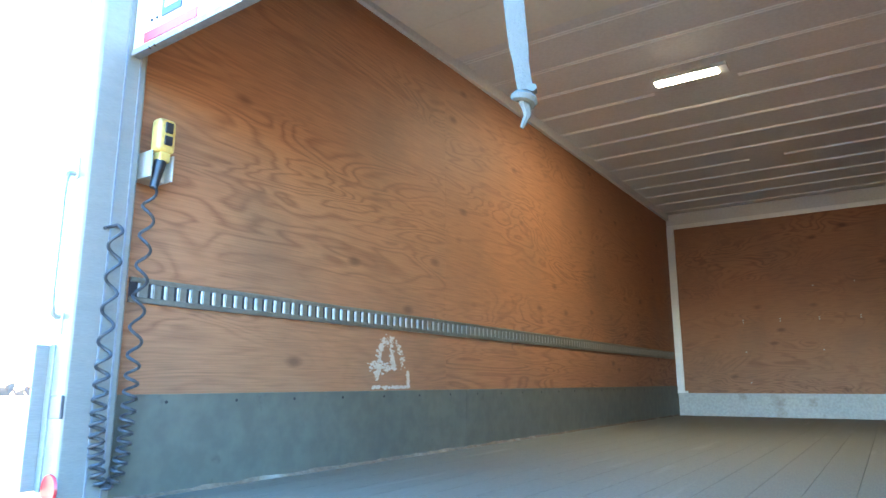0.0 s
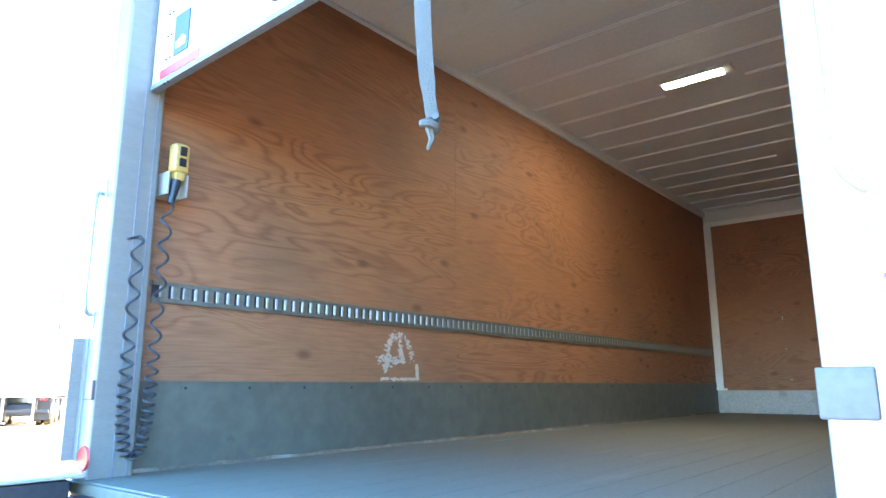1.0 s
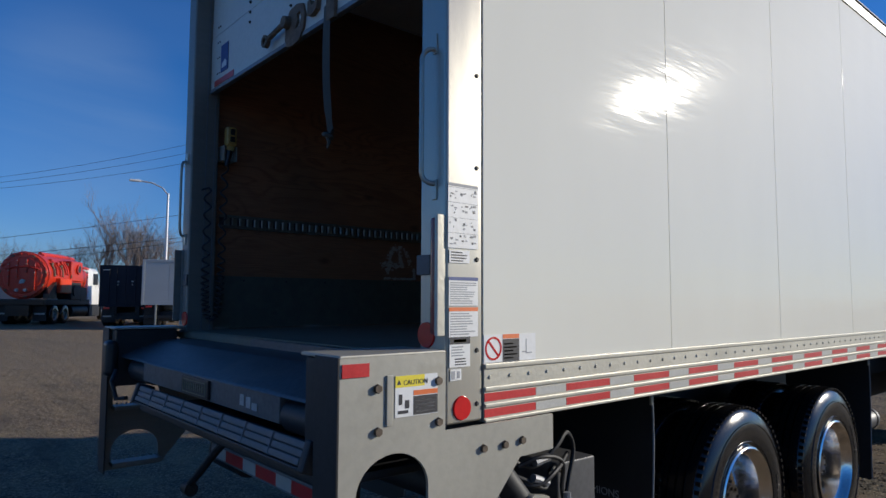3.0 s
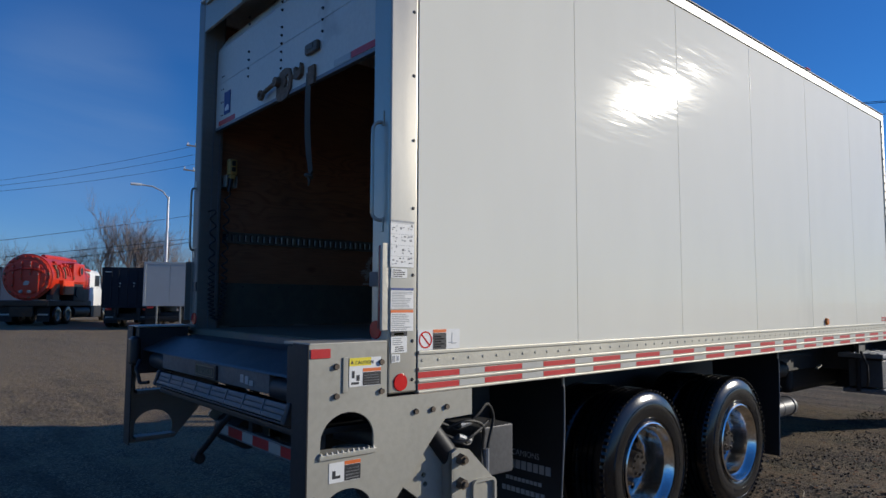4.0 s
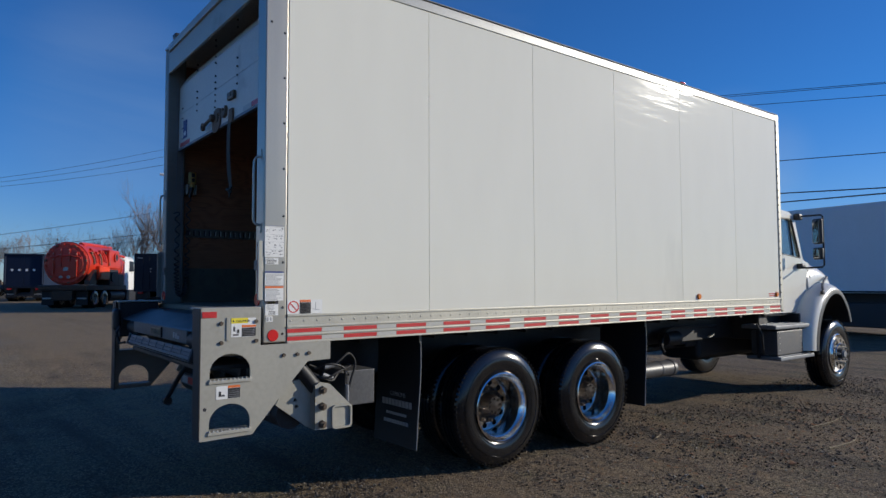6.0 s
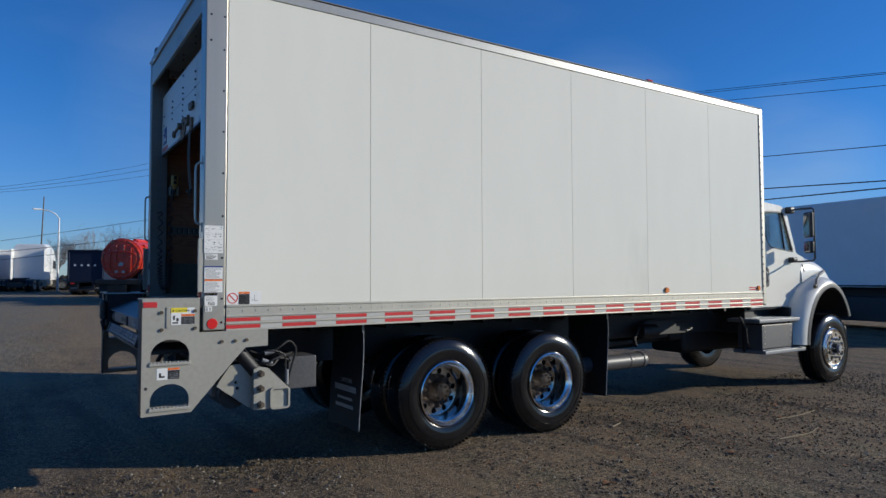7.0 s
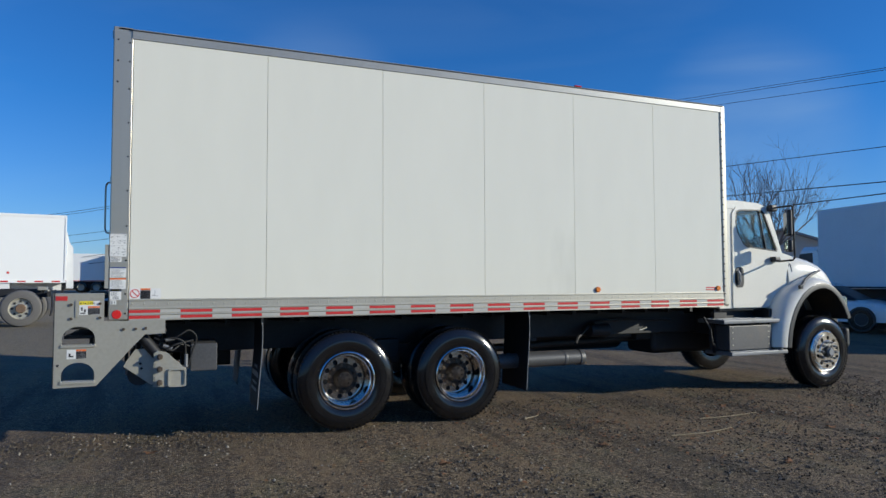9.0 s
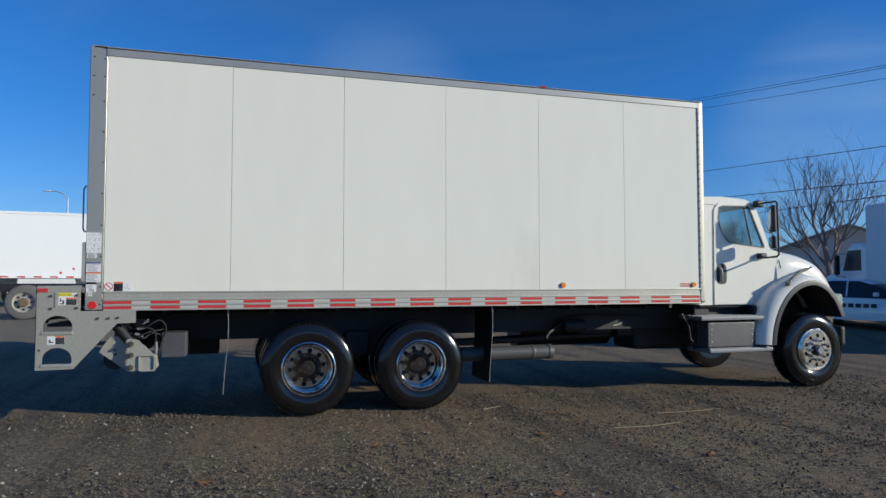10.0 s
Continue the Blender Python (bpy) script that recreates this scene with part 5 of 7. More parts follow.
flat_label("step_label", PX, -0.349, 0.845, -0.194, 0.928, [(0.48, 0.02, 1.0, 0.80, INK), (0.48, 0.82, 1.0, 1.0, ORANGE), (0.1, 0.2, 0.35, 0.34, INK), (0.1, 0.34, 0.2, 0.6, INK)] + [(0.53, 0.1 + 0.16 * k, 0.95, 0.17 + 0.16 * k, GREY_INK) for k in range(4)], "step warning sticker", plate)

# ---- chassis ----
chassis = part("chassis_frame", box(box(BM(), (-1.74, 0.45, 0.78), (-1.66, 9.7, 1.04), 0.01), (-0.94, 0.45, 0.78), (-0.86, 9.7, 1.04), 0.01), DARK_STEEL, truck, "black ladder frame")
bm = BM()
for k in range(19):
    y = 0.25 + 0.39 * k
    box(bm, (L + 0.5, y - 0.025, 1.09), (R - 0.5, y + 0.025, 1.30), 0.004)
for x in (-1.78, -0.82):
    box(bm, (x - 0.03, 0.2, 1.04), (x + 0.03, 7.4, 1.10))
part("cross_sill", bm, DARK_STEEL, chassis, kind="stuff")
bm = BM()
box(bm, (L + 0.03, 0.14, 1.30), (R - 0.03, 7.40, 1.355))
part("box_underside", bm, DARK_STEEL, truck)
bm = BM()
for y in (1.0, 2.87, 4.6, 6.0, 7.0, 9.0):
    box(bm, (-1.68, y - 0.05, 0.82), (-0.92, y + 0.05, 1.0), 0.01)
part("cross_member", bm, DARK_STEEL, chassis, kind="stuff")
for y in (2.197, 3.505):
    bm = BM()
    cyl(bm, (-2.3, y, 0.515), (-0.3, y, 0.515), 0.085, seg=16)
    lathe(bm, [(0.0, -0.2), (0.12, -0.19), (0.22, -0.1), (0.24, 0.0), (0.22, 0.1), (0.12, 0.19), (0.0, 0.2)], "y", (-1.3, y, 0.53), 20)
    part("drive_axle", bm, DARK_STEEL, chassis)
bm = BM()
for x in (-1.78, -0.82):
    box(bm, (x - 0.06, 2.0, 0.62), (x + 0.06, 3.75, 0.78), 0.02)
    box(bm, (x - 0.08, 2.72, 0.55), (x + 0.08, 3.02, 0.85), 0.03)
part("walking_beam", bm, DARK_STEEL, chassis)
bm = BM()
cyl(bm, (-1.3, 3.6, 0.60), (-1.3, 8.4, 0.72), 0.055, seg=14)
part("drive_shaft", bm, DARK_STEEL, chassis)
bm = BM()
cyl(bm, (-2.1, 9.365, 0.50), (-0.4, 9.365, 0.50), 0.07, seg=12)
box(bm, (-1.75, 8.7, 0.62), (-1.65, 10.0, 0.70), 0.01)
box(bm, (-0.95, 8.7, 0.62), (-0.85, 10.0, 0.70), 0.01)
part("front_axle", bm, DARK_STEEL, chassis)
bm = BM()
cyl(bm, (-0.40, 4.1, 0.555), (-0.40, 5.30, 0.555), 0.092, seg=24)
lathe(bm, [(0.092, 5.05), (0.098, 5.06), (0.098, 5.09), (0.092, 5.1)], "y", (-0.40, 0, 0.555), 24)
cyl(bm, (-0.40, 5.30, 0.555), (-0.40, 5.36, 0.555), 0.10, 0.095, seg=24)
part("air_tank", bm, TANK_PAINT, chassis, "grey cylindrical air tank")
for nm, bm in (
        ("air_dryer", cyl(BM(), (-0.72, 5.7, 0.86), (-0.72, 6.0, 0.86), 0.09, seg=18)),
        ("valve_box", box(BM(), (-1.1, 6.1, 0.72), (-0.95, 6.6, 0.98), 0.03)),
        ("air_line", tube(BM(), curve([(-0.45, 5.3, 0.72), (-0.62, 5.5, 0.82), (-0.8, 6.0, 0.98), (-0.84, 7.2, 0.96)]), 0.022, 8)),
        # Made-up box, added to fill the dark under the far side.
        ("tool_box", box(BM(), (-2.5, 0.62, 0.50), (-1.95, 1.20, 1.18), 0.02)),
        ("transmission", box(BM(), (-1.62, 7.0, 0.46), (-1.0, 8.7, 0.98), 0.08, seg=3)),
        ("mount_plate", box(BM(), (-0.46, 7.60, 0.50), (-0.41, 7.84, 1.12), 0.01)),
        ("fuel_tank", cyl(BM(), (-2.2, 5.6, 0.72), (-2.2, 7.2, 0.72), 0.28, seg=28)),
        ("exhaust_box", box(BM(), (-1.35, 6.75, 0.66), (-1.05, 7.5, 1.0), 0.04)),
        ("hanging_hose", tube(BM(), [(-0.3, 7.3, 1.02), (-0.26, 7.38, 0.85), (-0.27, 7.42, 0.66), (-0.32, 7.55, 0.58)], 0.014, 8))):
    part(nm, bm, DARK_STEEL, chassis)
bm = BM()
prism(bm, [[(6.31, 0.862), (6.37, 0.868), (6.44, 0.893), (6.43, 0.905), (6.38, 0.885), (6.32, 0.878)]], "x", -0.47, -0.44)
part("bracket", bm, GALV, chassis)
for y, x0 in ((1.335, R), (4.42, R), (1.335, L + 0.76), (4.42, L + 0.76)):
    bm = BM()
    n = 8
    rings = []
    for i in range(n + 1):
        k = i / n
        yy = y - 0.04 * k * k + 0.006 * math.sin(6 * k)
        z = 1.17 - 0.93 * k
        rings.append([(x0 - 0.10, yy, z), (x0 - 0.10, yy - 0.008, z), (x0 - 0.72, yy - 0.008, z), (x0 - 0.72, yy, z)])
    loft(bm, rings)
    flap = part("mud_flap", bm, FLAP, chassis, "black rubber mud flap with white print" if y < 2 else "black rubber mud flap")
    bm = BM()
    box(bm, (x0 - 0.106, y - 0.014, 1.10), (x0 - 0.094, y + 0.004, 1.18), 0.002)
    part("flap_hanger", bm, GALV, flap)
    bm = BM()
    tube(bm, [(x0 - 0.097, y - 0.04 * k * k + 0.006 * math.sin(6 * k) - 0.004, 1.15 - 0.90 * k) for k in (i / 8 for i in range(9))], 0.005, 6)
    part("flap_edge", bm, GREY_STEEL, flap)
    if y < 2 and x0 == R:
        # name, town and number as plain bars
        for z, w, h in ((0.555, 0.44, 0.052), (0.480, 0.30, 0.022), (0.41, 0.36, 0.030)):
            k = (1.17 - z) / 0.93
            yy = y - 0.04 * k * k + 0.006 * math.sin(6 * k) - 0.0105
            nb = 9
            for i in range(nb):
                bm = BM()
                a = x0 - 0.39 - w / 2 + w * i / nb
                box(bm, (a, yy - 0.0035, z), (a + 0.74 * w / nb, yy + 0.002, z + h))
                part("print_bar", bm, GREY_INK, flap)
        cu = bpy.data.curves.new("lettering", "FONT")
        cu.body, cu.size, cu.extrude, cu.align_x = "CAMIONS", 0.052, 0.0005, "CENTER"
        cu.materials.append(GREY_INK)
        o = new("lettering", cu)
        o.parent = flap
        o.matrix_basis = pose(x0 - 0.39, y - 0.0265, 0.635, 90, 0, 0)


# ---- wheels ----
def tyre_mesh(r, w, mat=RUBBER, lugs=76):
    """A truck tyre round x, its outer side at x = 0 and its inner at x = -w."""
    h = w / 2
    prof = [(0.29, -0.020), (0.305, -0.010), (0.325, -0.002), (0.35, 0.005), (0.38, 0.009), (0.41, 0.009), (0.435, 0.005), (0.455, -0.002), (r - 0.040, -0.012), (r - 0.012, -0.028), (r, -0.05)]
    for g in (0.10, 0.145, 0.19):
        prof += [(r, -g + 0.006), (r - 0.014, -g + 0.004), (r - 0.014, -g - 0.004), (r, -g - 0.006)]
    prof += [(r, -w + 0.05), (r - 0.012, -w + 0.028), (r - 0.045, -w + 0.012), (r - 0.10, -w), (0.36, -w), (0.29, -w + 0.012)]
    bm = BM()
    lathe(bm, prof, "x", seg=64)
    for k in range(lugs):
        a = 2 * math.pi * k / lugs
        for sx in (-0.030, -w + 0.030):
            m = Matrix.Rotation(a, 4, "X") @ Matrix.Translation((sx, 0, r - 0.009))
            made = bmesh.ops.create_cube(bm, size=1, matrix=m @ Matrix.Diagonal((0.030, 0.022, 0.010, 1)))
    lathe(bm, [(0.424, 0.004), (0.427, 0.011), (0.431, 0.010), (0.434, 0.003)], "x", seg=64)
    lathe(bm, [(0.321, -0.006), (0.324, 0.003), (0.329, 0.004), (0.332, -0.002)], "x", seg=64)
    # raised lettering is left as plain pads
    for a0 in (0.6, 2.3, 4.3):
        for k in range(7):
            a = a0 + 0.085 * k
            m = Matrix.Rotation(a, 4, "X") @ Matrix.Translation((0.008, 0, 0.378))
            bmesh.ops.create_cube(bm, size=1, matrix=m @ Matrix.Diagonal((0.005, 0.020, 0.026, 1)))
    return mesh_of("tyre", bm, mat)


def rim_mesh(deep):
    """A ten-hole polished wheel; deep: distance of the disc behind the outer lip (negative bulges out)."""
    bm = BM()
    d = -deep
    if deep > 0:
        lathe(bm, [(0.30, -0.03), (0.302, 0.004), (0.293, 0.010), (0.283, 0.0), (0.276, -0.035), (0.258, -0.05), (0.250, d + 0.05), (0.240, d + 0.015), (0.226, d)], "x", seg=56)
    else:
        lathe(bm, [(0.30, -0.03), (0.302, 0.004), (0.293, 0.010), (0.283, 0.0), (0.275, -0.03), (0.262, -0.03), (0.245, d)], "x", seg=56)
    # disc with ten round hand holes
    def ring(r, n, cy=0.0, cz=0.0):
        return [(cy + r * math.cos(2 * math.pi * k / n), cz + r * math.sin(2 * math.pi * k / n)) for k in range(n)]
    edge, at = (0.228, 0.190) if deep > 0 else (0.247, 0.205)
    holes = [ring(0.027, 12, at * math.cos(2 * math.pi * k / 10), at * math.sin(2 * math.pi * k / 10)) for k in range(10)]
    prism(bm, [ring(edge, 56), ring(0.08, 24)] + holes, "x", d - 0.012, d + 0.004, mi=1)
    lathe(bm, [(0.165, d + 0.003), (0.160, d + 0.010), (0.085, d + 0.012), (0.08, d)], "x", seg=48, mi=2)
    return mesh_of("rim", bm, [CHROME, DISC, HUB_IRON] if deep > 0 else [CHROME, CHROME, CHROME])


def hub_mesh(deep, mat):
    bm = BM()
    d = -deep
    if deep > 0:
        cyl(bm, (d - 0.02, 0, 0), (d + 0.016, 0, 0), 0.115, 0.11, seg=32, mi=0)
        lathe(bm, [(0.11, d + 0.01), (0.098, d + 0.03), (0.085, d + 0.10), (0.078, d + 0.112), (0.05, d + 0.114), (0.001, d + 0.118)], "x", seg=28)
        for k in range(8):
            a = 2 * math.pi * k / 8
            cyl(bm, (d + 0.11, 0.062 * math.cos(a), 0.062 * math.sin(a)), (d + 0.125, 0.062 * math.cos(a), 0.062 * math.sin(a)), 0.010, seg=6)
    else:
        cyl(bm, (d + 0.0, 0, 0), (d + 0.05, 0, 0), 0.085, 0.08, seg=28, mi=0)
        cyl(bm, (d + 0.05, 0, 0), (d + 0.075, 0, 0), 0.062, 0.05, seg=24, mi=2)
    for k in range(10):
        a = 2 * math.pi * (k + 0.5) / 10
        y, z = 0.143 * math.cos(a), 0.143 * math.sin(a)
        o = d + (0.010 if deep > 0 else 0.02)
        cyl(bm, (o, y, z), (o + 0.006, y, z), 0.020, seg=12, mi=2)
        cyl(bm, (o, y, z), (o + 0.026, y, z), 0.0165, 0.0155, seg=6, mi=2)
        cyl(bm, (o + 0.026, y, z), (o + 0.040, y, z), 0.010, seg=8, mi=2)
    return mesh_of("hub", bm, [mat, GREY_STEEL, BOLT if deep > 0 else GREY_STEEL])


def drum_mesh(deep):
    bm = BM()
    # Plain black disc: the dark behind the hand holes is in its colour.
    cyl(bm, (-deep - 0.10, 0, 0), (-deep - 0.05, 0, 0), 0.236, seg=32)
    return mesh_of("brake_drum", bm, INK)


TYRE, TYRE_F = tyre_mesh(0.522, 0.275), tyre_mesh(0.522, 0.295)
RIM_R, RIM_F = rim_mesh(0.20), rim_mesh(-0.035)
HUB_R, HUB_F = hub_mesh(0.20, HUB_IRON), hub_mesh(-0.035, DARK_STEEL)
DRUM_R, DRUM_F = drum_mesh(0.20), drum_mesh(0.0)


def wheel(parent, x, y, z, turn, dual, mirror=False):
    w = new("wheel")
    w.parent = parent
    w.matrix_basis = pose(x, y, z, 0, 0, 180 if mirror else 0) @ pose(0, 0, 0, turn)
    part("tyre", TYRE if dual else TYRE_F, None, w, "black truck tyre with wet-looking sidewall")
    part("rim", RIM_R if dual else RIM_F, None, w, "polished ten-hole wheel")
    part("hub", HUB_R if dual else HUB_F, None, w)
    part("brake_drum", DRUM_R if dual else DRUM_F, None, w)
    if dual:
        o = part("tyre", TYRE, None, w)
        o.location = (-0.33, 0, 0)
    return w


for y, turn in ((2.197, 8), (3.505, 31)):
    wheel(truck, -0.055, y, 0.500 - 0.0044 * y, turn, True)
    wheel(truck, L + 0.055, y, 0.500 - 0.0044 * y, turn + 11, True, True)
wheel(truck, -0.065, 9.37, 0.522 - 0.0044 * 9.37, 14, False)
wheel(truck, L + 0.065, 9.37, 0.522 - 0.0044 * 9.37, 40, False, True)

# ---- cab ----
cab = part("cab_shell", box(BM(), (-2.28, 7.62, 1.13), (-0.32, 7.68, 2.66), 0.02), CAB_PAINT, truck, "white conventional cab")
SIDE = [(7.62, 1.13), (8.56, 1.13), (8.78, 1.30), (9.02, 1.45), (9.06, 1.88), (8.86, 1.93), (8.64, 2.48), (8.57, 2.56), (8.38, 2.63), (7.74, 2.63), (7.66, 2.58), (7.62, 2.46)]
WINDOW = [(7.955, 2.52), (8.02, 2.545), (8.44, 2.555), (8.50, 2.52), (8.745, 1.975), (8.73, 1.945), (8.16, 2.0), (8.08, 2.04), (7.97, 2.20), (7.935, 2.36)]
DOOR = [(7.86, 1.14), (8.54, 1.14), (8.76, 1.31), (8.95, 1.44), (8.965, 1.88), (8.82, 1.94), (8.60, 2.50), (8.51, 2.58), (7.95, 2.585), (7.875, 2.48)]


def inset(loop, k):
    cy = sum(p[0] for p in loop) / len(loop)
    cz = sum(p[1] for p in loop) / len(loop)
    return [(cy + (y - cy) * k, cz + (z - cz) * k) for y, z in loop]


for x, s in ((-0.32, 1), (-2.28, -1)):
    bm = BM()
    prism(bm, [SIDE, inset(WINDOW, 1.03)], "x", x - s * 0.05, x)
    part("cab_side", bm, CAB_PAINT, cab)
    bm = BM()
    prism(bm, [DOOR, WINDOW], "x", x + s * 0.0, x + s * 0.016)
    dr = part("cab_door", bm, CAB_PAINT, cab, "white cab door")
    bm = BM()
    prism(bm, [inset(WINDOW, 1.0), inset(WINDOW, 0.94)], "x", x - s * 0.004, x + s * 0.019)
    part("window_seal", bm, BLACK, dr)
    bm = BM()
    prism(bm, [inset(WINDOW, 0.97)], "x", x - s * 0.012, x - s * 0.008)
    g = part("window_pane", bm, GLASS, dr)
    g.visible_shadow = False
    bm = BM()
    tube(bm, [(x + s * 0.004, 8.395, 2.55), (x + s * 0.004, 8.53, 1.965)], 0.012, 6)
    part("window_bar", bm, BLACK, dr)
    bm = BM()
    prism(bm, [[(7.985 + 0.083 * math.copysign(abs(math.cos(a)) ** 0.55, math.cos(a)), 1.57 + 0.145 * math.copysign(abs(math.sin(a)) ** 0.55, math.sin(a))) for a in [k * math.pi / 14 for k in range(28)]]], "x", min(x, x + s * 0.022), max(x, x + s * 0.022))
    hd = part("door_handle", bm, BLACK, dr, "black recessed door handle")
    bm = BM()
    tube(bm, [(x + s * 0.024, 7.95, 1.66), (x + s * 0.05, 7.955, 1.62), (x + s * 0.05, 7.96, 1.52), (x + s * 0.024, 7.96, 1.47)], 0.02, 8)
    part("handle_pull", bm, GREY_STEEL, hd)
    bm = BM()
    tube(bm, [(x + s * 0.0, 8.965, 1.87), (x + s * 0.012, 8.985, 1.6), (x + s * 0.012, 8.975, 1.45)], 0.007, 6)
    part("panel_gap", bm, INK, cab)
    # mirror frame: two arms and an upright, with a tall and a small head
    mx = x + s * 0.40
    bm = BM()
    tube(bm, [(x + s * 0.0, 8.60, 2.56), (x + s * 0.12, 8.62, 2.585), (mx - s * 0.03, 8.62, 2.585), (mx, 8.62, 2.56), (mx, 8.625, 2.2), (mx, 8.63, 1.84), (mx - s * 0.03, 8.63, 1.81), (x + s * 0.15, 8.63, 1.80), (x + s * 0.0, 8.66, 1.83)], 0.014, 8)
    box(bm, (min(x, x + s * 0.10), 8.55, 2.53), (max(x, x + s * 0.10), 8.68, 2.63), 0.025, seg=3)
    box(bm, (min(x, x + s * 0.10), 8.60, 1.79), (max(x, x + s * 0.10), 8.72, 1.87), 0.02, seg=3)
    arm = part("mirror_arm", bm, BLACK, cab, "black tubular mirror frame")
    for z0, z1, w in ((2.15, 2.53, 0.10), (1.92, 2.10, 0.085)):
        bm = BM()
        box(bm, (mx - 0.085, 8.56, z0), (mx + 0.085, 8.63, z1), 0.03, seg=3)
        mh = part("mirror_head", bm, BLACK, arm)
        mh.matrix_basis = Matrix.Translation((mx - s * 0.06, 8.6, 0)) @ Matrix.Rotation(-s * 0.5, 4, "Z") @ Matrix.Translation((-mx, -8.6, 0))
        bm = BM()
        box(bm, (mx - 0.065, 8.553, z0 + 0.02), (mx + 0.065, 8.562, z1 - 0.02), 0.01)
        mg = part("mirror_glass", bm, MIRROR, arm)
        mg.matrix_basis = mh.matrix_basis.copy()
bm = BM()
prism(bm, [[(7.62, 2.56), (8.60, 2.53), (8.565, 2.585), (8.42, 2.645), (8.0, 2.672), (7.72, 2.662), (7.64, 2.62)]], "x", -2.29, -0.31)
part("cab_roof", bm, CAB_PAINT, cab)
for x in (-1.9, -1.3, -0.7):
    bm = BM()
    box(bm, (x - 0.05, 8.28, 2.648), (x + 0.05, 8.36, 2.690), 0.015)
    part("roof_marker", bm, AMBER, cab)
bm = BM()
loft(bm, [[(-0.36, 8.60, 2.56), (-2.24, 8.60, 2.56), (-2.24, 8.594, 2.556), (-0.36, 8.594, 2.556)], [(-0.36, 8.86, 1.92), (-2.24, 8.86, 1.92), (-2.24, 8.854, 1.916), (-0.36, 8.854, 1.916)]])
ws = part("windscreen", bm, GLASS, cab)
ws.visible_shadow = False
bm = BM()
box(bm, (-2.24, 7.66, 1.10), (-0.36, 9.0, 1.16))
box(bm, (-2.24, 8.55, 1.2), (-0.36, 8.95, 1.90), 0.05)
part("cab_interior", bm, BLACK, cab)
for x in (-1.95, -0.95):
    bm = BM()
    box(bm, (x - 0.25, 7.85, 1.35), (x + 0.25, 8.35, 1.55), 0.06, seg=3)
    box(bm, (x - 0.24, 7.76, 1.5), (x + 0.24, 7.90, 2.12), 0.06, seg=3)
    box(bm, (x - 0.13, 7.78, 2.14), (x + 0.13, 7.88, 2.34), 0.04, seg=3)
    part("seat", bm, SEAT, cab)
bm = BM()
lathe(bm, [(0.215 + 0.015 * math.cos(a), 0.015 * math.sin(a)) for a in [k * math.pi / 4 for k in range(9)]], "y", (0, 0, 0), 28)
sw = part("steering_wheel", bm, BLACK, cab)
sw.matrix_basis = pose(-1.95, 8.45, 1.88, 40)

bm = BM()
rings = []
for v in curve([(8.94, 1.965, 1.02), (9.15, 1.945, 1.03), (9.45, 1.885, 1.03), (9.75, 1.785, 1.02), (9.95, 1.66, 0.98), (10.08, 1.44, 0.92), (10.13, 1.18, 0.86)], 4):
    y, ztop, half = v
    over = 0.54 + 0.92 * math.sqrt(max(0.0, 1 - ((y - 9.36) / 0.61) ** 2))   # the hood ends over the wheel opening
    zlow, ring, n = max(1.20 - 0.25 * (y - 8.94), over), [], 28
    for k in range(n + 1):
        a = math.pi * k / n
        ring.append((-1.3 + half * math.copysign(abs(math.cos(a)) ** 0.42, math.cos(a)), y, zlow + (ztop - zlow) * math.sin(a) ** 0.40))
    rings.append(ring)
loft(bm, rings)
hood = part("hood", bm, CAB_PAINT, cab, "white sloping hood")
bm = BM()
tube(bm, [(-1.3 + (p[0] + 1.3) * 1.003, p[1] + 0.02, p[2] + 0.002) for p in rings[1][2:-2]], 0.006, 6)
part("hood_gap", bm, INK, cab)
for s, x in ((1, -0.07), (-1, -2.53)):
    # the flare follows the wheel opening and curves up and in to the hood
    edge = []
    for k in range(31):
        q = radians(177 - 149 * k / 30)
        a = 0.61 + 0.10 * smooth(0.3, -0.5, math.cos(q))
        nrm = Vector((math.cos(q) / a, math.sin(q) / 0.92)).normalized()
        edge.append((9.36 + a * math.cos(q), 0.52 + 0.92 * math.sin(q), nrm))
    flare = ((0.012, 0.05), (0.0, 0.012), (0.0, 0.0), (0.012, -0.012), (0.04, -0.012), (0.075, 0.004), (0.105, 0.030), (0.13, 0.072), (0.148, 0.13), (0.158, 0.21), (0.16, 0.33))
    bm = BM()
    loft(bm, [[(x - s * dx, y + nrm.x * d * w, z + nrm.y * d * w) for d, dx in flare] for y, z, nrm in edge for w in (0.72 + 0.28 * smooth(9.6, 9.2, y) + 0.55 * smooth(9.1, 8.75, y),)], closed=False)
    fen = part("fender", bm, CAB_PAINT, cab, "rounded white front fender")
    bm = BM()
    loft(bm, [[(x - s * dx, y - nrm.x * d, z - nrm.y * d) for d, dx in ((-0.042, -0.014), (-0.03, -0.022), (0.03, -0.022), (0.042, -0.008), (0.044, 0.52), (-0.01, 0.52), (-0.01, 0.03))] for y, z, nrm in edge])
    part("wheel_arch", bm, BLACK, fen, "black arch liner")
    bm = BM()
    box(bm, (min(x - s * 0.16, x - s * 0.5), 8.46, 0.60), (max(x - s * 0.16, x - s * 0.5), 8.52, 1.12), 0.01)
    part("splash_panel", bm, DARK_STEEL, fen)
    bm = BM()
    tube(bm, [(x + s * 0.002, 8.93, 1.435), (x - s * 0.075, 9.10, 1.53), (x - s * 0.13, 9.28, 1.60), (x - s * 0.185, 9.54, 1.668)], 0.019, 8)
    box(bm, (x - s * 0.01 - 0.022, 8.90, 1.40), (x - s * 0.01 + 0.022, 8.96, 1.455), 0.01)
    part("hood_latch", bm, BLACK, fen)
    bm = BM()
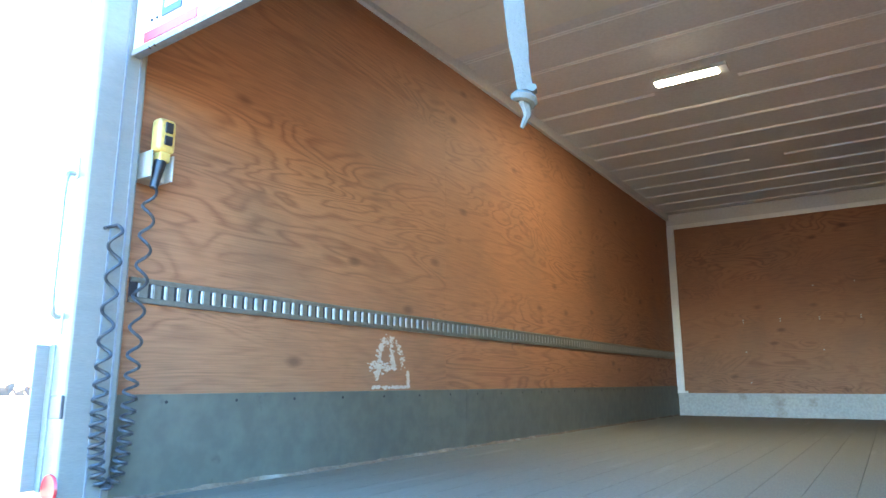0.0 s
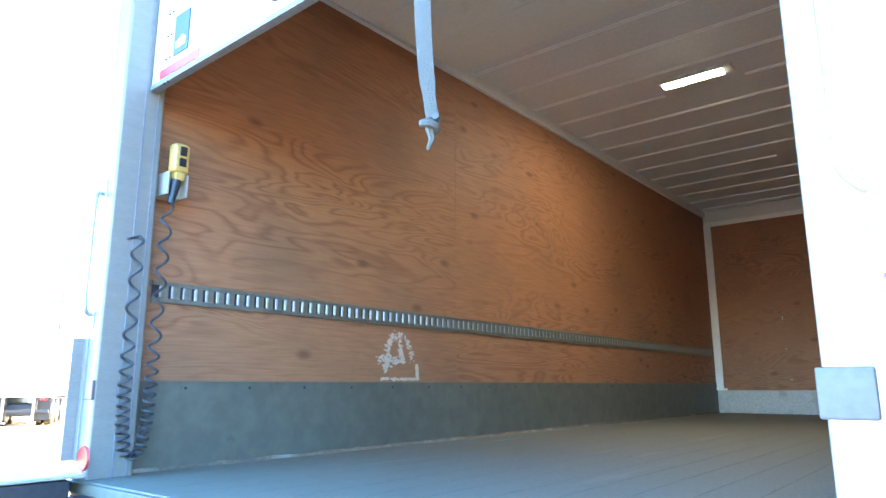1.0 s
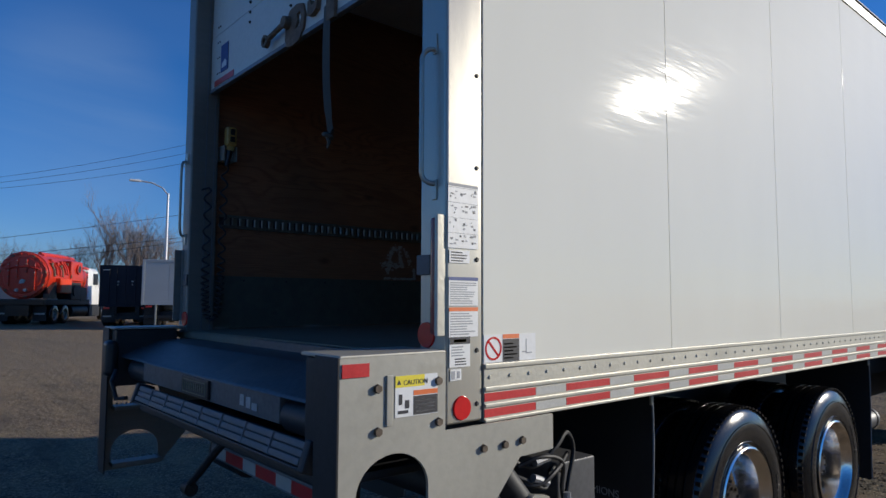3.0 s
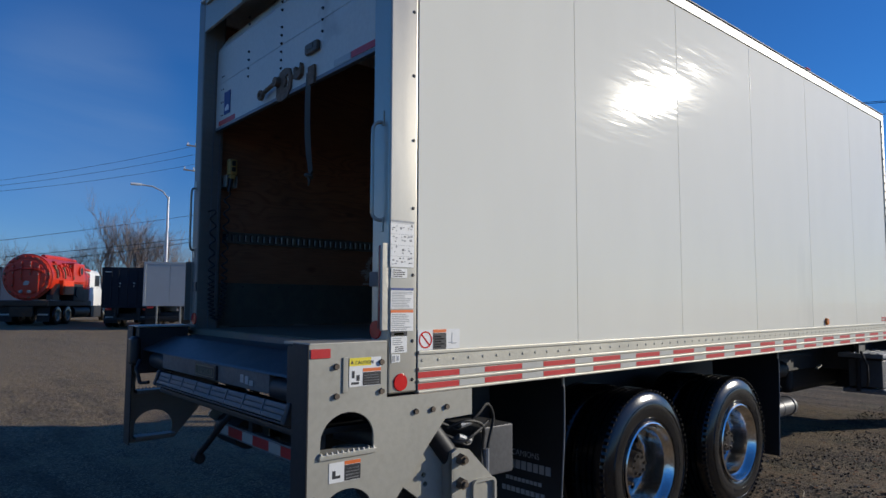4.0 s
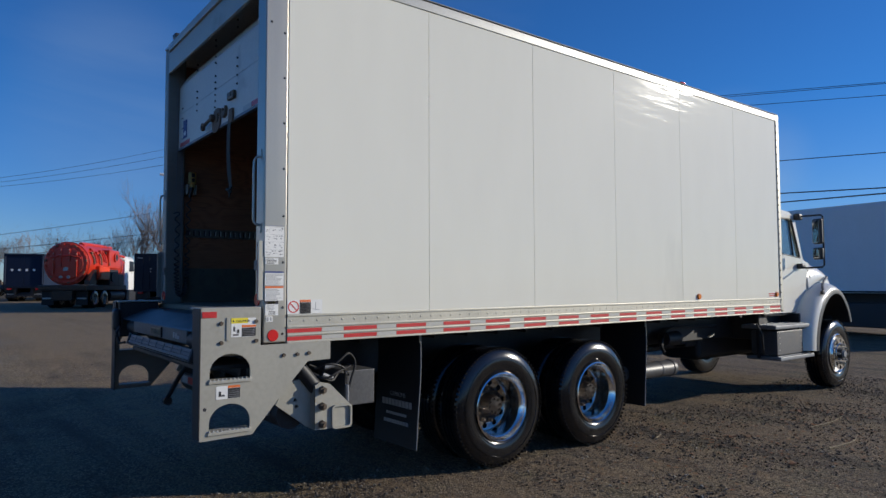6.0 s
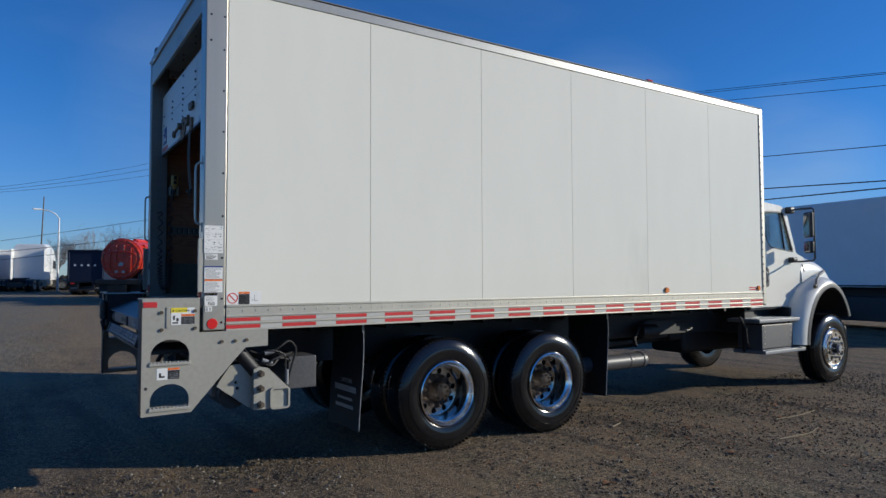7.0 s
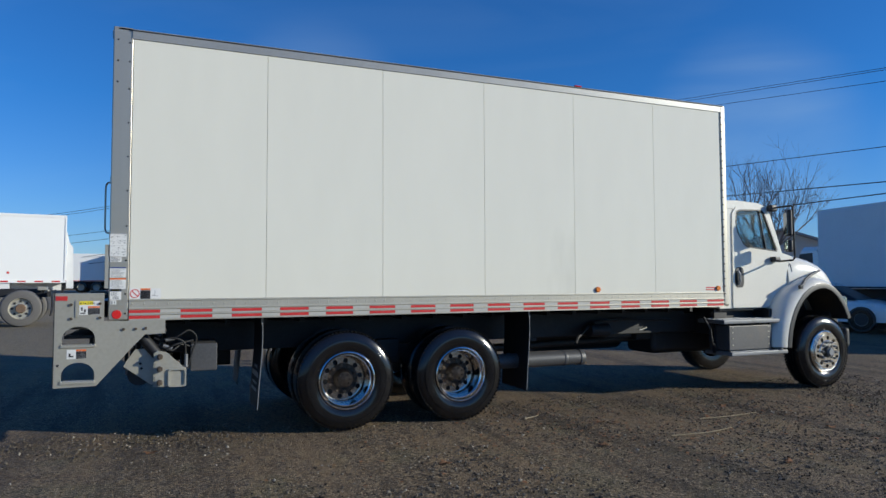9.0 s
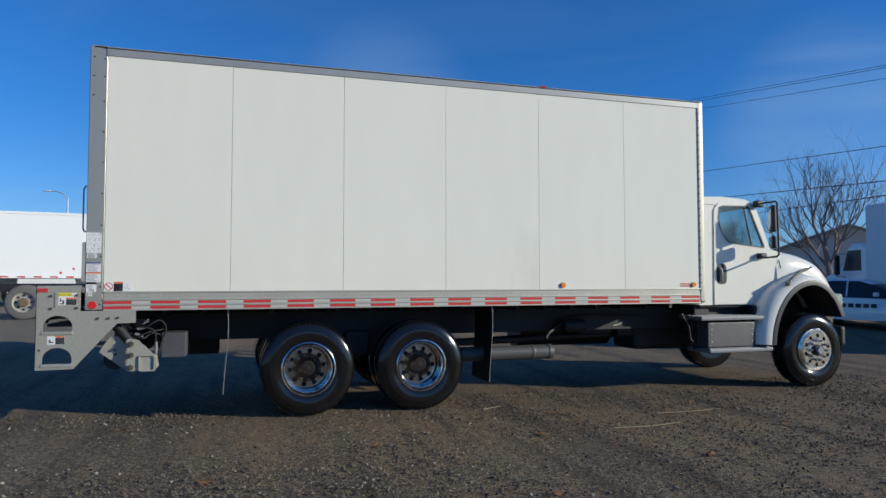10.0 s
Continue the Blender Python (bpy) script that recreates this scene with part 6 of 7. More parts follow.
    box(bm, (min(x - s * 0.1, x - s * 0.45), 9.90, 1.02), (max(x - s * 0.1, x - s * 0.45), 10.05, 1.28), 0.04, seg=3)
    part("headlamp", bm, GLASS, fen)
bm = BM()
box(bm, (-2.40, 10.0, 0.50), (-0.20, 10.12, 0.80), 0.05, seg=3)
part("front_bumper", bm, DARK_STEEL, cab)
bm = BM()
box(bm, (-1.8, 10.06, 0.95), (-0.8, 10.11, 1.38), 0.03)
part("grille", bm, BLACK, cab)
bm = BM()
box(bm, (-1.85, 8.72, 0.66), (-0.75, 9.98, 1.36), 0.06)
box(bm, (-1.70, 8.75, 0.40), (-0.84, 9.25, 0.68), 0.05)
box(bm, (-2.30, 9.80, 0.66), (-0.30, 9.99, 1.05), 0.03)
cyl(bm, (-0.75, 9.1, 1.12), (-0.66, 9.1, 1.12), 0.13, seg=18)
part("engine", bm, DARK_STEEL, cab)
bm = BM()
box(bm, (-2.1, 7.70, 0.75), (-0.5, 8.9, 1.12), 0.03)
part("cab_mount", bm, DARK_STEEL, chassis)
# battery box with two steps
bm = BM()
box(bm, (-0.55, 7.63, 0.555), (-0.17, 8.43, 0.895), 0.015)
bb = part("battery_box", bm, TANK_PAINT, chassis, "dark battery box between two steps")
bm = BM()
for y in (7.69, 8.37):
    for z in (0.63, 0.72, 0.80, 0.87):
        cyl(bm, (-0.172, y, z), (-0.163, y, z), 0.009, seg=8)
part("rivet_row", bm, ALU, bb, kind="stuff")
for z, y0, y1 in ((0.955, 7.49, 8.60), (0.51, 7.62, 8.69)):
    bm = BM()
    box(bm, (-0.62, y0, z - 0.03), (-0.12, y1, z + 0.025), 0.012)
    for k in range(5):
        box(bm, (-0.56 + 0.09 * k, y0 + 0.03, z + 0.022), (-0.53 + 0.09 * k, y1 - 0.03, z + 0.034), 0.003)
    part("cab_step", bm, GREY_STEEL, chassis, "ribbed aluminium cab step")
bm = BM()
box(bm, (-1.9, 7.47, 1.2), (-0.7, 7.60, 1.6), 0.03)
tube(bm, [(-0.14, 7.52, 1.3), (-0.14, 7.53, 2.0), (-0.16, 7.54, 2.6), (-0.2, 7.55, 2.75)], 0.02, 8)
tube(bm, [(-0.2 + 0.03 * math.cos(k * 0.9), 7.55 + 0.03 * math.sin(k * 0.9), 1.5 + 0.012 * k) for k in range(90)], 0.006, 5)
part("air_hose", bm, CABLE, truck)

# ---- no piece lies deeper than a part of a part ----
def level(ob):
    n = 0
    while ob.parent:
        ob, n = ob.parent, n + 1
    return n


for ob in sorted(truck.children_recursive, key=level, reverse=True):
    while level(ob) > 2:
        up = ob.parent
        ob.matrix_basis = up.matrix_basis @ ob.matrix_basis
        ob.parent = up.parent


# ---- the yard round the truck ----
def plain_wheel(parent, x, y, z, r=0.5, w=0.28, tyre=None, rim=None, across="x"):
    """A far wheel: tyre and dished rim. across: the axis that it turns on."""
    bm = BM()
    lathe(bm, [(r * 0.58, -w / 2), (r * 0.9, -w / 2), (r * 0.98, -w * 0.38), (r, -w * 0.2), (r, w * 0.2), (r * 0.98, w * 0.38), (r * 0.9, w / 2), (r * 0.58, w / 2)], across, (0, 0, 0), 28)
    wh = new("wheel")
    wh.parent = parent
    wh.location = (x, y, z)
    part("tyre", bm, tyre or RUBBER, wh)
    bm = BM()
    lathe(bm, [(r * 0.59, -w / 2), (r * 0.55, -w * 0.42), (r * 0.50, 0.0), (r * 0.30, 0.02), (r * 0.18, 0.03), (0.001, 0.03)], across, (0, 0, 0), 24)
    lathe(bm, [(r * 0.59, w / 2), (r * 0.55, w * 0.42), (r * 0.50, 0.06), (r * 0.30, 0.05), (r * 0.18, 0.09), (0.001, 0.09)], across, (0, 0, 0), 24)
    for k in range(8):
        a = 2 * math.pi * k / 8
        u, v = 0.40 * r * math.cos(a), 0.40 * r * math.sin(a)
        cyl(bm, at_axis(across, u, v, 0.04), at_axis(across, u, v, 0.075), 0.035 * r / 0.5, seg=8, mi=1)
    part("rim", bm, [rim or GALV, INK], wh)
    return wh


def box_trailer(name, label, category, x, y, heading, length, width, z0, z1, skin, rear, door_bars=True, legs=False, group="", lift=0.0):
    """A van body on wheels. Its rear face stands at (x, y); it runs away from there along heading (degrees from +y, towards -x)."""
    t = thing(name, label, category, pose(x, y, lie(x, y) + lift, 0, 0, heading), group)
    h = width / 2
    bm = BM()
    box(bm, (-h, 0.03, z0), (h, length, z1), 0.02)
    part("body", bm, skin, t)
    bm = BM()
    for lo, hi in (((-h - 0.01, -0.02, z0 - 0.03), (-h + 0.09, 0.05, z1 + 0.02)), ((h - 0.09, -0.02, z0 - 0.03), (h + 0.01, 0.05, z1 + 0.02)), ((-h + 0.09, -0.02, z1 - 0.10), (h - 0.09, 0.05, z1 + 0.02)), ((-h + 0.09, -0.02, z0 - 0.03), (h - 0.09, 0.05, z0 + 0.08))):
        box(bm, lo, hi, 0.008)
    part("rear_frame", bm, rear[1], t)
    for s in (-1, 1):
        bm = BM()
        box(bm, (min(0.006 * s, s * (h - 0.095)), -0.006, z0 + 0.085), (max(0.006 * s, s * (h - 0.095)), 0.03, z1 - 0.105), 0.004)
        d = part("rear_door", bm, rear[0], t)
        if door_bars:
            for k in (0.18, 0.32):
                bm = BM()
                cyl(bm, (s * k * width, -0.03, z0 + 0.1), (s * k * width, -0.03, z1 - 0.12), 0.017, seg=8)
                box(bm, (s * k * width - 0.06, -0.05, z0 + 0.9), (s * k * width + 0.06, -0.02, z0 + 0.96), 0.005)
                part("lock_bar", bm, rear[1], d)
    bm = BM()
    box(bm, (-0.5, 0.1, z0 - 0.35), (-0.4, length - 0.2, z0 - 0.02))
    box(bm, (0.4, 0.1, z0 - 0.35), (0.5, length - 0.2, z0 - 0.02))
    box(bm, (-h + 0.1, 0.02, z0 - 0.62), (h - 0.1, 0.12, z0 - 0.50), 0.01)
    box(bm, (-0.6, 0.04, z0 - 0.55), (-0.5, 0.1, z0))
    box(bm, (0.5, 0.04, z0 - 0.55), (0.6, 0.1, z0))
    part("underframe", bm, DARK_STEEL, t)
    for s in (-1, 1):
        bm = BM()
        box(bm, (s * h * 0.72 - 0.13, -0.012, z0 - 0.14), (s * h * 0.72 + 0.13, 0.02, z0 - 0.05), 0.005)
        part("tail_lamp", bm, RED_LENS, t)
        bm = BM()
        box(bm, (min(s * h, s * (h + 0.004)), 0.1, z0 + 0.02), (max(s * h, s * (h + 0.004)), length - 0.1, z0 + 0.07))
        part("tape_strip", bm, DARK_BODY if skin is GREY_BODY else RED_TAPE, t)
        for yy in (0.9, 2.15):
            if yy < length - 1:
                plain_wheel(t, s * (h - 0.18), yy, 0.5)
                plain_wheel(t, s * (h - 0.50), yy, 0.5)
        if length > 5:
            plain_wheel(t, s * (h - 0.2), length - 1.2, 0.5)
        bm = BM()
        box(bm, (s * (h - 0.38) - 0.31, 0.26, 0.22), (s * (h - 0.38) + 0.31, 0.285, z0 - 0.05), 0.006)
        fl = part("mud_flap", bm, FLAP, t)
        bm = BM()
        box(bm, (s * (h - 0.38) - 0.24, 0.25, 0.48), (s * (h - 0.38) + 0.24, 0.262, 0.54), 0.003)
        part("reflector_strip", bm, WHITE_TAPE, fl)
    # Dark boxes added to stand in for the shade under the body.
    bm = BM()
    box(bm, (-h + 0.12, 2.8, 0.30), (h - 0.12, length - 1.9, z0 - 0.3), 0.04)
    box(bm, (-h + 0.62, 0.4, 0.36), (h - 0.62, 2.8, z0 - 0.3), 0.04)
    part("under_box", bm, DARK_STEEL, t)
    if legs:
        for s in (-0.45, 0.45):
            bm = BM()
            box(bm, (s * h * 1.0 - 0.035, -0.10, 0.12), (s * h * 1.0 + 0.035, -0.03, z0 - 0.02), 0.008)
            box(bm, (s * h * 1.0 - 0.14, -0.14, 0.10), (s * h * 1.0 + 0.14, 0.0, 0.16), 0.008)
            part("dock_step", bm, GALV, t)
    return t


# row across the yard
box_trailer("cube_van", "pale grey box van with closed rear door", "van", -28.41, 8.79, 62, 5.2, 2.21, 1.10, 3.04, VAN_SKIN, (VAN_SKIN, VAN_SKIN), False, True)
dark = box_trailer("dark_trailer", "dark blue-black trailer with double rear doors", "trailer", -31.84, 8.00, 62, 8.5, 2.30, 0.985, 2.89, DARK_BODY, (DARK_BODY, DARK_BODY))
for x0, x1, z0, z1 in ((-1.02, -0.72, 2.66, 2.70), (0.72, 1.02, 2.66, 2.70), (-0.42, -0.32, 2.10, 2.16), (0.22, 0.32, 2.12, 2.18), (-0.40, -0.34, 1.95, 2.02), (0.24, 0.29, 1.98, 2.04)):
    bm = BM()
    box(bm, (x0, -0.014, z0), (x1, -0.004, z1), 0.003)
    part("marker_lamp", bm, WHITE_TAPE, dark)
dark = box_trailer("dark_trailer", "dark blue trailer with a row of pale lamps", "trailer", -49.59, 4.07, 66, 9, 2.45, 0.95, 3.28, BLUE_BODY, (BLUE_BODY, DARK_BODY), False)
for x0 in (-0.80, -0.35, 0.10, 0.55):
    bm = BM()
    box(bm, (x0, -0.03, 2.10), (x0 + 0.15, -0.006, 2.24), 0.02)
    part("marker_lamp", bm, PAPER, dark)
bm = BM()
tube(bm, [(-1.15, -0.04, 1.2), (-1.15, -0.04, 3.1), (-1.0, -0.04, 3.22), (1.0, -0.04, 3.22), (1.15, -0.04, 3.1), (1.15, -0.04, 1.2)], 0.06, 8)
part("hoop_frame", bm, BLUE_BODY, dark)


def vacuum_truck(x, y, heading):
    t = thing("vacuum_truck", "red vacuum tank truck with flat bolted rear door", "tank truck", pose(x, y, lie(x, y), 0, 0, heading))
    r, zc = 1.14, 2.46
    bm = BM()
    lathe(bm, [(0.001, 0.0), (1.0, 0.0), (r - 0.02, 0.02), (r, 0.06), (r, 5.0), (1.0, 5.15), (0.6, 5.3), (0.001, 5.35)], "y", (0, 0, zc), 44)
    tank = part("tank", bm, RED_TANK, t)
    # flat door with a flange, upright stiffeners and hinge gear
    bm = BM()
    lathe(bm, [(0.001, -0.09), (0.86, -0.09), (0.90, -0.07), (0.92, -0.04), (1.10, -0.04), (1.12, -0.02), (1.12, 0.02), (1.06, 0.02)], "y", (0, 0, zc), 16)
    door = part("tank_door", bm, RED_TANK, t, "round dark red rear door")
    bm = BM()
    lathe(bm, [(r - 0.01, 0.05), (r + 0.055, 0.06), (r + 0.055, 0.13), (r - 0.01, 0.14)], "y", (0, 0, zc), 44)
    part("tank_rib", bm, RED_TANK, tank)
    for k in range(20):
        a = 2 * math.pi * (k + 0.5) / 20
        bm = BM()
        box(bm, (-0.035, -0.12, -0.07), (0.035, 0.10, 0.07), 0.012)
        o = part("door_clamp", bm, RED_TANK if k % 3 else RUST, door)
        o.matrix_basis = Matrix.Translation((1.06 * math.cos(a), 0.0, zc + 1.06 * math.sin(a))) @ Matrix.Rotation(-a, 4, "Y")
    for xx, z0, z1 in ((-0.62, -0.55, 0.62), (-0.24, -0.20, 0.80), (0.20, 0.10, 0.80), (0.58, -0.80, 0.62)):
        bm = BM()
        box(bm, (xx - 0.03, -0.17, zc + z0), (xx + 0.03, -0.08, zc + z1), 0.012)
        part("stiffener", bm, RED_TANK, door)
        for q in (0.1, 0.4, 0.66, 0.92):
            bm = BM()
            zz = zc + z0 + (z1 - z0) * q
            cyl(bm, (xx, -0.16, zz), (xx, -0.20, zz), 0.030, 0.022, 8)
            part("door_bolt", bm, GALV if q > 0.6 else RUST, door)
    bm = BM()
    prism(bm, [[(-0.12, zc - 0.42), (0.10, zc - 0.40), (0.16, zc - 0.24), (0.0, zc - 0.18), (-0.10, zc - 0.26)]], "y", -0.13, -0.09)
    part("valve_flange", bm, SCUFF, door)
    # two pale round lamps low on the door
    for xx in (-0.22, 0.18):
        bm = BM()
        cyl(bm, (xx, -0.09, zc - 0.74), (xx, -0.20, zc - 0.74), 0.085, 0.075, 16)
        part("outlet_cap", bm, SCUFF, door)
    bm = BM()
    tube(bm, [(-0.80, -0.13, zc + 0.30), (-0.3, -0.16, zc + 0.42), (0.3, -0.16, zc + 0.42), (0.78, -0.13, zc + 0.30)], 0.05, 8)
    part("door_brace", bm, RED_TANK, door)
    # gear along the sunlit flank
    bm = BM()
    box(bm, (0.80, 1.0, 1.58), (1.36, 2.45, 2.36), 0.05)
    box(bm, (1.36, 1.10, 1.66), (1.375, 2.35, 2.28), 0.006)
    part("side_box", bm, ORANGE_TANK, t)
    bm = BM()
    prism(bm, [[(0.10, 1.30), (0.92, 1.30), (0.92, 2.15), (0.72, 2.15), (0.10, 1.55)]], "x", 0.92, 1.22)
    part("rear_fender", bm, BLACK, t)
    bm = BM()
    box(bm, (0.55, 2.7, 2.25), (1.22, 4.2, 3.35), 0.08, seg=3)
    blower = part("blower", bm, RED_TANK, t)
    bm = BM()
    cyl(bm, (1.20, 3.55, 2.92), (1.30, 3.55, 2.92), 0.27, seg=20)
    cyl(bm, (1.30, 3.55, 2.92), (1.304, 3.55, 2.92), 0.20, seg=20, mi=1)
    part("blower_port", bm, [RED_TANK, INK], blower)
    rnd = random.Random(4)
    for k in range(7):
        yy = 0.7 + 0.33 * k + rnd.uniform(-0.08, 0.08)
        z0, z1 = zc + rnd.uniform(-0.05, 0.2), zc + rnd.uniform(0.45, 0.85)
        out = lambda z: math.sqrt(max(0.01, (r + 0.06) ** 2 - (z - zc) ** 2))
        bm = BM()
        tube(bm, [(out(z0), yy, z0), (out((z0 + z1) / 2), yy + 0.05, (z0 + z1) / 2), (out(z1), yy + rnd.uniform(-0.1, 0.1), z1)], 0.045, 8)
        box(bm, (out(z1) - 0.10, yy - 0.10, z1 - 0.06), (out(z1) + 0.06, yy + 0.10, z1 + 0.06), 0.02)
        part("pipe", bm, RED_TANK if k % 3 else RUST, tank)
    bm = BM()
    box(bm, (0.62, 2.55, 1.25), (1.30, 3.9, 2.2), 0.06)
    cyl(bm, (1.30, 3.0, 1.75), (1.36, 3.0, 1.75), 0.3, seg=18)
    box(bm, (0.7, 4.0, 1.2), (1.25, 4.9, 1.95), 0.05)
    # Tanks and boxes added low down to keep the underside dark.
    for s in (-1, 1):
        cyl(bm, (s * 0.88, 3.1, 0.66), (s * 0.88, 5.3, 0.66), 0.33, seg=20)
        box(bm, (min(s * 0.55, s * 1.2), 5.5, 0.32), (max(s * 0.55, s * 1.2), 7.1, 1.0), 0.03)
    part("pump_gear", bm, DARK_STEEL, t)
    for zz, mat in ((3.10, RED_TANK), (2.93, SCUFF), (2.74, RED_TANK)):
        bm = BM()
        tube(bm, [(0.95, 4.2, zz), (0.98, 5.2, zz - 0.02), (0.9, 6.3, zz - 0.10)], 0.075, 10)
        part("pipe", bm, mat, t)
    bm = BM()
    tube(bm, [(0.2, 1.2, 3.60), (0.2, 3.5, 3.62), (0.2, 5.4, 3.58)], 0.11, 10)
    box(bm, (-0.1, 1.0, 3.46), (0.5, 1.4, 3.58), 0.03)
    part("boom", bm, RED_TANK, t)
    # tail, frame and cab
    bm = BM()
    box(bm, (-1.22, -0.25, 1.00), (1.22, 5.4, 1.28), 0.03)
    box(bm, (-0.5, 0.0, 0.55), (0.5, 8.0, 1.0))
    part("frame", bm, DARK_STEEL, t)
    bm = BM()
    box(bm, (-1.22, -0.50, 0.98), (1.22, -0.25, 1.26), 0.03)
    box(bm, (-0.55, -0.46, 0.45), (0.55, -0.30, 0.98), 0.03)
    part("rear_bumper", bm, HUB_IRON, t)
    bm = BM()
    rings = []
    for yy, w, zz in ((5.5, 1.05, 3.0), (5.7, 1.15, 3.1), (6.7, 1.15, 3.08), (7.2, 1.1, 2.2), (7.6, 1.05, 2.05), (8.5, 0.95, 1.85), (8.75, 0.85, 1.4)):
        rings.append([(-w, yy, 1.0), (-w, yy, zz - 0.15), (-w + 0.15, yy, zz), (w - 0.15, yy, zz), (w, yy, zz - 0.15), (w, yy, 1.0)])
    loft(bm, rings)
    cb = part("cab", bm, WHITE_PAINT, t)
    for s in (-1, 1):
        bm = BM()
        box(bm, (min(s * 1.145, s * 1.165), 6.0, 2.15), (max(s * 1.145, s * 1.165), 6.75, 2.8), 0.01)
        part("window", bm, BLACK, cb)
        bm = BM()
        box(bm, (s * 1.4 - 0.08, 6.9, 2.1), (s * 1.4 + 0.08, 7.0, 2.6), 0.03)
        part("mirror_head", bm, BLACK, cb)
        for yy in (0.9, 2.2, 7.9):
            plain_wheel(t, s * 1.05, yy, 0.5)
            if yy < 3:
                plain_wheel(t, s * 0.72, yy, 0.5)
        bm = BM()
        box(bm, (s * 0.88 - 0.31, -0.10, 0.20), (s * 0.88 + 0.31, -0.06, 1.0), 0.01)
        fl = part("mud_flap", bm, FLAP, t)
        bm = BM()
        box(bm, (s * 0.88 - 0.25, -0.112, 0.52), (s * 0.88 + 0.25, -0.10, 0.60), 0.003)
        part("reflector_strip", bm, WHITE_TAPE, fl)


vacuum_truck(-36.96, 4.63, 57)


def tractor(x, y, heading, paint, label, group, sleeper=True):
    """A highway tractor seen from its flank; forward is its own +y."""
    t = thing("highway_tractor", label, "tractor", pose(x, y, lie(x, y), 0, 0, heading), group)
    bm = BM()
    rings = []
    prof = ((0.0, 1.2, 3.75), (0.1, 1.24, 3.95), (1.2, 1.25, 4.0), (1.9, 1.22, 3.75), (2.4, 1.2, 3.2), (2.75, 1.18, 2.25), (3.3, 1.1, 2.05), (4.2, 1.0, 1.85), (4.6, 0.9, 1.35)) if sleeper else ((0.9, 1.1, 2.9), (1.0, 1.2, 3.0), (1.9, 1.2, 3.0), (2.4, 1.18, 2.85), (2.75, 1.15, 2.1), (3.3, 1.1, 2.0), (4.2, 1.0, 1.85), (4.6, 0.9, 1.35))
    for yy, w, zz in prof:
        rings.append([(-w, yy, 0.95), (-w, yy, zz - 0.25), (-w + 0.22, yy, zz), (w - 0.22, yy, zz), (w, yy, zz - 0.25), (w, yy, 0.95)])
    loft(bm, rings)
    body = part("cab", bm, paint, t)
    for s in (-1, 1):
        bm = BM()
        prism(bm, [[(1.75, 1.95), (2.6, 1.95), (2.35, 2.6), (1.75, 2.65)]], "x", s * 1.215, s * 1.24)
        part("window", bm, BLACK, body)
        bm = BM()
        box(bm, (min(s * 1.2, s * 1.26), -0.6, 1.0), (max(s * 1.2, s * 1.26), 1.5, 1.02 + (2.5 if sleeper else 0.4)), 0.02)
        part("side_fairing", bm, paint, body)
        bm = BM()
        box(bm, (s * 1.45 - 0.07, 2.55, 1.9), (s * 1.45 + 0.07, 2.65, 2.5), 0.03)
        tube(bm, [(s * 1.2, 2.6, 2.3), (s * 1.45, 2.6, 2.3)], 0.02, 6)
        part("mirror_head", bm, BLACK, body)
        bm = BM()
        cyl(bm, (s * 1.0, 0.1, 0.7), (s * 1.0, 1.6, 0.7), 0.30, seg=20)
        part("fuel_tank", bm, GALV, t)
        for yy in (-2.6, -1.3, 3.5):
            plain_wheel(t, s * (1.05 if yy > 0 else 1.1), yy, 0.5)
            if yy < 0:
                plain_wheel(t, s * 0.76, yy, 0.5)
    bm = BM()
    box(bm, (-0.5, -3.2, 0.75), (-0.4, 4.3, 1.0))
    box(bm, (0.4, -3.2, 0.75), (0.5, 4.3, 1.0))
    box(bm, (-0.5, -2.3, 1.0), (0.5, -1.4, 1.12), 0.03)
    # Two low boxes added to close the light gap below the frame.
    box(bm, (-0.6, -3.1, 0.35), (0.6, 4.2, 0.78), 0.03)
    box(bm, (-1.15, 1.7, 0.32), (1.15, 2.9, 0.95), 0.03)
    part("chassis", bm, DARK_STEEL, t)
    bm = BM()
    box(bm, (-1.2, 4.5, 0.45), (1.2, 4.75, 0.85), 0.06, seg=3)
    part("bumper", bm, GREY_STEEL, t)
    return t


tractor(-60.53, 1.0, 70, WHITE_PAINT, "white sleeper-cab tractor parked across the yard", "parked tractors")
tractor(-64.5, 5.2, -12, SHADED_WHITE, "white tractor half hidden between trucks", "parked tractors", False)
# Greyer whites on the rear ends put their shade into the colour.
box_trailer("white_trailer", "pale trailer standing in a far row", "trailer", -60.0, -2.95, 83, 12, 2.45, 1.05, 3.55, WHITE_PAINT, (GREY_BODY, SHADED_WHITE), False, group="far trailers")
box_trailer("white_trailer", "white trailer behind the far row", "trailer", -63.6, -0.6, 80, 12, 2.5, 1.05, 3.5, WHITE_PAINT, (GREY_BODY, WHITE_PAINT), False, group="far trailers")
box_trailer("white_trailer", "long white trailer with its flank sunlit", "trailer", -62.6, -4.1, 176, 13, 2.55, 1.05, 3.55, BRIGHT_WHITE, (WHITE_PAINT, SHADED_WHITE), False, group="far trailers")


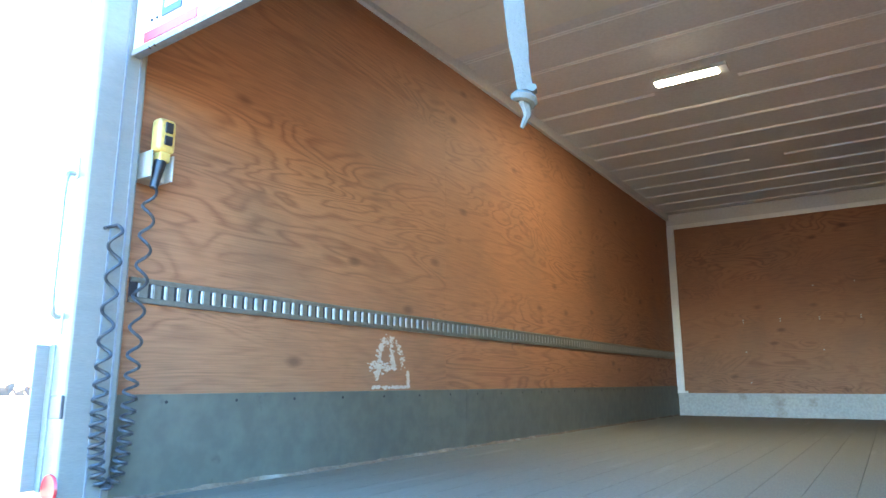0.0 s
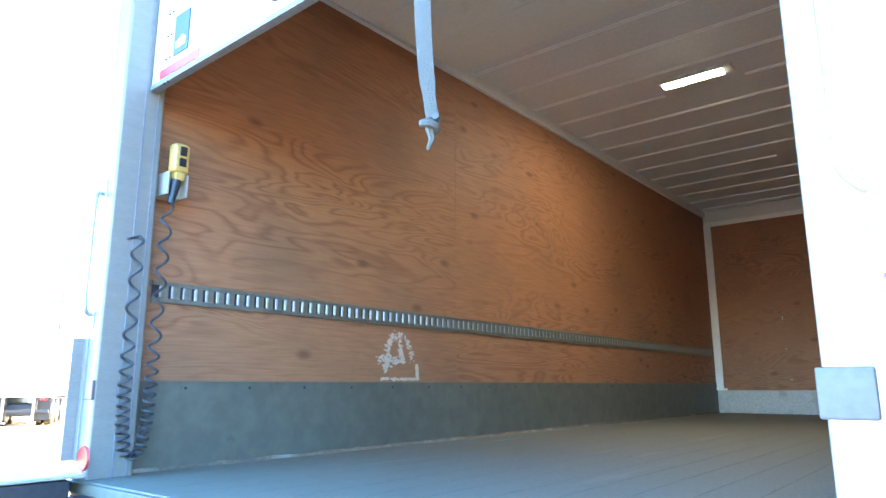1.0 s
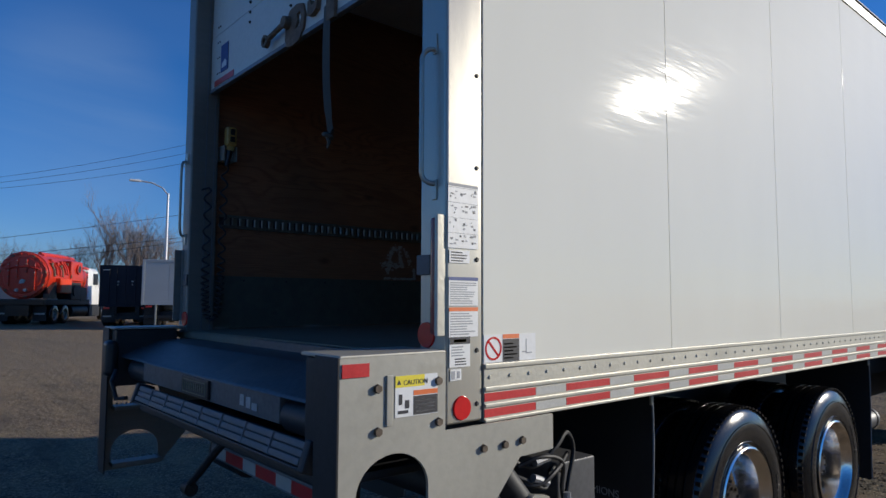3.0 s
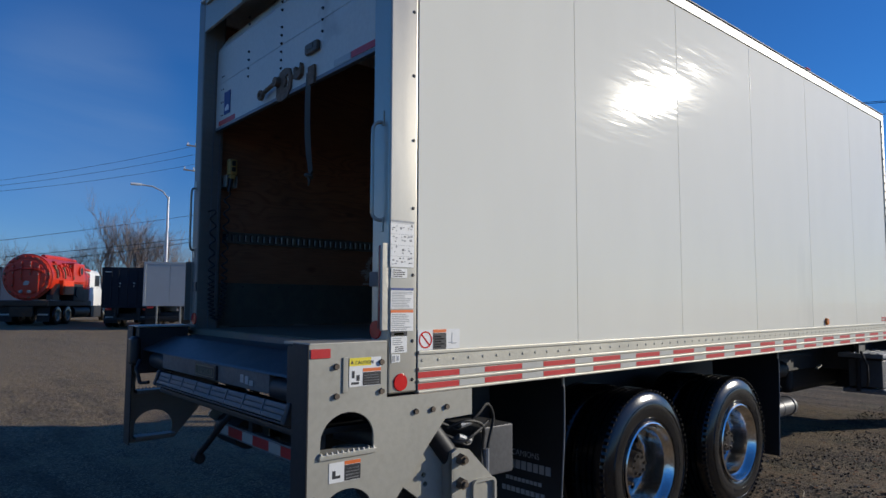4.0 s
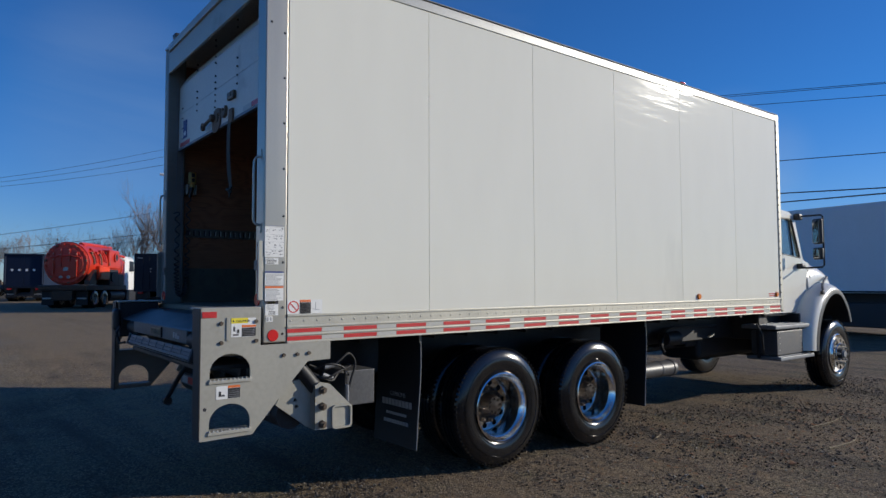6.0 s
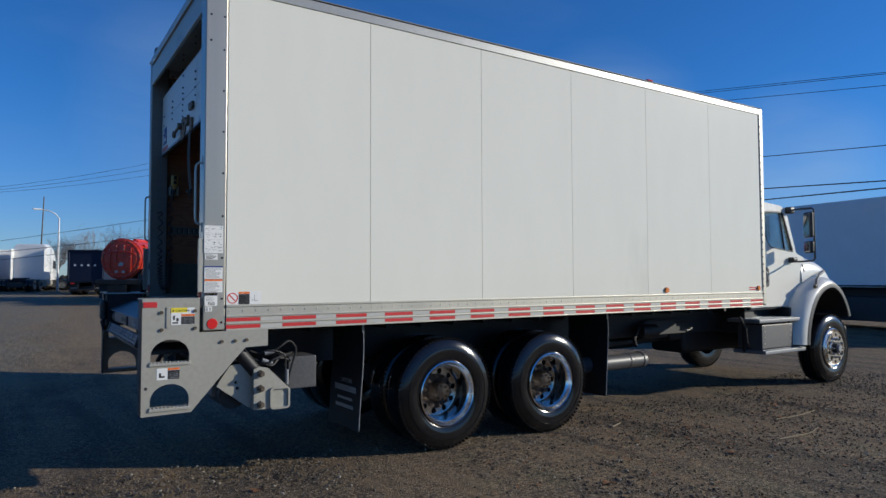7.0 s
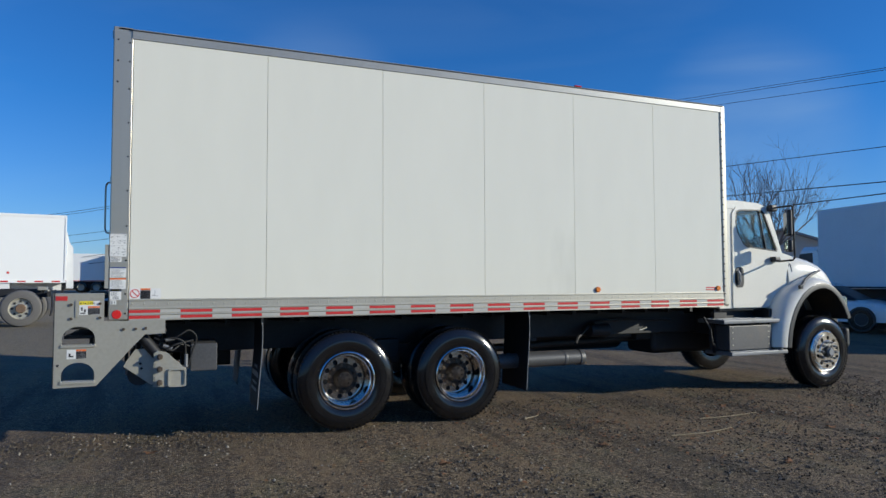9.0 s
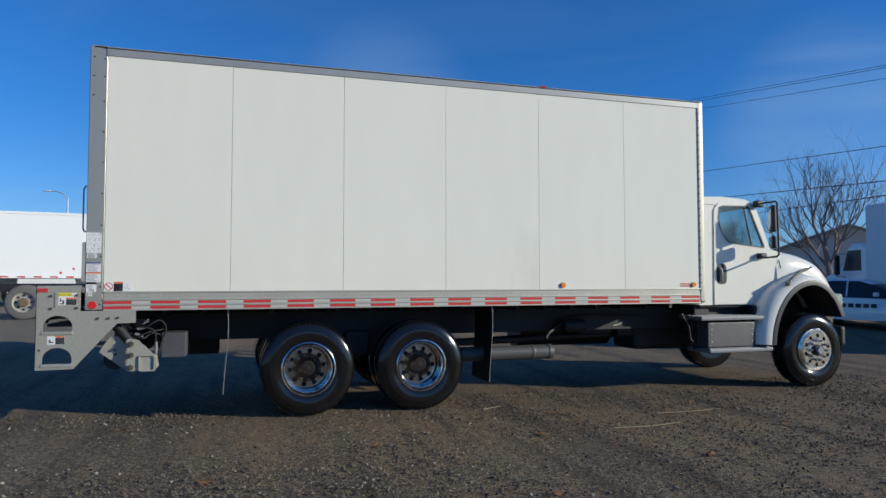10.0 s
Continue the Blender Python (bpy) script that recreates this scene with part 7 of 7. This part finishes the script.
# long white trailer with a bare chassis truck in front of it
def long_trailer():
    x, y = -25.92, -3.46
    t = thing("long_trailer", "long white trailer with red and white side tape", "trailer", pose(x, y, lie(x, y), 0, 0, 6.6))
    bm = BM()
    box(bm, (-2.5, -14, 1.22), (0, 0, 4.10), 0.02)
    part("body", bm, BRIGHT_WHITE, t)
    bm = BM()
    box(bm, (0, -14, 1.22), (0.02, 0.02, 1.36), 0.004)
    box(bm, (0, -14, 4.01), (0.02, 0.02, 4.12), 0.004)
    box(bm, (-0.08, -0.03, 1.22), (0.025, 0.03, 4.12), 0.008)
    part("side_frame", bm, BRIGHT_WHITE, t)
    for k in range(22):
        bm = BM()
        box(bm, (0.0205, -13.5 + 0.62 * k, 1.25), (0.023, -13.5 + 0.62 * k + 0.30, 1.31))
        part("red_tape", bm, RED_TAPE, t)
    for yy, zz in ((-2.1, 1.6), (-2.6, 1.42)):
        bm = BM()
        box(bm, (0.0, yy, zz), (0.012, yy + 0.09, zz + 0.09), 0.01)
        part("marker_lamp", bm, RED_LENS, t)
    bm = BM()
    box(bm, (-1.6, -13.5, 0.9), (-0.9, -0.1, 1.22))
    box(bm, (-0.9, -4.2, 0.85), (-0.05, -2.0, 1.215), 0.02)
    part("underframe", bm, GREY_BODY, t)
    bm = BM()
    box(bm, (-2.3, -0.15, 0.5), (-0.2, -0.05, 0.62), 0.01)
    box(bm, (-0.5, -0.12, 0.6), (-0.4, -0.05, 1.36))
    box(bm, (-2.1, -0.12, 0.6), (-2.0, -0.05, 1.36))
    part("rear_guard", bm, DARK_STEEL, t)
    bm = BM()
    prism(bm, [[(0.06, 0.98), (0.34, 0.98), (0.30, 2.75), (0.16, 2.95), (0.03, 3.5)]], "x", -0.3, -0.26)
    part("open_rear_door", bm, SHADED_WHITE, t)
    for yy in (-3.0, -4.3):
        plain_wheel(t, -0.25, yy, 0.5)
        plain_wheel(t, -2.25, yy, 0.5)


long_trailer()


def chassis_truck():
    x, y = -14.75, -3.20
    t = thing("chassis_truck", "bare truck chassis with dusty grey dual tyres", "truck", pose(x, y, lie(x, y), 0, 0, 4))
    bm = BM()
    box(bm, (-1.75, -7, 0.80), (-1.65, 0.6, 1.04), 0.01)
    box(bm, (-0.85, -7, 0.80), (-0.75, 0.6, 1.04), 0.01)
    for yy in (0.5, -1.2, -3, -5):
        box(bm, (-1.7, yy - 0.05, 0.84), (-0.8, yy + 0.05, 1.0))
    part("frame", bm, DARK_STEEL, t)
    for yy in (0.0, -1.3):
        for xx in (-0.14, -0.47, -2.03, -2.36):
            plain_wheel(t, xx, yy, 0.5, 0.51, 0.27, OLD_RUBBER, ALU)
        bm = BM()
        cyl(bm, (-2.2, yy, 0.5), (-0.2, yy, 0.5), 0.09, seg=12)
        cyl(bm, (-0.08, yy, 0.5), (0.05, yy, 0.5), 0.13, 0.11, seg=18, mi=1)
        part("axle", bm, [DARK_STEEL, RUST], t)
    for xx in (-0.65, -2.5):
        bm = BM()
        rings = [[(xx, 0.68 + 0.05 * math.sin(3 * k), 1.0 - 0.72 * k), (xx + 0.62, 0.68 + 0.05 * math.sin(3 * k), 1.0 - 0.72 * k), (xx + 0.62, 0.70 + 0.05 * math.sin(3 * k), 1.0 - 0.72 * k), (xx, 0.70 + 0.05 * math.sin(3 * k), 1.0 - 0.72 * k)] for k in (i / 6 for i in range(7))]
        loft(bm, rings)
        part("mud_flap", bm, FLAP, t)
    bm = BM()
    tube(bm, [(-0.5, 0.55, 0.95), (-0.3, 0.62, 1.0), (-0.02, 0.66, 1.0)], 0.03, 8)
    box(bm, (-0.75, 0.35, 1.0), (-0.45, 0.6, 1.10), 0.02)
    part("flap_hanger", bm, GALV, t)
    bm = BM()
    rings = [[(-w, yy, 0.9), (-w, yy, zz), (w, yy, zz), (w, yy, 0.9)] for yy, w, zz in ((-7.0, 1.1, 2.6), (-7.8, 1.1, 2.7), (-8.5, 1.05, 1.9), (-9.6, 0.9, 1.6))]
    loft(bm, [[(p[0] - 1.25, p[1], p[2]) for p in r] for r in rings])
    part("cab", bm, WHITE_PAINT, t)


chassis_truck()


# ---- beyond the cab: box truck, car, house ----
bt = box_trailer("box_truck", "grey-white box truck standing across the yard", "truck", 0.68, 21.4, 81, 10.3, 2.6, 1.35, 4.10, GREY_BODY, (GREY_BODY, GREY_BODY), False, lift=-0.02)
bm = BM()
rings = []
for yy, w, zz in ((10.5, 1.05, 2.75), (10.6, 1.12, 2.85), (11.3, 1.12, 2.85), (11.7, 1.08, 2.1), (12.1, 1.05, 1.95), (12.8, 0.95, 1.7), (13.0, 0.85, 1.2)):
    rings.append([(-w, yy, 0.9), (-w, yy, zz - 0.15), (-w + 0.15, yy, zz), (w - 0.15, yy, zz), (w, yy, zz - 0.15), (w, yy, 0.9)])
loft(bm, rings)
cb = part("cab", bm, WHITE_PAINT, bt)
for s in (-1, 1):
    bm = BM()
    prism(bm, [[(10.75, 1.9), (11.6, 1.9), (11.35, 2.6), (10.75, 2.62)]], "x", s * 1.115, s * 1.135)
    part("window", bm, BLACK, cb)
    bm = BM()
    box(bm, (s * 1.4 - 0.09, 11.5, 1.75), (s * 1.4 + 0.09, 11.6, 2.45), 0.03)
    tube(bm, [(s * 1.1, 11.5, 2.5), (s * 1.42, 11.55, 2.5), (s * 1.42, 11.55, 1.7), (s * 1.1, 11.5, 1.68)], 0.018, 6)
    part("mirror_head", bm, BLACK, cb)
    plain_wheel(bt, s * 1.05, 12.1, 0.5)


def parked_car(x, y, heading):
    """A white sedan; forward is its own +y."""
    t = thing("sedan", "white sedan with dark bar lettering on its door", "car", pose(x, y, lie(x, y), 0, 0, heading))
    bm = BM()
    rings = []
    for yy, w, zt in ((-2.25, 0.72, 0.85), (-2.15, 0.82, 0.98), (-1.6, 0.88, 1.02), (-0.9, 0.9, 0.98), (0.6, 0.9, 0.96), (1.3, 0.89, 0.90), (1.9, 0.85, 0.80), (2.25, 0.72, 0.66), (2.32, 0.6, 0.55)):
        rings.append([(-w, yy, 0.25), (-w - 0.02, yy, 0.5), (-w + 0.03, yy, zt - 0.1), (-w + 0.16, yy, zt), (w - 0.16, yy, zt), (w - 0.03, yy, zt - 0.1), (w + 0.02, yy, 0.5), (w, yy, 0.25)])
    loft(bm, rings)
    body = part("body", bm, WHITE_PAINT, t)
    bm = BM()
    rings = []
    for yy, w, zt in ((-1.95, 0.70, 1.0), (-1.3, 0.66, 1.32), (-0.7, 0.62, 1.44), (0.1, 0.62, 1.43), (0.6, 0.66, 1.28), (1.25, 0.74, 0.92)):
        rings.append([(-0.82, yy, 0.9), (-w, yy, zt - 0.04), (-w + 0.1, yy, zt), (w - 0.1, yy, zt), (w, yy, zt - 0.04), (0.82, yy, 0.9)])
    loft(bm, rings)
    part("greenhouse", bm, BLACK, body)
    bm = BM()
    loft(bm, [[(-w, yy, zt - 0.02), (-w + 0.1, yy, zt + 0.025), (w - 0.1, yy, zt + 0.025), (w, yy, zt - 0.02)] for yy, w, zt in ((-1.35, 0.66, 1.30), (-0.7, 0.63, 1.44), (0.1, 0.63, 1.43), (0.45, 0.65, 1.33))])
    part("roof", bm, WHITE_PAINT, body)
    for s in (-1, 1):
        for yy in (-1.35, 1.4):
            plain_wheel(t, s * 0.83, yy, 0.33, 0.33, 0.22)
            bm = BM()
            cyl(bm, (s * 0.70, yy, 0.34), (s * 0.925, yy, 0.34), 0.37, seg=28)
            part("wheel_arch", bm, BLACK, body)
        bm = BM()
        box(bm, (s * 0.98 - 0.08, 0.62, 0.95), (s * 0.98 + 0.08, 0.75, 1.08), 0.03)
        part("door_mirror", bm, WHITE_PAINT, body)
        bm = BM()
        for k in range(8):
            box(bm, (min(s * 0.92, s * 0.926), -0.95 + 0.21 * k, 0.62), (max(s * 0.92, s * 0.926), -0.95 + 0.21 * k + 0.15, 0.74), 0.0)
        part("print_bar", bm, INK, body)
        bm = BM()
        tube(bm, [(s * 0.69, -0.2, 1.42), (s * 0.82, -0.2, 0.95)], 0.025, 6)
        part("pillar", bm, WHITE_PAINT, body)


parked_car(-8.25, 19.95, -72)


def house():
    x, y = -26.5, 40.0
    t = thing("house", "beige house with dark shingled gable roof", "house", pose(x, y, lie(x, y), 0, 0, 42))
    bm = BM()
    prism(bm, [[(-6, 0), (6, 0), (6, 2.6), (0, 4.75), (-6, 2.6)]], "y", 0, 9)
    part("wall", bm, BEIGE, t)
    for s in (-1, 1):
        bm = BM()
        prism(bm, [[(0, 4.78), (s * 6.5, 2.44), (s * 6.5, 2.58), (0, 4.95)]], "y", -0.4, 9.4)
        part("roof", bm, SHINGLE, t)


house()


# ---- poles, lamps and wires ----
def utility_pole(x, y, h, arms=1.0, label="weathered wooden utility pole with insulators", thick=0.17):
    t = thing("utility_pole", label, "pole", pose(x, y, lie(x, y) - 0.2))
    bm = BM()
    tube(bm, [(0, 0, 0), (0.03, 0.02, h * 0.5), (0.05, 0.15, h)], thick, 10, thick * 0.62)
    part("pole", bm, WOOD_POLE, t)
    if arms:
        for z, w in ((h - 0.4, 1.3 * arms), (h - 2.6, 1.5 * arms)):
            bm = BM()
            box(bm, (-0.05, -w, z - 0.06), (0.05, w, z + 0.06), 0.01)
            a = part("cross_arm", bm, WOOD_POLE, t)
            for yy in (-w + 0.1, -w * 0.4, w * 0.4, w - 0.1):
                bm = BM()
                cyl(bm, (0, yy, z + 0.06), (0, yy, z + 0.30), 0.05, 0.03, 8)
                part("insulator", bm, GALV, a)
        bm = BM()
        cyl(bm, (0.0, 0.35, h - 4.2), (0.0, 0.35, h - 3.3), 0.24, seg=14)
        part("transformer", bm, GREY_BODY, t)
    return t


def lamp_post(x, y, h, reach, heading, label="tall steel street lamp with curved arm"):
    t = thing("street_lamp", label, "street lamp", pose(x, y, lie(x, y) - 0.1, 0, 0, heading))
    bm = BM()
    tube(bm, [(0, 0, 0), (0, 0, h * 0.6), (0, 0, h)], 0.10, 10, 0.06)
    part("pole", bm, GALV_POLE, t)
    bm = BM()
    tube(bm, [(0, 0, h - 0.1), (0, reach * 0.2, h + 0.3), (0, reach * 0.55, h + 0.55), (0, reach, h + 0.62)], 0.045, 8)
    part("arm", bm, GALV_POLE, t)
    bm = BM()
    box(bm, (-0.11, reach - 0.1, h + 0.55), (0.11, reach + 0.5, h + 0.68), 0.05, seg=3)
    part("lamp_head", bm, GREY_BODY, t)
    return t


lamp_post(-38.09, 11.86, 7.6, 1.6, 165)
lamp_post(-60.68, 3.06, 6.4, 1.5, 190)
lamp_post(-60.71, -13.42, 8.4, 1.6, 170)
utility_pole(-55.8, 20.55, 15.3)
utility_pole(-65.98, -2.77, 9.5, 0.45)
utility_pole(-88.0, -13.0, 9.0, 0.7)
utility_pole(-80.0, 2.7, 10.3, 0, "plain wooden pole far across the yard", 0.09)


def wire(points, r=0.012, sag=0.5, label="thin black overhead wire between poles"):
    bm = BM()
    pts = []
    for a, b in zip(points, points[1:]):
        for i in range(12):
            k = i / 12
            pts.append(tuple(a[j] + (b[j] - a[j]) * k - (4 * sag * k * (1 - k) if j == 2 else 0) for j in range(3)))
    pts.append(points[-1])
    tube(bm, pts, r, 5)
    me = mesh_of("overhead_wire", bm, WIRE)
    tagged(new("overhead_wire", me), label, "wire", "overhead wires")


def along(a, b, k):
    return tuple(a[i] + (b[i] - a[i]) * k for i in range(3))


for a, b, r in (((-39.1, 38.75, 17.0), (-18.7, 33.9, 12.93), 0.014), ((-39.1, 38.75, 16.78), (-18.7, 33.9, 12.81), 0.014), ((-39.0, 38.9, 16.11), (-18.7, 33.9, 12.23), 0.014), ((-39.0, 38.9, 10.76), (-18.7, 33.85, 8.63), 0.020), ((-37.0, 41.3, 8.6), (-18.8, 33.8, 6.8), 0.028), ((-35.2, 43.2, 7.3), (-18.8, 33.8, 6.03), 0.028)):
    wire([along(a, b, -0.9), along(a, b, 2.2)], r, 0.0)
for a, b, r in (((-57.7, 7.55, 6.82), (-54.1, 20.75, 9.55), 0.018), ((-57.7, 7.6, 5.46), (-54.0, 20.8, 7.49), 0.022), ((-57.1, 10.9, 5.42), (-54.0, 20.8, 7.22), 0.022)):
    wire([along(a, b, -1.2), along(a, b, 1.6)], r, 0.4)
for (x0, y0, z0), z1, dy in (((-55.8, 11.2, 11.8), 15.3, -1.0), ((-55.8, 11.2, 11.5), 14.9, 0.0), ((-55.8, 11.0, 10.8), 14.3, 0.9)):
    wire([(-65.98, -2.77 + 0.8 * dy, 9.4 - 0.12 * (15.3 - z1)), (-55.8, 20.55 + dy, z1 - 0.1)], 0.014, 0.6)
for dz, dy in ((0.0, -0.9), (0.0, 0.9), (-2.3, 0.7), (-3.2, 0.0)):
    wire([(-78.0, -24.0 + dy, 7.6 + 0.8 * dz), (-65.98, -2.77 + dy * 0.5, 9.4 + dz)], 0.02, 0.5)


# ---- bare trees ----
def bare_tree(seed, height, spread):
    """A leafless tree: tapered trunk, forking limbs and several orders of twigs. Returns trunk and crown meshes."""
    rnd = random.Random(seed)
    trunk, crown = BM(), BM()

    def grow(bm, p, d, length, r, order):
        pts, q, v = [p.copy()], p.copy(), d.copy()
        n = 5 if order < 2 else 3
        for _ in range(n):
            v = (v + Vector((rnd.gauss(0, 0.07), rnd.gauss(0, 0.07), rnd.gauss(0.07, 0.06)))).normalized()
            q = q + v * (length / n)
            pts.append(q.copy())
        tube(bm, pts, r, 7 if order == 0 else (5 if order < 3 else 3), r * 0.55)
        if order >= 5:
            return
        kids = (6, 5, 4, 4, 4)[order]
        for k in range(kids):
            s = rnd.uniform(0.35, 1.0) if k else 1.0
            i = min(len(pts) - 1, max(1, round(s * (len(pts) - 1))))
            side = Vector((rnd.gauss(0, 1), rnd.gauss(0, 1), rnd.gauss(0.45, 0.4))).normalized()
            nd = (v * rnd.uniform(0.5, 1.0) + side * spread * rnd.uniform(0.6, 1.1)).normalized()
            grow(crown, pts[i], nd, length * (rnd.uniform(0.55, 0.85) if order else rnd.uniform(0.62, 0.80)), r * 0.46, order + 1)

    grow(trunk, Vector((0, 0, 0)), Vector((0, 0, 1)), height * 0.34, height * 0.022, 0)
    return mesh_of("trunk", trunk, BARK), mesh_of("crown", crown, BARK)


TREES = [bare_tree(5, 9.0, 0.75), bare_tree(17, 10.0, 0.62), bare_tree(29, 8.5, 0.85)]


def plant(kind, x, y, h, turn, label="leafless tree with dense fine twigs"):
    t = thing("bare_tree", label, "tree", pose(x, y, lie(x, y) - 0.1, 0, 0, turn) @ Matrix.Scale(h, 4), "bare trees")
    part("trunk", TREES[kind][0], None, t)
    part("crown", TREES[kind][1], None, t)


for i, (x, y, h) in enumerate(((-58.5, 13.9, 0.98), (-57.8, 16.3, 1.02), (-58.5, 18.1, 0.98), (-60.5, 20.3, 0.92), (-63, 11.7, 0.7), (-80, 4.0, 0.75), (-82, 7.0, 0.85), (-79, 10.5, 0.8), (-90, 0.0, 0.55), (-24.1, 36.1, 1.15), (-28.2, 32.3, 0.62), (-44, 44, 0.9))):
    plant(i % 3, x, y, h, 47 * i)

# ---- low brush along the far edge of the yard ----
verts, faces = [], []
rnd = random.Random(8)
for k in range(5200):
    a = rnd.uniform(0.15, 2.25)
    d = rnd.uniform(92, 130)
    x, y = -d * math.sin(a), d * math.cos(a)
    if y < -40:
        continue
    z = lie(x, y)
    h = rnd.uniform(0.6, 2.6) * (0.6 + 0.8 * abs(noise.noise((a * 9, 0, 0))))
    w = rnd.uniform(0.5, 1.6)
    b = len(verts)
    lean, th = rnd.gauss(0, 0.4), rnd.uniform(0, 3.14)
    cx, sx = math.cos(th) * w, math.sin(th) * w
    verts += [(x - cx, y - sx, z), (x + cx, y + sx, z), (x + lean + 0.3 * cx, y + 0.3 * sx, z + h), (x + lean - 0.5 * cx, y - 0.5 * sx, z + h * 0.8)]
    faces.append((b, b + 1, b + 2, b + 3))
me = bpy.data.meshes.new("brush")
me.from_pydata(verts, [], faces)
me.materials.append(BRUSH)
tagged(new("brush", me), "low leafless brush along the yard's edge", "brush", kind="stuff")

# ---- loose stones and leaves ----
ICO = BM()
bmesh.ops.create_icosphere(ICO, subdivisions=1, radius=1)
ico_v = np.array([v.co[:] for v in ICO.verts])
ico_f = np.array([[v.index for v in f.verts] for f in ICO.faces])
ICO.free()
rng = np.random.default_rng(6)
N = 44000
# thicker in drifts, thin in the wheel tracks
cand = np.column_stack([rng.uniform(-1.0, 8.4, 3 * N), rng.uniform(-2.5, 11.0, 3 * N)])
keep = [i for i, (x, y) in enumerate(cand) if noise.noise((x * 0.55, y * 0.9, 7)) + 0.5 * noise.noise((x * 2.1, y * 2.1, 2)) > rng.uniform(-0.5, 0.5)]
cand = cand[keep[:N]]
N = len(cand)
size = 0.0038 + 0.0110 * rng.random(N) ** 2.6
shape = size[:, None] * rng.uniform(0.7, 1.3, (N, 3)) * [1, 1, 0.7]
turn = rng.uniform(0, 6.3, N)
base = ico_v[None] * shape[:, None, :] * rng.uniform(0.82, 1.18, (N, len(ico_v), 1))
low = np.array([lie(x, y) for x, y in cand])
ct, st = np.cos(turn)[:, None], np.sin(turn)[:, None]
pts = np.stack([base[:, :, 0] * ct - base[:, :, 1] * st + cand[:, :1], base[:, :, 0] * st + base[:, :, 1] * ct + cand[:, 1:], base[:, :, 2] + (size * 0.2 + low)[:, None]], axis=2)
vs, fs = [pts.reshape(-1, 3)], [(ico_f[None] + (np.arange(N) * len(ico_v))[:, None, None]).reshape(-1, 3)]
me = bpy.data.meshes.new("gravel")
me.from_pydata(np.concatenate(vs).tolist(), [], np.concatenate(fs).tolist())
me.materials.append(PEBBLE)
tagged(new("gravel", me), "loose gravel scattered over the dirt", "gravel", kind="stuff")


def leaf_mesh(seed):
    r = random.Random(seed)
    bm = BM()
    rim = []
    for k in range(10):
        a = 2 * math.pi * k / 10
        rr = (0.045 if k % 2 else 0.03) * r.uniform(0.8, 1.2)
        rim.append(bm.verts.new((rr * 1.3 * math.cos(a), rr * math.sin(a), 0.012 * math.cos(2 * a) + r.uniform(0, 0.008))))
    c = bm.verts.new((0, 0, 0.004))
    for k in range(10):
        bm.faces.new((c, rim[k], rim[(k + 1) % 10]))
    return mesh_of("dry_leaf", bm, LEAF)


LEAVES = [leaf_mesh(k) for k in range(3)]
LEAF_SPOTS = ((1.50, 2.64), (0.15, 0.32), (2.6, 5.4), (0.9, 6.2), (1.8, 7.0), (3.2, 3.6), (0.6, 4.9), (2.2, 1.2), (1.1, 8.3), (3.6, 6.6), (0.4, 6.9), (1.5, 4.3))
for k, (x, y) in enumerate(LEAF_SPOTS):
    o = new("dry_leaf", LEAVES[k % 3])
    o.matrix_world = pose(x, y, lie(x, y) + 0.010, 0, 0, 63 * k)
    tagged(o, "curled brown dry leaf lying on the gravel", "leaf", "dry leaves")

# leaf crumbs and chips between the wheels and the cab
verts, faces = [], []
rnd = random.Random(31)
for k in range(900):
    y = rnd.gauss(5.6, 1.7)
    x = rnd.gauss(0.9, 0.8)
    if x < -0.6 or not 1.0 < y < 10:
        continue
    b, q, w = len(verts), rnd.uniform(0, 6.3), rnd.uniform(0.006, 0.022)
    for j in range(4):
        a = q + j * 1.57
        verts.append((x + w * math.cos(a) * (1.6 if j % 2 else 0.6), y + w * math.sin(a), lie(x, y) + 0.006 + rnd.uniform(0, 0.010)))
    faces.append((b, b + 1, b + 2, b + 3))
me = bpy.data.meshes.new("leaf_litter")
me.from_pydata(verts, [], faces)
me.materials.append(LEAF)
tagged(new("leaf_litter", me), "crumbs of dry leaf scattered on the dirt", "leaf litter", kind="stuff")

for pts in (((0.92, 6.03), (0.96, 6.45), (0.90, 6.92)), ((1.46, 5.14), (1.50, 5.6), (1.40, 6.01)), ((0.15, 4.20), (0.10, 4.36), (0.02, 4.46))):
    bm = BM()
    tube(bm, curve([(x, y, lie(x, y) + 0.012 + 0.006 * (i % 2)) for i, (x, y) in enumerate(pts)], 5), 0.006, 6, 0.003)
    me = mesh_of("dry_stalk", bm, STRAW)
    tagged(new("dry_stalk", me), "long pale dry stalk lying on the dirt", "stalk", "dry stalks")
